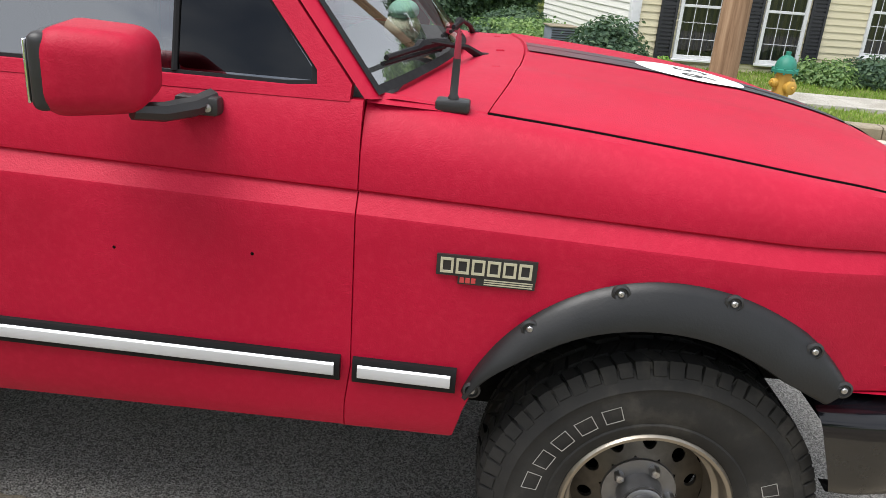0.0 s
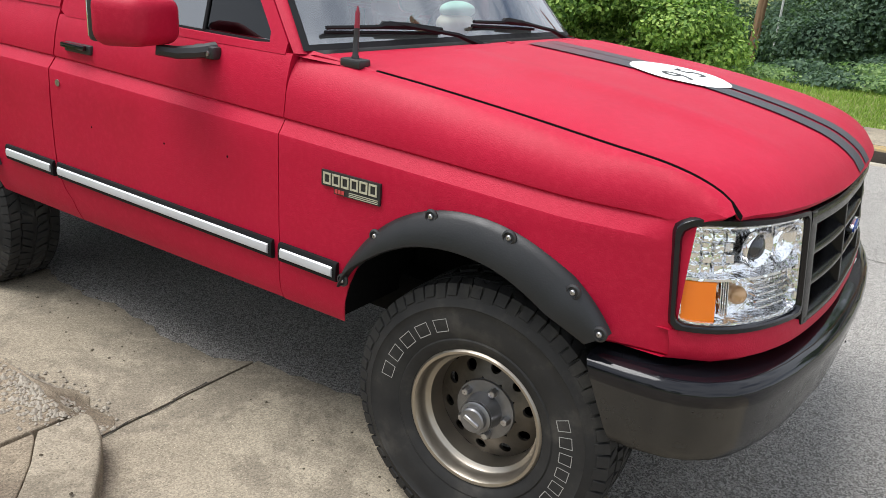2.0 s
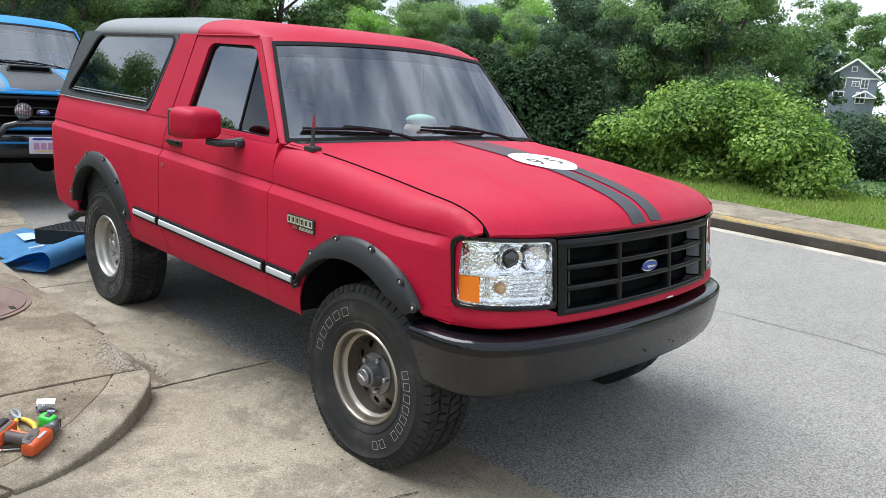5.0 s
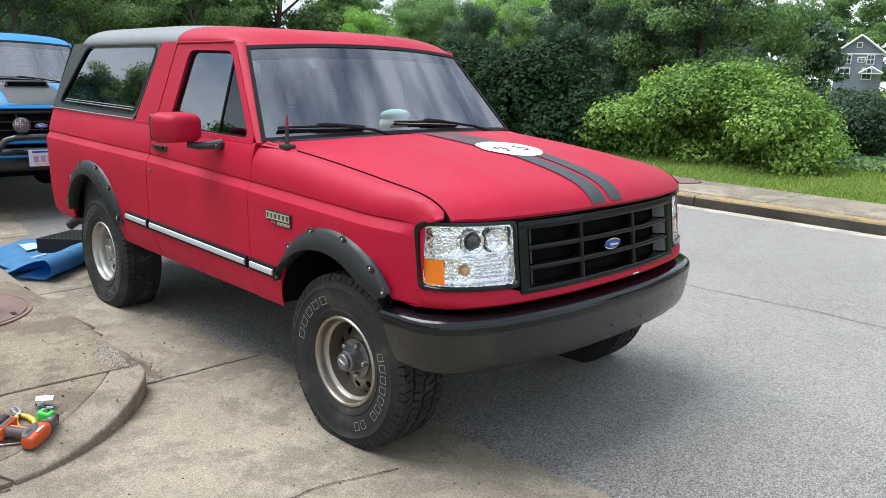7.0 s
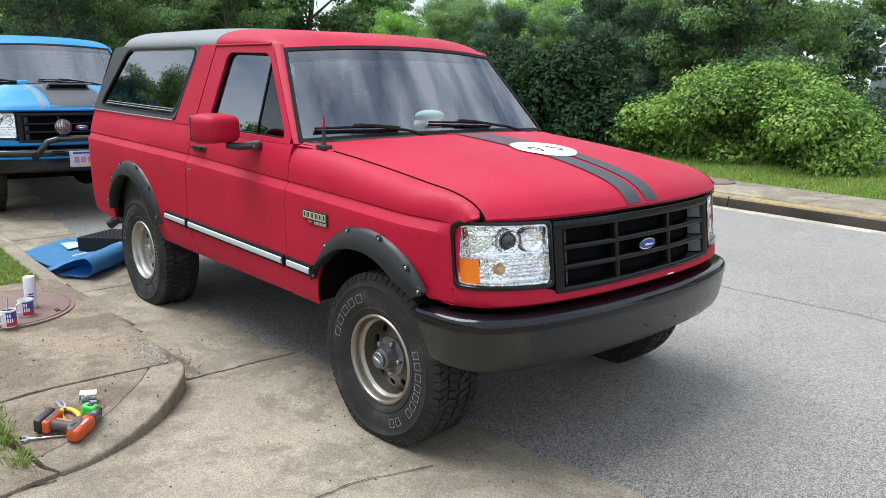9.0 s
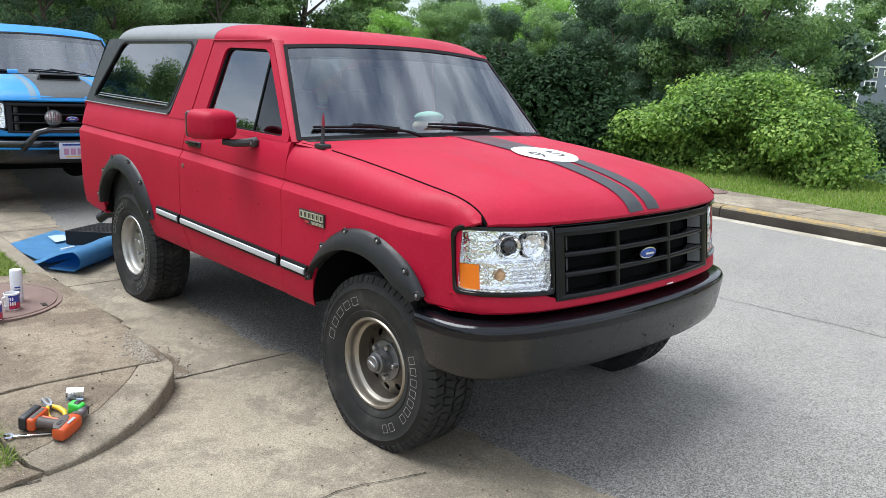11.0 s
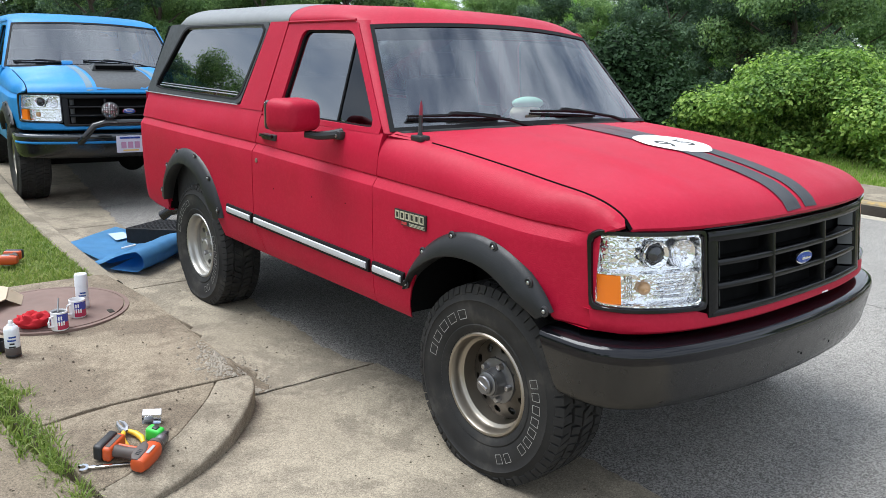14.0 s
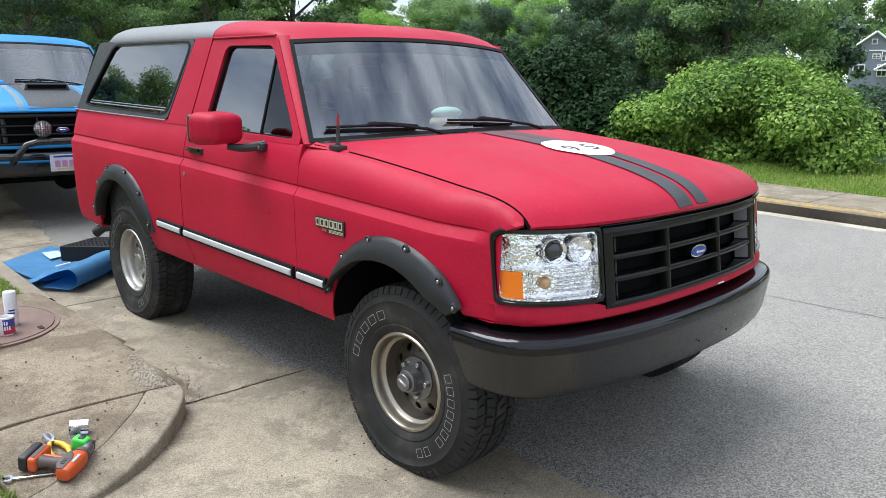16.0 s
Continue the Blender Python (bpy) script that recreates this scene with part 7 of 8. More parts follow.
# woods across the street: a thick edge, then fill behind
for k in range(8):
    spots.append((-19.5 + 1.85 * k + rt_.gauss(0, 0.4), 18.6 + rt_.gauss(0, 0.7), (2, 1, 1, 0, 0, 0, 0, 1, 1)[k], rt_.uniform(0.56, 0.64) if 3 <= k <= 6 else rt_.uniform(0.58, 0.72)))
for k in range(12):
    spots.append((-33 + 2.9 * k + rt_.gauss(0, 0.8), (26 if k < 9 else 31) + rt_.gauss(0, 1.2), (1, 2, 1, 0)[k % 4], rt_.uniform(0.70, 0.88)))
for k in range(10):
    spots.append((-44 + 4.6 * k + rt_.gauss(0, 1.2), 39 + rt_.gauss(0, 2), (3, 4, 3)[k % 3], rt_.uniform(0.85, 1.1)))
for x, y, k, s in ((-0.2, 25.0, 0, 0.70), (-3.2, 32.0, 0, 0.80), (-0.9, 30.0, 0, 0.85), (-6.0, 33.0, 4, 0.9)):
    spots.append((x, y, k, s))
# along the street behind the blue truck and beyond the lawn
for k in range(12):
    spots.append((-27 - 1.3 * k + rt_.gauss(0, 1), 15 - 3.6 * k + rt_.gauss(0, 1), (1, 1, 0, 1, 2)[k % 5], rt_.uniform(0.62, 0.85)))
for k in range(9):
    spots.append((-40 - rt_.random() * 8, 22 - 6.0 * k + rt_.gauss(0, 1), (1, 0, 1)[k % 3], rt_.uniform(0.85, 1.05)))
for k in range(14):
    spots.append((-44 - rt_.random() * 9, 1.5 + 1.25 * k + rt_.gauss(0, 0.5), (0, 0, 1)[k % 3], rt_.uniform(0.8, 1.0)))
# behind the camera, seen only in the glass
for k in range(9):
    spots.append((-40 + 7.5 * k + rt_.gauss(0, 2), -33 - rt_.random() * 12, (3, 4, 3)[k % 3], rt_.uniform(0.8, 1.1)))
for k in range(8):
    spots.append((-28 - rt_.random() * 12, 11 + 1.6 * k, (1, 2, 0)[k % 3], rt_.uniform(0.95, 1.15)))
for k in range(5):                                      # trees behind the camera, seen in the door glass
    spots.append((-13 + 5.5 * k, -17.5 - rt_.random() * 2, (1, 0)[k % 2], rt_.uniform(0.42, 0.58)))
for k in range(22):                                     # a line of trees on the near side, seen in the side glass
    a = radians(197 + 3.2 * k)
    spots.append((27 * math.cos(a) - 1.0, 27 * math.sin(a) + 1.0, (0, 1)[k % 2], rt_.uniform(0.42, 0.66) + (0.06 if k < 8 else 0.02)))
# beyond and beside the house
for k in range(4):
    spots.append((6 + 4.5 * k, 31 + rt_.gauss(0, 1.5), (3, 4, 3)[k % 3], rt_.uniform(1.1, 1.4)))
for k in range(9):                                      # far beyond the distant house
    spots.append((-104 + 11.0 * k, 168 + rt_.gauss(0, 5), 3, rt_.uniform(1.8, 2.15)))
for x, y, k, s in spots:
    d = (x - 3.157) / (y + 0.382)
    if 14 < y < 25.5 and abs(x - 1.2 + 0.2 * y) < 0.6 + 2.6 * s:
        continue
    if 13 < y < 120 and abs(d + 0.318) < 0.030 + 1.9 * s / y:                   # a gap towards the distant house
        continue
    turn = rt_.random() * 6.28
    if k < 3 and (y < -10 or math.hypot(x, y) > 31):      # coarser leaves far off
        k, s = ((4, 3, 3)[k], s * (1.06, 0.86, 0.73)[k]) if y < -10 else (3, s * (0.77, 0.86, 0.73)[k])
    if y > 14 and -1.34 < d < -0.70:                      # lower crowns with open sky above
        r = math.hypot(x - 3.157, y + 0.382)
        s = min(s, (1.65 + r * ((0.088 if d < -0.96 else 0.104) + 0.024 * math.sin(x * 5)) - zg(x, y)) / (8.5, 9.5, 8.0, 11.0, 8.0)[k])
    put_tree(KINDS[k], x, y, s, turn)
for k, (x, y, q) in enumerate(((-7.6, 17.4, 0.52), (-14.6, 20.6, 0.44), (-10.2, 22.6, 0.55), (1.2, 33.0, 0.72), (-1.8, 33.5, 0.72))):
    KINDS[k].matrix_world = Matrix.Translation((x, y, zg(x, y))) @ Matrix.Diagonal((q, q, q, 1))

# the great vine-covered bush on the verge
rb = random.Random(31)
bush = thing("bush", "large bright green vine-covered bush on the verge", "bush", Matrix.Translation((-3.25, 12.45, 0.16)))
BUSH_TOP = [(-1, 0.35), (-0.75, 0.80), (-0.5, 1.25), (-0.2, 1.62), (0.15, 1.74), (0.5, 1.62), (0.8, 1.24), (1, 0.62)]
blobs = []
for k in range(140):
    u = rb.uniform(-1, 1)
    w = rb.uniform(-1, 1)
    h = spline(u, BUSH_TOP) * math.sqrt(1 - 0.55 * w * w) * (rb.uniform(0.72, 0.92) if k % 3 else rb.uniform(0.1, 0.6))
    b = rb.uniform(0.20, 0.46)
    blobs.append((u * 2.22 - 0.45, w * (1.15 if h > 0.75 else 0.86) * math.sqrt(1 - 0.6 * u * u), max(0.30, h), b * 1.25, b, b * 0.85))
bm = bmesh.new()
for k in range(14):
    a = rb.uniform(-2.2, 1.0)
    tube(bm, [(a, rb.uniform(-0.6, 0.6), -0.2), (a + rb.gauss(0, 0.2), rb.uniform(-0.6, 0.6), 0.7), (a + rb.gauss(0, 0.4), rb.uniform(-0.7, 0.7), 1.35)], [0.04, 0.025, 0.01], 6)
part("stems", bm, BARK, bush).name = "stem"
cr = new("foliage", leaves("foliage", clump_points(rb, blobs, 6400, 0.50), 0.037, LEAF_BUSH, 5, 0.55))
cr.parent = bush


def shrub(x, y, z, rx, ry, rz, mat, seed, per, leaf, label):
    r = random.Random(seed)
    s = thing("shrub", label, "shrub", Matrix.Translation((x, y, z)))
    bm = bmesh.new()
    for k in range(5):
        tube(bm, [(r.gauss(0, 0.04), r.gauss(0, 0.04), -0.1), (r.gauss(0, rx * 0.3), r.gauss(0, ry * 0.3), rz * 0.9)], [0.018, 0.006], 5)
    part("stem", bm, BARK, s)
    bl = [(r.gauss(0, rx * 0.35), r.gauss(0, ry * 0.35), rz * r.uniform(0.45, 1.25), rx * 0.62, ry * 0.62, rz * 0.6) for k in range(9)]
    c = new("foliage", leaves("foliage", clump_points(r, bl, per, 0.6), leaf, mat, seed, 0.5))
    c.parent = s
    return s


shrub(1.78, 11.35, 0.14, 0.56, 0.52, 0.48, LEAF_DARK, 41, 5200, 0.038, "round dark green shrub at the house corner")
shrub(2.62, 11.75, 0.12, 0.26, 0.22, 0.20, LEAF_LIGHT, 42, 9000, 0.03, "small pale green shrub by the house wall")
shrub(5.0, 12.0, 0.14, 0.5, 0.4, 0.27, LEAF_MID, 43, 6000, 0.034, "low green shrub by the house wall")
shrub(5.75, 12.1, 0.14, 0.5, 0.4, 0.30, LEAF_DARK, 44, 6000, 0.034, "low dark shrub by the house wall")
shrub(-7.0, 12.3, 0.1, 1.5, 1.0, 1.3, LEAF_SHADED, 47, 2600, 0.055, "undergrowth at the edge of the woods, shade in its colour")
shrub(-9.6, 12.4, 0.1, 1.6, 1.0, 1.4, LEAF_SHADED, 48, 2600, 0.055, "undergrowth at the edge of the woods, shade in its colour")
shrub(-5.9, 12.0, 0.05, 1.0, 0.8, 0.9, LEAF_SHADED, 49, 3200, 0.05, "undergrowth beside the bush, shade in its colour")
shrub(-12.2, 12.5, 0.1, 1.6, 1.0, 1.3, LEAF_SHADED, 50, 2600, 0.055, "undergrowth at the edge of the woods, shade in its colour")

# low growth on the bank beside the bush, then the dark hollow behind the slender pole
for k, (x, y, rx, rz) in enumerate(((-0.95, 13.5, 0.55, 0.12), (-0.15, 13.3, 0.6, 0.12), (0.65, 13.6, 0.6, 0.15), (-0.5, 14.9, 0.8, 0.18), (0.55, 15.2, 0.8, 0.22), (-1.7, 14.8, 0.6, 0.14), (-0.6, 16.9, 0.9, 0.22), (0.5, 17.2, 0.8, 0.28))):
    shrub(x, y, zg(x, y), rx, rx * 0.9, rz, (LEAF_MID, LEAF_DARK)[k % 2], 80 + k, 2000, 0.042, "low green undergrowth on the bank")
for k, (x, y, rx, rz) in enumerate(((-1.3, 20.5, 1.3, 1.25), (0.35, 20.0, 1.1, 1.35), (-0.6, 23.5, 1.6, 1.9), (-3.6, 30.0, 2.2, 2.0), (-6.8, 29.5, 2.0, 2.0), (-0.6, 29.5, 2.2, 2.4))):
    shrub(x, y, zg(x, y), rx, rx * 0.8, rz, LEAF_DARK, 90 + k, 2600, 0.06, "tall dark undergrowth in the hollow")
for k, (x, y, rx, rz) in enumerate(((-4.3, 17.0, 0.8, 0.9), (-5.2, 22.0, 1.1, 1.4), (-3.3, 15.6, 0.8, 0.8))):
    shrub(x, y, zg(x, y), rx, rx * 0.8, rz, LEAF_LIGHT, 100 + k, 2400, 0.05, "light green undergrowth behind the bush")

for k, (x, y) in enumerate(((-40, 3.5), (-42, 6.5), (-43, 9.5), (-41, 12.5), (-38, 0.5))):
    shrub(x, y, zg(x, y), 2.2, 2.0, 1.7, LEAF_DARK, 60 + k, 420, 0.16, "dark undergrowth at the far edge of the lawn")

# ---- house across the street ----
HOUSE = pose(2.17, 12.05, 0, 0, 0, 11.0)                  # local: x along the front, y back, z up
house = thing("house", "pale yellow clapboard house with black shutters across the street", "house", HOUSE)


def siding(name, o, along, up0, up1, length, out, mat, gaps=()):
    """Clapboards on a wall: each board a wedge, left out where a window stands."""
    o, along, out = Vector(o), Vector(along), Vector(out)
    core = bmesh.new()
    P = [o - out * 0.06, o - out * 0.06 + along * length]
    w = [core.verts.new(q) for q in (P[0] + Vector((0, 0, up0)), P[1] + Vector((0, 0, up0)), P[1] + Vector((0, 0, up1)), P[0] + Vector((0, 0, up1)))]
    core.faces.new(w)
    wall = part(name, core, mat, house)
    z = up0
    while z < up1 - 0.02:
        segs = [(0.0, length)]
        for a, b, z0, z1 in gaps:
            if z + 0.1 > z0 and z < z1:
                segs = [q for s, e in segs for q in ((s, min(e, a)), (max(s, b), e)) if q[1] - q[0] > 0.01]
        for s, e in segs:
            bm = bmesh.new()
            A, B = o + along * s, o + along * e
            zz = min(z + 0.104, up1)
            rows = [[p - out * 0.05 + Vector((0, 0, z)), p + out * 0.014 + Vector((0, 0, z)), p + out * 0.012 + Vector((0, 0, z + 0.012)), p - out * 0.002 + Vector((0, 0, zz))] for p in (A, B)]
            grid(bm, rows)
            part("clapboard", bm, mat, wall)
        z += 0.104
    return wall


WINS = [(0.70, 1.38, 0.42, 1.95), (2.03, 2.73, 0.42, 1.95), (3.72, 4.36, 0.62, 1.95), (4.40, 5.04, 0.62, 1.95)]
siding("wall", (0, 0, 0), (1, 0, 0), 0.02, 2.6, 7.5, (0, -1, 0), SIDING_YELLOW, [(a, b, z0, z1) for a, b, z0, z1 in WINS])
siding("wall", (0, 0, 0), (0, 1, 0), -0.30, 2.6, 5.3, (-1, 0, 0), SIDING_WHITE, [(4.3, 5.4, -0.4, 0.42)])
bm = bmesh.new()
box(bm, (-0.035, -0.035, -0.3), (0.10, 0.0, 2.6), 0.004)
box(bm, (-0.035, 0.0, -0.3), (0.0, 0.10, 2.6), 0.004)
part("corner_board", bm, WHITE_PAINT, house)
bm = bmesh.new()
box(bm, (0.02, 0.0, -0.6), (7.5, 5.2, 0.02))
part("foundation", bm, KERB, house)
bm = bmesh.new()
box(bm, (-0.3, -0.3, 2.6), (7.8, 5.6, 2.75), 0.01)
rf = [bm.verts.new(p) for p in ((-0.3, -0.3, 2.75), (7.8, -0.3, 2.75), (7.8, 5.6, 2.75), (-0.3, 5.6, 2.75), (-0.3, 2.65, 4.6), (7.8, 2.65, 4.6))]
for q in ((0, 1, 5, 4), (2, 3, 4, 5), (0, 4, 3), (1, 2, 5)):
    bm.faces.new([rf[i] for i in q])
part("roof", bm, ROOF, house)
bm = bmesh.new()
box(bm, (7.35, 0.02, 0.0), (7.5, 5.3, 2.6))
box(bm, (0.02, 5.2, 0.0), (7.5, 5.3, 2.6))
part("wall", bm, SIDING_WHITE, house)
for i, (a, b, z0, z1) in enumerate(WINS):
    bm = bmesh.new()
    w = 0.055
    for lo, hi in (((a, -0.035, z0), (a + w, 0.02, z1)), ((b - w, -0.035, z0), (b, 0.02, z1)), ((a + w, -0.033, z1 - w), (b - w, 0.02, z1)), ((a + w, -0.033, z0), (b - w, 0.02, z0 + w)), ((a + w, -0.024, (z0 + z1) / 2 - 0.02), (b - w, 0.01, (z0 + z1) / 2 + 0.02))):
        box(bm, lo, hi, 0.004, 1)
    wf = part("window", bm, WHITE_PAINT, house, "white sash window")
    bm = bmesh.new()
    box(bm, (a - 0.03, -0.075, z0 - 0.035), (b + 0.03, 0.0, z0 - 0.001), 0.005, 1)
    part("sill", bm, WHITE_PAINT, wf)
    bm = bmesh.new()
    grid(bm, [[(x, -0.006, z) for z in (z0 + w, z1 - w)] for x in (a + w, b - w)])
    part("pane", bm, GLASS_HOUSE, wf)
    bm = bmesh.new()
    grid(bm, [[(lerp(a + w, b - w, k / 16), 0.06 + 0.012 * math.sin(k * 2.2), z) for z in (z0 + w, z1 - w)] for k in range(17)])
    part("curtain", bm, CURTAIN, wf)
    cols = 3 if i < 2 else 4
    for k in range(1, cols):
        bm = bmesh.new()
        x = lerp(a + w, b - w, k / cols)
        box(bm, (x - 0.004, -0.014, z0 + w), (x + 0.004, -0.002, z1 - w))
        part("glazing_bar", bm, WHITE_PAINT, wf)
    for k in (1, 2, 4, 5):
        bm = bmesh.new()
        z = lerp(z0 + w, z1 - w, k / 6)
        box(bm, (a + w, -0.013, z - 0.004), (b - w, -0.003, z + 0.004))
        part("glazing_bar", bm, WHITE_PAINT, wf)
for a in (0.40, 1.41, 1.74, 2.76):
    bm = bmesh.new()
    w = 0.26
    for lo, hi in (((a, -0.05, 0.40), (a + 0.04, -0.016, 1.97)), ((a + w - 0.04, -0.05, 0.40), (a + w, -0.016, 1.97)), ((a + 0.04, -0.048, 0.40), (a + w - 0.04, -0.016, 0.45)), ((a + 0.04, -0.048, 1.17), (a + w - 0.04, -0.016, 1.22)), ((a + 0.04, -0.048, 1.92), (a + w - 0.04, -0.016, 1.97)), ((a + 0.04, -0.026, 0.45), (a + w - 0.04, -0.016, 1.92))):
        box(bm, lo, hi, 0.002, 1)
    sh = part("shutter", bm, SHUTTER, house, "black louvred shutter")
    for k in range(26):
        z = 0.46 + 0.056 * k
        if 1.15 < z < 1.22:
            continue
        bm = bmesh.new()
        box(bm, (a + 0.04, -0.044, z), (a + w - 0.04, -0.026, z + 0.034), 0.0, 1)
        part("slat", bm, SHUTTER, sh)
bm = bmesh.new()                                        # low basement door at the back of the side wall
box(bm, (-0.03, 4.45, -0.6), (0.015, 5.2, 0.36), 0.01)
part("basement_door", bm, SHUTTER, house)

# outdoor cooling unit beside the house
ac = thing("air_conditioner", "grey metal outdoor cooling unit beside the house wall", "air conditioner", pose(1.22, 12.95, zg(1.2, 12.9), 0, 0, 11))
bm = bmesh.new()
box(bm, (-0.22, -0.22, 0.0), (0.22, 0.22, 0.40), 0.02)
part("casing", bm, SIDING_GREY, ac)
bm = bmesh.new()
box(bm, (-0.24, -0.24, 0.40), (0.24, 0.24, 0.425), 0.008)
part("top_cover", bm, KERB, ac)
for k in range(9):
    bm = bmesh.new()
    box(bm, (-0.20, -0.228, 0.05 + 0.037 * k), (0.20, -0.219, 0.065 + 0.037 * k), 0.002, 1)
    part("louvre", bm, SHUTTER, ac)

# ---- street things ----
pole = thing("utility_pole", "weathered brown wooden utility pole on the verge", "pole", Matrix.Translation((2.83, 9.30, 0.16)))
bm = bmesh.new()
tube(bm, [(0.02 * k * 0.35, 0.004 * math.sin(k), 0.9 * k - 0.3) for k in range(11)], [0.165 - 0.004 * k for k in range(11)], 20)
part("shaft", bm, POLE_WOOD, pole)
bm = bmesh.new()
box(bm, (0.15, -1.1, 7.9), (0.27, 1.1, 8.03), 0.01)
part("crossarm", bm, POLE_WOOD, pole)
pole2 = thing("utility_pole", "slender brown wooden pole at the edge of the woods", "pole", Matrix.Translation((-4.0, 26.0, -1.0)))
bm = bmesh.new()
tube(bm, [(0.015 * k, 0, 0.9 * k - 0.6) for k in range(10)], [0.145 - 0.003 * k for k in range(10)], 14)
part("shaft", bm, POLE_WOOD, pole2)
bm = bmesh.new()
tube(bm, [(0.66, 0.0, -0.9), (0.62, 0, 3.0), (0.14, 0, 7.4)], 0.035, 6)
part("guy_wire", bm, PALE_STEEL, pole2, "pale steel stay")


def hydrant(x, y, z):
    h = thing("fire_hydrant", "yellow fire hydrant with green bonnet on the verge", "hydrant", pose(x, y, z, 0, 0, 25))
    bm = bmesh.new()
    lathe(bm, [(0.15, 0.0), (0.15, 0.03), (0.105, 0.04), (0.10, 0.10), (0.135, 0.11), (0.135, 0.14), (0.098, 0.15), (0.094, 0.42), (0.10, 0.46)], 28, 'Z')
    b = part("barrel", bm, HYD_YELLOW, h)
    bm = bmesh.new()
    lathe(bm, [(0.13, 0.455), (0.145, 0.46), (0.145, 0.49), (0.12, 0.50), (0.118, 0.53), (0.105, 0.58), (0.07, 0.625), (0.035, 0.645), (0.03, 0.65), (0.03, 0.69), (0.001, 0.692)], 28, 'Z')
    part("bonnet", bm, HYD_GREEN, h, "green painted cap")
    for k in range(8):
        bm = bmesh.new()
        a = 2 * math.pi * k / 8
        lathe(bm, [(0.014, 0.44), (0.014, 0.51), (0.001, 0.512)], 6, 'Z', Matrix.Translation((0.133 * math.cos(a), 0.133 * math.sin(a), 0)))
        part("bolt", bm, HYD_GREEN, h)
    for ang, r, zz, L in ((-90, 0.075, 0.30, 0.17), (0, 0.05, 0.34, 0.16), (180, 0.05, 0.34, 0.16)):
        m = Matrix.Translation((0, 0, zz)) @ Matrix.Rotation(radians(ang), 4, 'Z')
        bm = bmesh.new()
        lathe(bm, [(r * 0.8, 0.05), (r * 0.8, L - 0.05), (r, L - 0.05), (r, L - 0.012), (r * 0.7, L), (0.02, L), (0.018, L + 0.025), (0.001, L + 0.026)], 18, 'X', m)
        part("outlet", bm, HYD_YELLOW, h)
    return h


hydrant(3.53, 9.32, 0.185)

# far grey gabled house between the trees
fh = thing("house", "distant grey gabled house with white window trim", "house", pose(-42.6, 137.4, 1.45, 0, 0, 17))
bm = bmesh.new()
v = [bm.verts.new(p) for p in ((-3.4, 0, -5), (3.4, 0, -5), (3.4, 0, 5.4), (0, 0, 8.0), (-3.4, 0, 5.4), (-3.4, 9, -5), (3.4, 9, -5), (3.4, 9, 5.4), (0, 9, 8.0), (-3.4, 9, 5.4))]
for q in ((0, 1, 2, 3, 4), (1, 6, 7, 2), (5, 0, 4, 9), (9, 8, 7, 6, 5)):
    bm.faces.new([v[i] for i in q])
part("wall", bm, SIDING_GREY, fh)
for sg in (-1, 1):
    bm = bmesh.new()
    a = [(0, -0.4, 8.15), (sg * 3.9, -0.4, 5.15), (sg * 3.9, 9.3, 5.15), (0, 9.3, 8.15)]
    q = [bm.verts.new(p) for p in a]
    bm.faces.new(q)
    bmesh.ops.solidify(bm, geom=bm.faces[:], thickness=0.2)
    rp = part("roof", bm, ROOF, fh)
    bm = bmesh.new()
    tube(bm, [(0, -0.45, 8.05), (sg * 3.9, -0.45, 5.05)], 0.16, 4)
    part("barge_board", bm, WHITE_PAINT, rp)
for x, z, w, h in ((-1.7, 3.6, 0.9, 1.3), (0.3, 3.9, 0.9, 0.6), (-0.2, 6.2, 0.6, 0.6), (-2.0, 1.2, 1.5, 1.6), (1.6, 3.6, 0.9, 1.3), (1.3, 1.2, 1.2, 1.6)):
    bm = bmesh.new()
    box(bm, (x - w / 2 - 0.14, -0.10, z - 0.14), (x + w / 2 + 0.14, -0.004, z + h + 0.14), 0.01)
    wf = part("window", bm, WHITE_PAINT, fh)
    bm = bmesh.new()
    box(bm, (x - w / 2, -0.13, z), (x + w / 2, -0.09, z + h))
    part("pane", bm, GLASS_HOUSE, wf)
    if w > 0.8:
        bm = bmesh.new()
        box(bm, (x - 0.04, -0.15, z), (x + 0.04, -0.132, z + h))
        box(bm, (x - w / 2, -0.152, z + h / 2 - 0.04), (x + w / 2, -0.134, z + h / 2 + 0.04))
        part("glazing_bar", bm, WHITE_PAINT, wf)
bm = bmesh.new()
box(bm, (-3.5, -0.12, 5.0), (3.5, -0.02, 5.22), 0.02)
part("fascia", bm, WHITE_PAINT, fh)
bm = bmesh.new()
for sg in (-1, 1):
    tube(bm, [(1.9, -1.3, 3.1), (1.9 + sg * 1.7, -1.3, 2.1)], 0.14, 4)
box(bm, (0.3, -1.3, 1.95), (3.5, 0.0, 2.15), 0.02)
part("porch_roof", bm, WHITE_PAINT, fh)


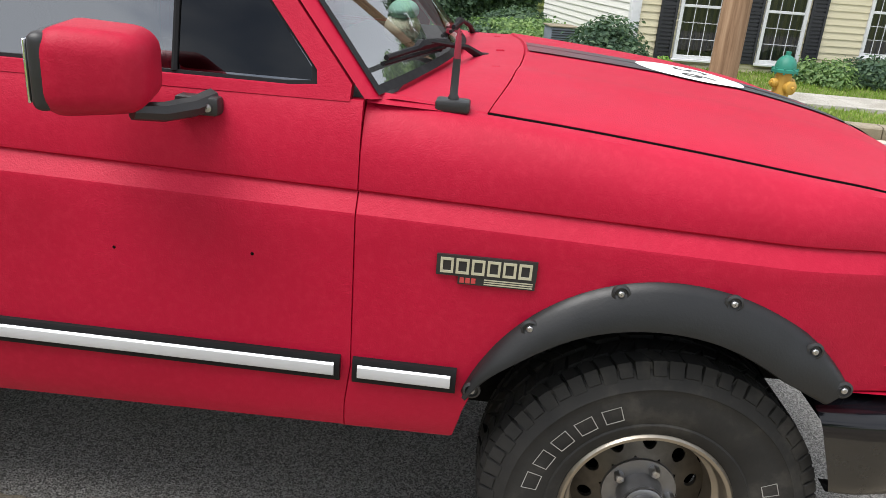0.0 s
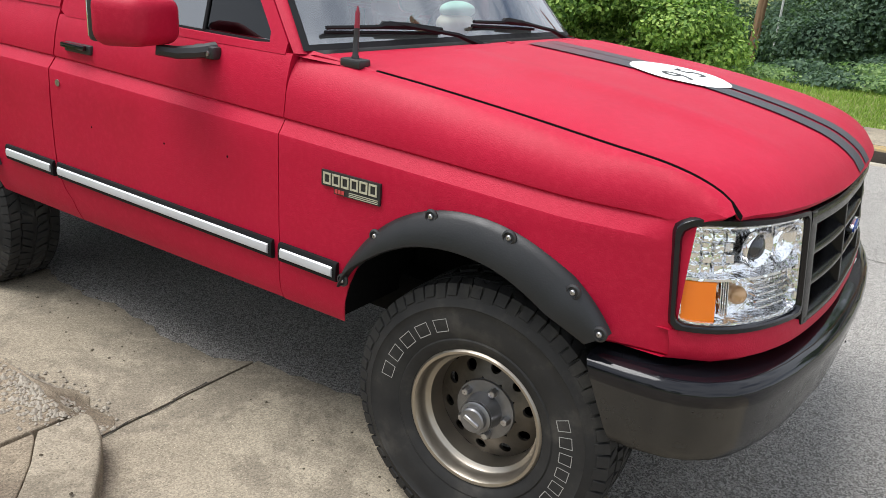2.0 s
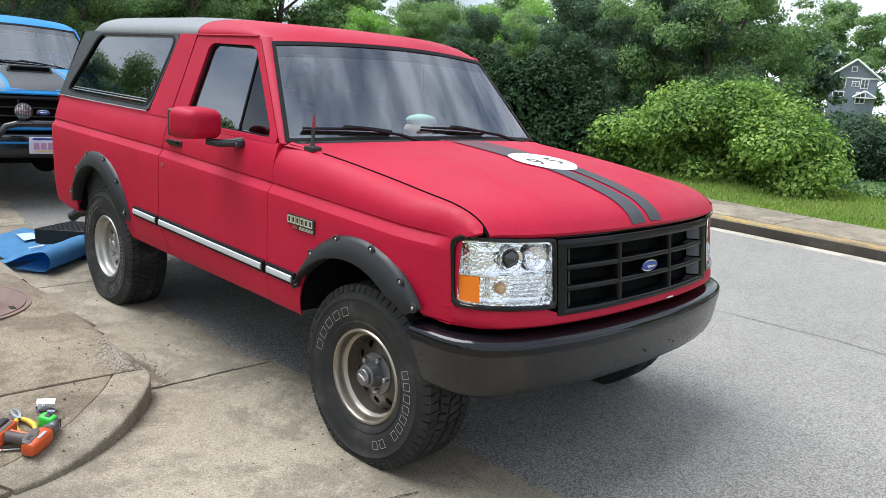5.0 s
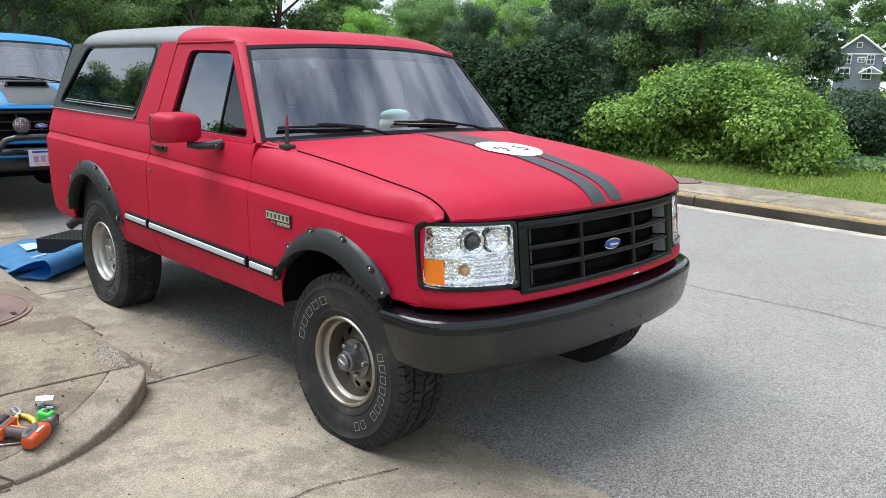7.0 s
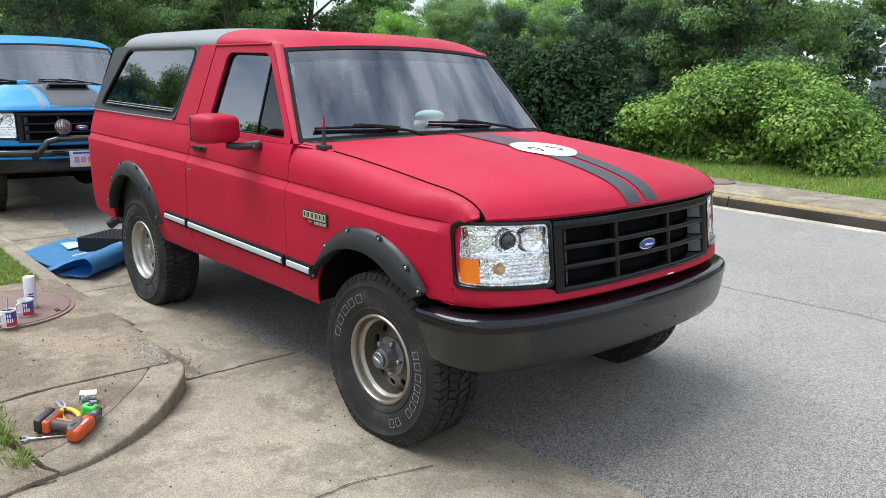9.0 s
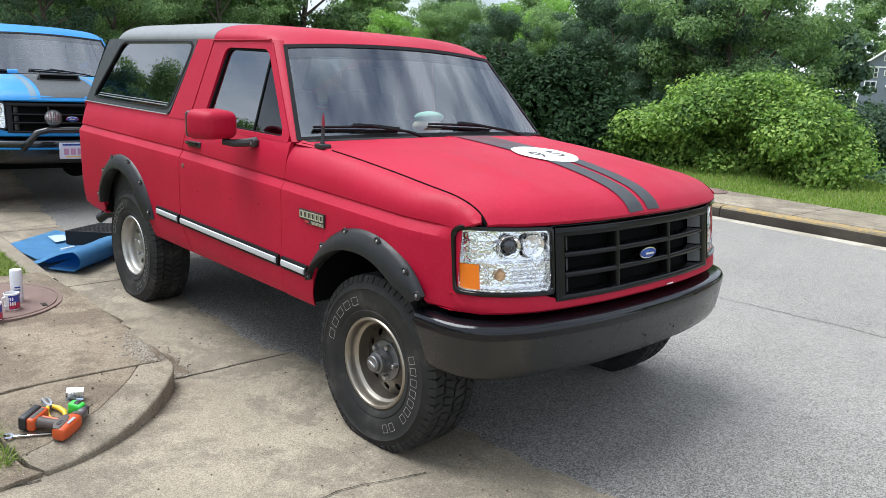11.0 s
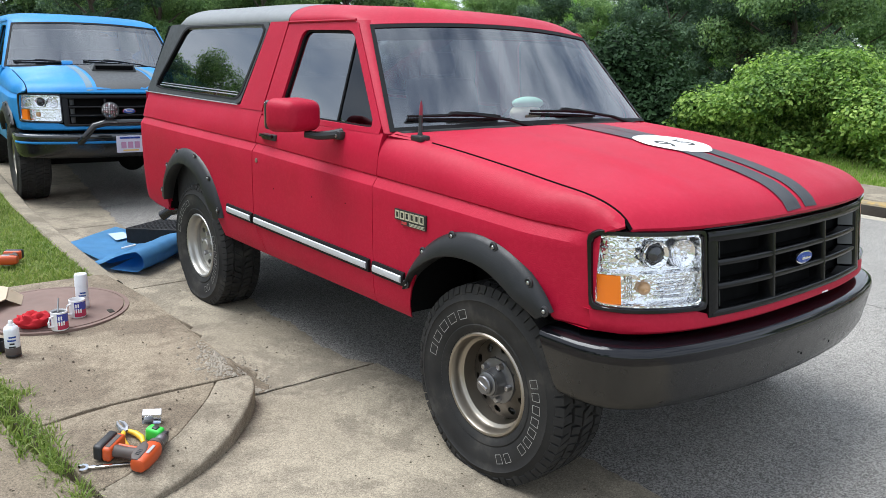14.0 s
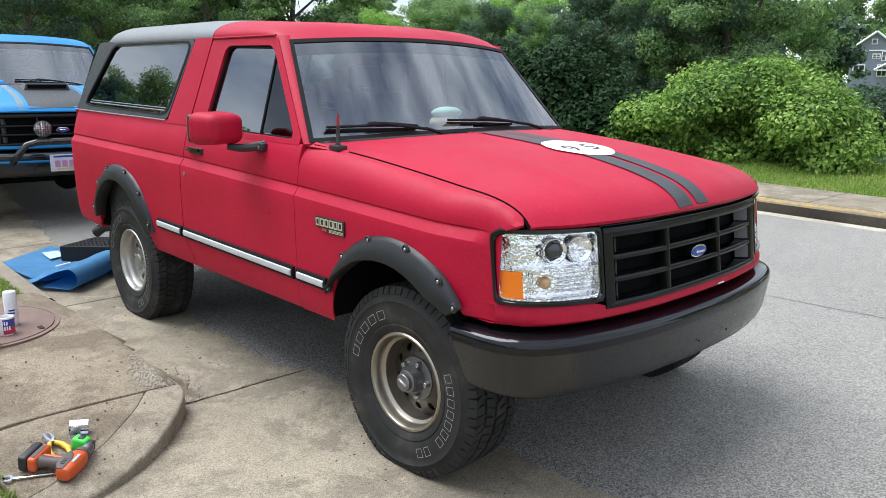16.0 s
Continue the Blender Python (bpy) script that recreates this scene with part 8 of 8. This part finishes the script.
# ---- things on the pavement, the apron and the lawn ----
def spray_can(x, y, label, cap, mats):
    z = zs(x)
    c = thing("spray_can", label, "spray can", Matrix.Translation((x, y, z)), "spray cans")
    bm = bmesh.new()
    lathe(bm, [(0.001, 0.0), (0.030, 0.0), (0.033, 0.004), (0.033, 0.128), (0.029, 0.140), (0.016, 0.150), (0.016, 0.153), (0.001, 0.154)], 28, 'Z')
    b = part("can_body", bm, CAN_WHITE, c)
    for z0, z1, mt in mats:
        bm = bmesh.new()
        lathe(bm, [(0.0332, z0), (0.0338, z0 + 0.001), (0.0338, z1 - 0.001), (0.0332, z1)], 28, 'Z')
        part("label_band", bm, mt, b)
    for k in range(4):                                  # print too small to read, as bars
        bm = bmesh.new()
        a0, w = radians(-14 + (0 if k else 6)), (0.9, 1.1, 0.6, 0.8)[k]
        rows = [[(0.0345 * math.cos(a0 + w * t), 0.0345 * math.sin(a0 + w * t), zz) for zz in (0.094 - 0.016 * k, 0.102 - 0.016 * k)] for t in [i / 6 - 0.5 for i in range(7)]]
        grid(bm, rows)
        part("print_bar", bm, BADGE_BLUE if k < 2 else BLACK_PLASTIC, b)
    if cap:
        bm = bmesh.new()
        lathe(bm, [(0.034, 0.130), (0.034, 0.192), (0.031, 0.199), (0.001, 0.200)], 28, 'Z')
        part("cap", bm, CAN_WHITE, c)
    else:
        bm = bmesh.new()
        lathe(bm, [(0.010, 0.152), (0.010, 0.168), (0.007, 0.172), (0.001, 0.172)], 14, 'Z')
        part("nozzle", bm, MUG_WHITE, c)
    return c


spray_can(-1.775, 0.735, "white spray paint can with cap standing on the manhole", True, [(0.02, 0.05, WHITE_CARD)])
spray_can(-1.290, 0.292, "white spray paint can without its cap", False, [(0.010, 0.045, TOOL_GREY), (0.0, 0.010, BLACK_PLASTIC)])
# loose cap of the spray can, standing open end up
bm = bmesh.new()
lathe(bm, [(0.033, 0.0), (0.034, 0.052), (0.031, 0.052), (0.030, 0.006), (0.001, 0.006)], 28, 'Z', Matrix.Translation((-1.385, 0.245, zs(-1.385))))
solo("loose_can_cap", bm, BLACK_PLASTIC, "black plastic cap of a spray can standing open end up", "cup")


def mug(x, y, turn, full):
    m = thing("mug", "white mug with blue and red bands, full of dark paint" if full else "white mug with blue and red bands", "mug", pose(x, y, zs(x) + 0.009, 0, 0, turn), "mugs")
    bm = bmesh.new()
    lathe(bm, [(0.001, 0.0), (0.038, 0.0), (0.041, 0.004), (0.041, 0.096), (0.0385, 0.097), (0.037, 0.094), (0.037, 0.02), (0.001, 0.015)], 32, 'Z')
    b = part("cup", bm, MUG_WHITE, m)
    for z0, z1, mt in ((0.045, 0.088, MUG_BLUE), (0.008, 0.045, MUG_RED)):
        bm = bmesh.new()
        rows = [[(0.0416 * math.cos(a), 0.0416 * math.sin(a), z) for z in (z0, z1)] for a in [radians(lerp(-150, 150, i / 30)) for i in range(31)]]
        grid(bm, rows)
        part("band", bm, mt, b)
    for k, (w, z0, z1) in enumerate(((0.9, 0.030, 0.052), (0.7, 0.058, 0.078))):
        for j in range(4 - k):
            bm = bmesh.new()
            a0 = -2.75 + 0.27 * j
            grid(bm, [[(0.0422 * math.cos(a0 + t), 0.0422 * math.sin(a0 + t), z) for z in (z0, z1)] for t in (0.0, 0.08, 0.16)])
            part("print_bar", bm, MUG_WHITE, b)
    bm = bmesh.new()
    tube(bm, [(-0.040, 0, 0.078), (-0.060, 0, 0.076), (-0.070, 0, 0.055), (-0.066, 0, 0.032), (-0.040, 0, 0.020)], 0.0055, 8)
    part("mug_handle", bm, MUG_WHITE, m)
    bm = bmesh.new()
    zf = 0.088 if full else 0.05
    lathe(bm, [(0.037, zf), (0.001, zf + 0.0005)], 24, 'Z')
    part("paint", bm, BLACK_GLOSS, m)
    if full:
        bm = bmesh.new()
        tube(bm, [(0.0, 0.01, 0.06), (0.035, 0.03, 0.15)], 0.004, 6)
        part("stirring_stick", bm, STEEL, m)
    return m


mug(-1.500, 0.548, 122, True)
mug(-1.640, 0.672, 115, False)

# crumpled red cloth
bm = bmesh.new()
bmesh.ops.create_icosphere(bm, subdivisions=4, radius=1.0)
for v in bm.verts:
    n = v.co.normalized()
    k = 1 + 0.30 * noise.noise(n * 2.1) + 0.24 * abs(noise.noise(n * 4.3)) - 0.10 * abs(noise.noise(n * 9.0))
    v.co = Vector((n.x * 0.062 * k, n.y * 0.080 * k, max(0.0, (n.z * 0.5 + 0.40) * 0.085 * k)))
    v.co += Vector((-1.595, 0.455, zs(-1.6) + 0.009))
solo("cloth", bm, CLOTH_RED, "crumpled red cloth on the manhole cover", "cloth", angle=60)

# cardboard sheet with a folded corner
bm = bmesh.new()
P = [[(-1.62, -0.30, 0.262), (-1.70, 0.10, 0.300), (-1.98, 0.40, 0.300)], [(-2.25, -0.35, 0.30), (-2.30, 0.05, 0.345), (-2.22, 0.46, 0.300)], [(-2.80, -0.30, 0.27), (-2.75, 0.10, 0.32), (-2.62, 0.28, 0.275)]]
grid(bm, P)
bmesh.ops.subdivide_edges(bm, edges=bm.edges[:], cuts=3, use_grid_fill=True)
for v in bm.verts:
    v.co.z += 0.006 * noise.noise(v.co * 6)
bmesh.ops.solidify(bm, geom=bm.faces[:], thickness=0.005)
cb = solo("cardboard", bm, CARDBOARD, "flattened brown cardboard lying over grass and pavement", "cardboard")
bm = bmesh.new()
q = [bm.verts.new(p) for p in ((-1.985, 0.395, 0.302), (-2.215, 0.455, 0.302), (-2.15, 0.52, 0.262), (-1.97, 0.47, 0.262))]
bm.faces.new(q)
bmesh.ops.solidify(bm, geom=bm.faces[:], thickness=0.005)
part("flap", bm, CARDBOARD, cb)


def loft(bm, stations, power=3.2, n=20):
    """A rounded box-like hull along x: (x, y centre, z centre, half y, half z) stations."""
    rows = []
    for x, cy, cz, hy, hz in stations:
        ring = []
        for k in range(n + 1):
            a = 2 * math.pi * k / n
            c, q = math.cos(a), math.sin(a)
            ring.append((x, cy + hy * math.copysign(abs(c) ** (2 / power), c), cz + hz * math.copysign(abs(q) ** (2 / power), q)))
        rows.append(ring)
    V = grid(bm, rows)
    for e in (V[0][:-1], V[-1][:-1]):
        bm.faces.new(e)
    tidy(bm, 1e-5)
    bmesh.ops.recalc_face_normals(bm, faces=bm.faces[:])


def drill(m, label):
    """Cordless drill lying on its side: motor along x, grip along -y, height z."""
    d = thing("cordless_drill", label, "drill", m, "cordless drills")
    bm = bmesh.new()
    loft(bm, [(-0.090, 0.002, 0.036, 0.020, 0.020), (-0.086, 0.001, 0.036, 0.027, 0.026), (-0.060, 0, 0.036, 0.034, 0.032), (0.0, 0.002, 0.036, 0.034, 0.033), (0.028, 0.003, 0.036, 0.030, 0.030), (0.036, 0.003, 0.036, 0.026, 0.026)])
    hs = part("motor_housing", bm, ORANGE, d)
    for sg in (-1, 1):
        bm = bmesh.new()                               # grey grip panel let into each flank
        loft(bm, [(-0.086, -0.010, 0.036 + sg * 0.0245, 0.012, 0.004), (-0.070, -0.013, 0.036 + sg * 0.0300, 0.019, 0.004), (-0.030, -0.014, 0.036 + sg * 0.0318, 0.021, 0.004), (0.000, -0.018, 0.036 + sg * 0.0315, 0.015, 0.0035), (0.014, -0.024, 0.036 + sg * 0.0300, 0.004, 0.003)])
        sp_ = part("side_panel", bm, TOOL_GREY, d)
        for k in range(4):
            bm = bmesh.new()
            box(bm, (-0.068 + 0.009 * k, -0.020, 0.036 + sg * 0.0352 - 0.0012), (-0.0635 + 0.009 * k, -0.004, 0.036 + sg * 0.0352 + 0.0012), 0.0006, 1)
            part("vent", bm, BLACK_PLASTIC, sp_)
        bm = bmesh.new()
        box(bm, (-0.045, 0.010, 0.036 + sg * 0.0325 - 0.001), (0.005, 0.022, 0.036 + sg * 0.0325 + 0.001), 0.0006, 1)
        part("maker_mark", bm, WHITE_GREY, d)
    bm = bmesh.new()
    lathe(bm, [(0.026, 0.034), (0.0305, 0.036), (0.0305, 0.050), (0.027, 0.054)], 20, 'X', Matrix.Translation((0, 0, 0.036)))
    part("clutch_ring", bm, TOOL_GREY, d)
    bm = bmesh.new()
    lathe(bm, [(0.026, 0.053), (0.024, 0.062), (0.022, 0.064), (0.022, 0.074), (0.0225, 0.076), (0.021, 0.095), (0.012, 0.110), (0.006, 0.112), (0.004, 0.140), (0.001, 0.141)], 18, 'X', Matrix.Translation((0, 0, 0.036)))
    part("chuck", bm, HUB, d)
    bm = bmesh.new()
    tube(bm, [(-0.022, -0.018, 0.036), (-0.028, -0.05, 0.035), (-0.032, -0.085, 0.034), (-0.038, -0.125, 0.034)], [0.026, 0.0215, 0.020, 0.025], 14)
    gp = part("grip", bm, TOOL_GREY, d)
    for sg in (-1, 1):
        bm = bmesh.new()
        tube(bm, [(-0.010, -0.036, 0.036 + sg * 0.014), (-0.014, -0.070, 0.035 + sg * 0.013), (-0.018, -0.112, 0.034 + sg * 0.015)], [0.006, 0.008, 0.006], 8)
        part("grip_stripe", bm, ORANGE, gp)
    bm = bmesh.new()
    box(bm, (-0.074, -0.148, 0.006), (0.037, -0.114, 0.064), 0.011, 3)
    ft = part("grip_foot", bm, ORANGE, d)
    for sg in (-1, 1):
        bm = bmesh.new()
        box(bm, (-0.060, -0.142, 0.035 + sg * 0.0285 - 0.002), (0.022, -0.124, 0.035 + sg * 0.0285 + 0.002), 0.0015, 1)
        part("foot_panel", bm, TOOL_GREY, ft)
    bm = bmesh.new()
    box(bm, (-0.076, -0.182, 0.004), (0.038, -0.147, 0.066), 0.010, 3)
    bt = part("battery", bm, BLACK_PLASTIC, d)
    bm = bmesh.new()
    box(bm, (-0.050, -0.1832, 0.022), (0.010, -0.1815, 0.048), 0.0006, 1)
    part("battery_label", bm, TOOL_GREY, bt)
    bm = bmesh.new()
    box(bm, (0.004, -0.052, 0.028), (0.020, -0.028, 0.044), 0.005)
    part("trigger", bm, BLACK_PLASTIC, d)
    return d


def lay(x, y, h, turn, flip=0):
    """A place on the sloping corner slab."""
    return Matrix.Translation((x, y, zs(x) + h)) @ Matrix.Rotation(radians(9.5), 4, 'Y') @ Matrix.Rotation(radians(turn), 4, 'Z') @ Matrix.Rotation(radians(flip), 4, 'X')


drill(lay(-0.080, 0.494, 0.073, 130.6, 180), "orange and grey cordless drill lying on the kerb slab")
drill(pose(-3.02, 0.585, zg(-3.0, 0.6) + 0.025, 0, 0, -118), "orange and grey cordless drill lying on the lawn")

wr = thing("wrench", "chrome combination wrench on the kerb slab", "wrench", lay(-0.118, 0.362, 0.001, 71))
bm = bmesh.new()
box(bm, (-0.075, -0.006, 0.004), (0.070, 0.006, 0.010), 0.002)
part("shank", bm, CHROME, wr)
bm = bmesh.new()
ang = [radians(a) for a in range(-142, 143, 12)]
R = [[(-0.091 + r * math.cos(a + 0.25), r * math.sin(a + 0.25), z) for a in ang] for r, z in ((0.0095, 0.003), (0.0095, 0.011), (0.020, 0.011), (0.020, 0.003))]
grid(bm, R + R[:1])
part("open_jaw", bm, CHROME, wr)
bm = bmesh.new()
tube(bm, [(0.082 + 0.012 * math.cos(a), 0.012 * math.sin(a), 0.008) for a in [2 * math.pi * k / 14 for k in range(15)]], 0.0055, 6)
part("ring_end", bm, CHROME, wr)

pl = thing("pliers", "pliers with yellow grips lying by the drill", "pliers", lay(-0.290, 0.473, 0.004, 3))
for sg in (-1, 1):
    bm = bmesh.new()
    tube(bm, [(0.0, sg * 0.004, 0.012), (0.035, sg * 0.026, 0.012), (0.075, sg * 0.034, 0.012), (0.105, sg * 0.028, 0.010)], [0.008, 0.011, 0.012, 0.008], 10)
    part("grip", bm, YELLOW_GRIP, pl)
    bm = bmesh.new()
    tube(bm, [(0.012, 0, 0.014), (-0.012, sg * 0.011, 0.015), (-0.045, sg * 0.012, 0.015), (-0.070, sg * 0.004, 0.014)], [0.009, 0.010, 0.008, 0.003], 6)
    part("jaw", bm, STEEL, pl)

gb = thing("tape_measure", "bright green tape measure on the kerb slab", "tape measure", lay(-0.197, 0.556, 0.0, 35))
bm = bmesh.new()
box(bm, (-0.035, -0.022, 0.0), (0.030, 0.022, 0.058), 0.012, 3)
part("case", bm, GREEN_PLASTIC, gb)
bm = bmesh.new()
box(bm, (-0.012, -0.012, 0.055), (0.012, 0.012, 0.062), 0.004)
part("button", bm, BLACK_PLASTIC, gb)
bm = bmesh.new()
box(bm, (0.028, -0.015, 0.008), (0.05, 0.015, 0.05), 0.006)
part("belt_clip", bm, BLACK_PLASTIC, gb)

bx = thing("blister_pack", "clear plastic pack with white card and black fittings", "pack", lay(-0.330, 0.590, 0.0, -23))
bm = bmesh.new()
box(bm, (-0.024, -0.036, 0.0), (0.024, 0.036, 0.040), 0.006)
part("shell", bm, CLEAR_BOX, bx).visible_shadow = False
bm = bmesh.new()
box(bm, (-0.023, -0.035, 0.0405), (0.019, 0.035, 0.042), 0.001, 1)
part("card", bm, WHITE_CARD, bx)
bm = bmesh.new()
box(bm, (-0.018, -0.030, 0.003), (0.012, 0.004, 0.014), 0.004)
part("fittings", bm, WHITE_GREY, bx).name = "fitting"

# blue foam mats and a black grating tray behind the rear wheel
mat = thing("foam_mat", "blue foam mat lying flat with a white label", "mat", Matrix.Translation((-3.7, 1.6, 0.0)))
bm = bmesh.new()
C = [(0.06, -0.50), (-0.36, 0.02), (0.40, 0.28), (0.72, -0.36)]
rows = [[(lerp(lerp(C[0][0], C[1][0], u), lerp(C[3][0], C[2][0], u), v), lerp(lerp(C[0][1], C[1][1], u), lerp(C[3][1], C[2][1], u), v)) for v in [j / 14 for j in range(15)]] for u in [i / 14 for i in range(15)]]
grid(bm, [[(x, y, zr(x - 3.7) + 0.036 + 0.012 * noise.noise((x * 3, y * 3, 2)) + 0.02 * smooth(-0.30, -0.56, y)) for x, y in r] for r in rows])
bmesh.ops.solidify(bm, geom=bm.faces[:], thickness=0.020)
part("sheet", bm, FOAM_BLUE, mat)
bm = bmesh.new()
grid(bm, [[(x, y, zr(x - 3.7) + 0.052) for x, y in r] for r in (((-0.09, -0.125), (-0.09, 0.0)), ((0.15, -0.134), (0.10, -0.01)))])
part("label", bm, MAT_LABEL, mat)
roll = thing("foam_mat", "blue foam mat with its end curled over on the concrete", "mat", Matrix.Translation((-2.94, 1.12, zr(-3.0))))
bm = bmesh.new()
prof = [(-0.10, 0.016), (0.0, 0.034), (0.08, 0.066), (0.16, 0.106), (0.24, 0.136)]
prof += [(0.30 + 0.078 * math.sin(a), 0.082 + 0.074 * math.cos(a)) for a in [math.pi * (k / 12) for k in range(1, 12)]]
prof += [(0.28, 0.010), (0.20, 0.016), (0.12, 0.022)]
rows = []
for d, z in prof:
    rows.append([(0.75 * d - 0.66 * q + 0.02 * math.sin(q * 4), 0.66 * d + 0.75 * q, z + zr(-2.94 - 0.66 * q) - zr(-3.0) + 0.012 + 0.012 * q + 0.005 * math.sin(q * 7 + d * 5)) for q in [0.95 * j / 12 for j in range(13)]])
grid(bm, rows)
bmesh.ops.solidify(bm, geom=bm.faces[:], thickness=0.018)
part("sheet", bm, FOAM_BLUE, roll, "", 60)
tray = thing("grating_tray", "black plastic tray with a ribbed top lying tilted against the mat", "tray", pose(-3.36, 1.86, zr(-3.4) + 0.048, 0, -4, 30))
bm = bmesh.new()
for lo, hi in (((-0.30, -0.20, 0.0), (0.42, -0.185, 0.125)), ((-0.30, 0.185, 0.0), (0.42, 0.20, 0.125)), ((-0.30, -0.185, 0.0), (-0.285, 0.185, 0.125)), ((0.405, -0.185, 0.0), (0.42, 0.185, 0.125)), ((-0.285, -0.185, 0.0), (0.405, 0.185, 0.012))):
    box(bm, lo, hi, 0.004, 1)
part("tub", bm, TRAY_BLACK, tray)
for k in range(19):
    bm = bmesh.new()
    x = lerp(-0.275, 0.395, k / 18)
    box(bm, (x - 0.009, -0.185, 0.112), (x + 0.009, 0.185, 0.128), 0.002, 1)
    part("grating_bar", bm, TRAY_BLACK, tray)
for k in range(6):
    bm = bmesh.new()
    y = lerp(-0.165, 0.165, k / 5)
    box(bm, (-0.285, y - 0.008, 0.110), (0.405, y + 0.008, 0.125), 0.002, 1)
    part("grating_bar", bm, TRAY_BLACK, tray)
bm = bmesh.new()
tube(bm, [(-3.26, 1.415, zr(-3.26) + 0.062), (-3.30, 1.53, zr(-3.3) + 0.064)], 0.008, 8)
solo("marker_pen", bm, WHITE_CARD, "short white stick lying on the blue mat", "stick")

# heap on the lawn: black bin, boards and scraps
bn = thing("storage_bin", "black plastic bin lying on the lawn", "bin", pose(-4.88, 0.46, zg(-4.8, 0.4) + 0.01, 0, 0, 75))
bm = bmesh.new()
for lo, hi in (((-0.25, -0.32, 0.0), (0.25, 0.32, 0.02)), ((-0.25, -0.32, 0.02), (-0.23, 0.32, 0.22)), ((0.23, -0.32, 0.02), (0.25, 0.32, 0.22)), ((-0.23, -0.32, 0.02), (0.23, -0.30, 0.22)), ((-0.23, 0.30, 0.02), (0.23, 0.32, 0.22))):
    box(bm, lo, hi, 0.008)
part("tub", bm, BLACK_PLASTIC, bn)
bm = bmesh.new()
for lo, hi in (((0.25, -0.34, 0.20), (0.27, 0.34, 0.225)), ((-0.27, -0.34, 0.20), (-0.25, 0.34, 0.225)), ((-0.25, -0.34, 0.20), (0.25, -0.32, 0.225)), ((-0.25, 0.32, 0.20), (0.25, 0.34, 0.225))):
    box(bm, lo, hi, 0.006)
part("rim", bm, BLACK_PLASTIC, bn)
bm = bmesh.new()
bmesh.ops.create_icosphere(bm, subdivisions=3, radius=1)
for v in bm.verts:
    k = 1 + 0.35 * noise.noise(v.co * 2.5)
    v.co = Vector((v.co.x * 0.20 * k, v.co.y * 0.24 * k, v.co.z * 0.09 * k + 0.20))
part("plastic_bag", bm, WHITE_GREY, bn, "crumpled grey plastic bag").parent = bn
# boards lying over the heap: upper and lower ends (x, y, z) of each side
BOARDS = [((-5.00, 0.36, 0.955), (-5.00, 0.615, 0.840), (-4.55, 0.24, 0.83), (-4.55, 0.415, 0.75)),
          ((-5.00, 0.602, 0.85), (-5.00, 0.755, 0.768), (-4.55, 0.402, 0.765), (-4.55, 0.505, 0.642)),
          ((-5.00, 0.742, 0.78), (-5.00, 0.87, 0.692), (-4.55, 0.492, 0.655), (-4.56, 0.60, 0.56))]
for i, (a, b, c, d) in enumerate(BOARDS):
    bm = bmesh.new()
    a, b, c, d = Vector(a), Vector(b), Vector(c), Vector(d)
    grid(bm, [[a.lerp(c, t).lerp(b.lerp(d, t), u) + Vector((0.012 * noise.noise((u * 3, t * 3, i)), 0, 0.012 * noise.noise((u * 2, t * 4, i + 5)))) for u in (0, 0.33, 0.66, 1)] for t in [k / 8 for k in range(9)]])
    bmesh.ops.solidify(bm, geom=bm.faces[:], thickness=0.014)
    solo("board", bm, PLANK if i == 1 else CARDBOARD, "weathered pale brown board lying aslant over the heap", "board", "boards of the heap")
for i, (x, y, z, rx, ry, rz, L) in enumerate(((-4.58, 0.42, 0.56, 10, -18, 40, 0.42), (-4.60, 0.34, 0.60, 24, -30, 72, 0.5), (-4.50, 0.42, 0.47, 5, 8, 75, 0.45))):
    bm = bmesh.new()
    box(bm, (-L / 2, -0.045, -0.01), (L / 2, 0.045, 0.01), 0.003, 1)
    ob = solo("broken_board", bm, (SPLINTER, PLANK, BLACK_PLASTIC)[i], "short splintered board in the heap", "board", "broken boards")
    ob.matrix_world = pose(x, y, z, rx, ry, rz)
bm = bmesh.new()
bmesh.ops.create_icosphere(bm, subdivisions=4, radius=1)
for v in bm.verts:
    k = 1 + 0.45 * noise.noise(v.co * 1.8) + 0.2 * noise.noise(v.co * 5)
    v.co = Vector((v.co.x * 0.24 * k - 4.95, v.co.y * 0.36 * k + 0.42, max(0.03, v.co.z * 0.22 * k + 0.24) + zg(-5, 0.1)))
solo("rubbish_bag", bm, BLACK_PLASTIC, "crumpled black rubbish bag under the boards", "bag")
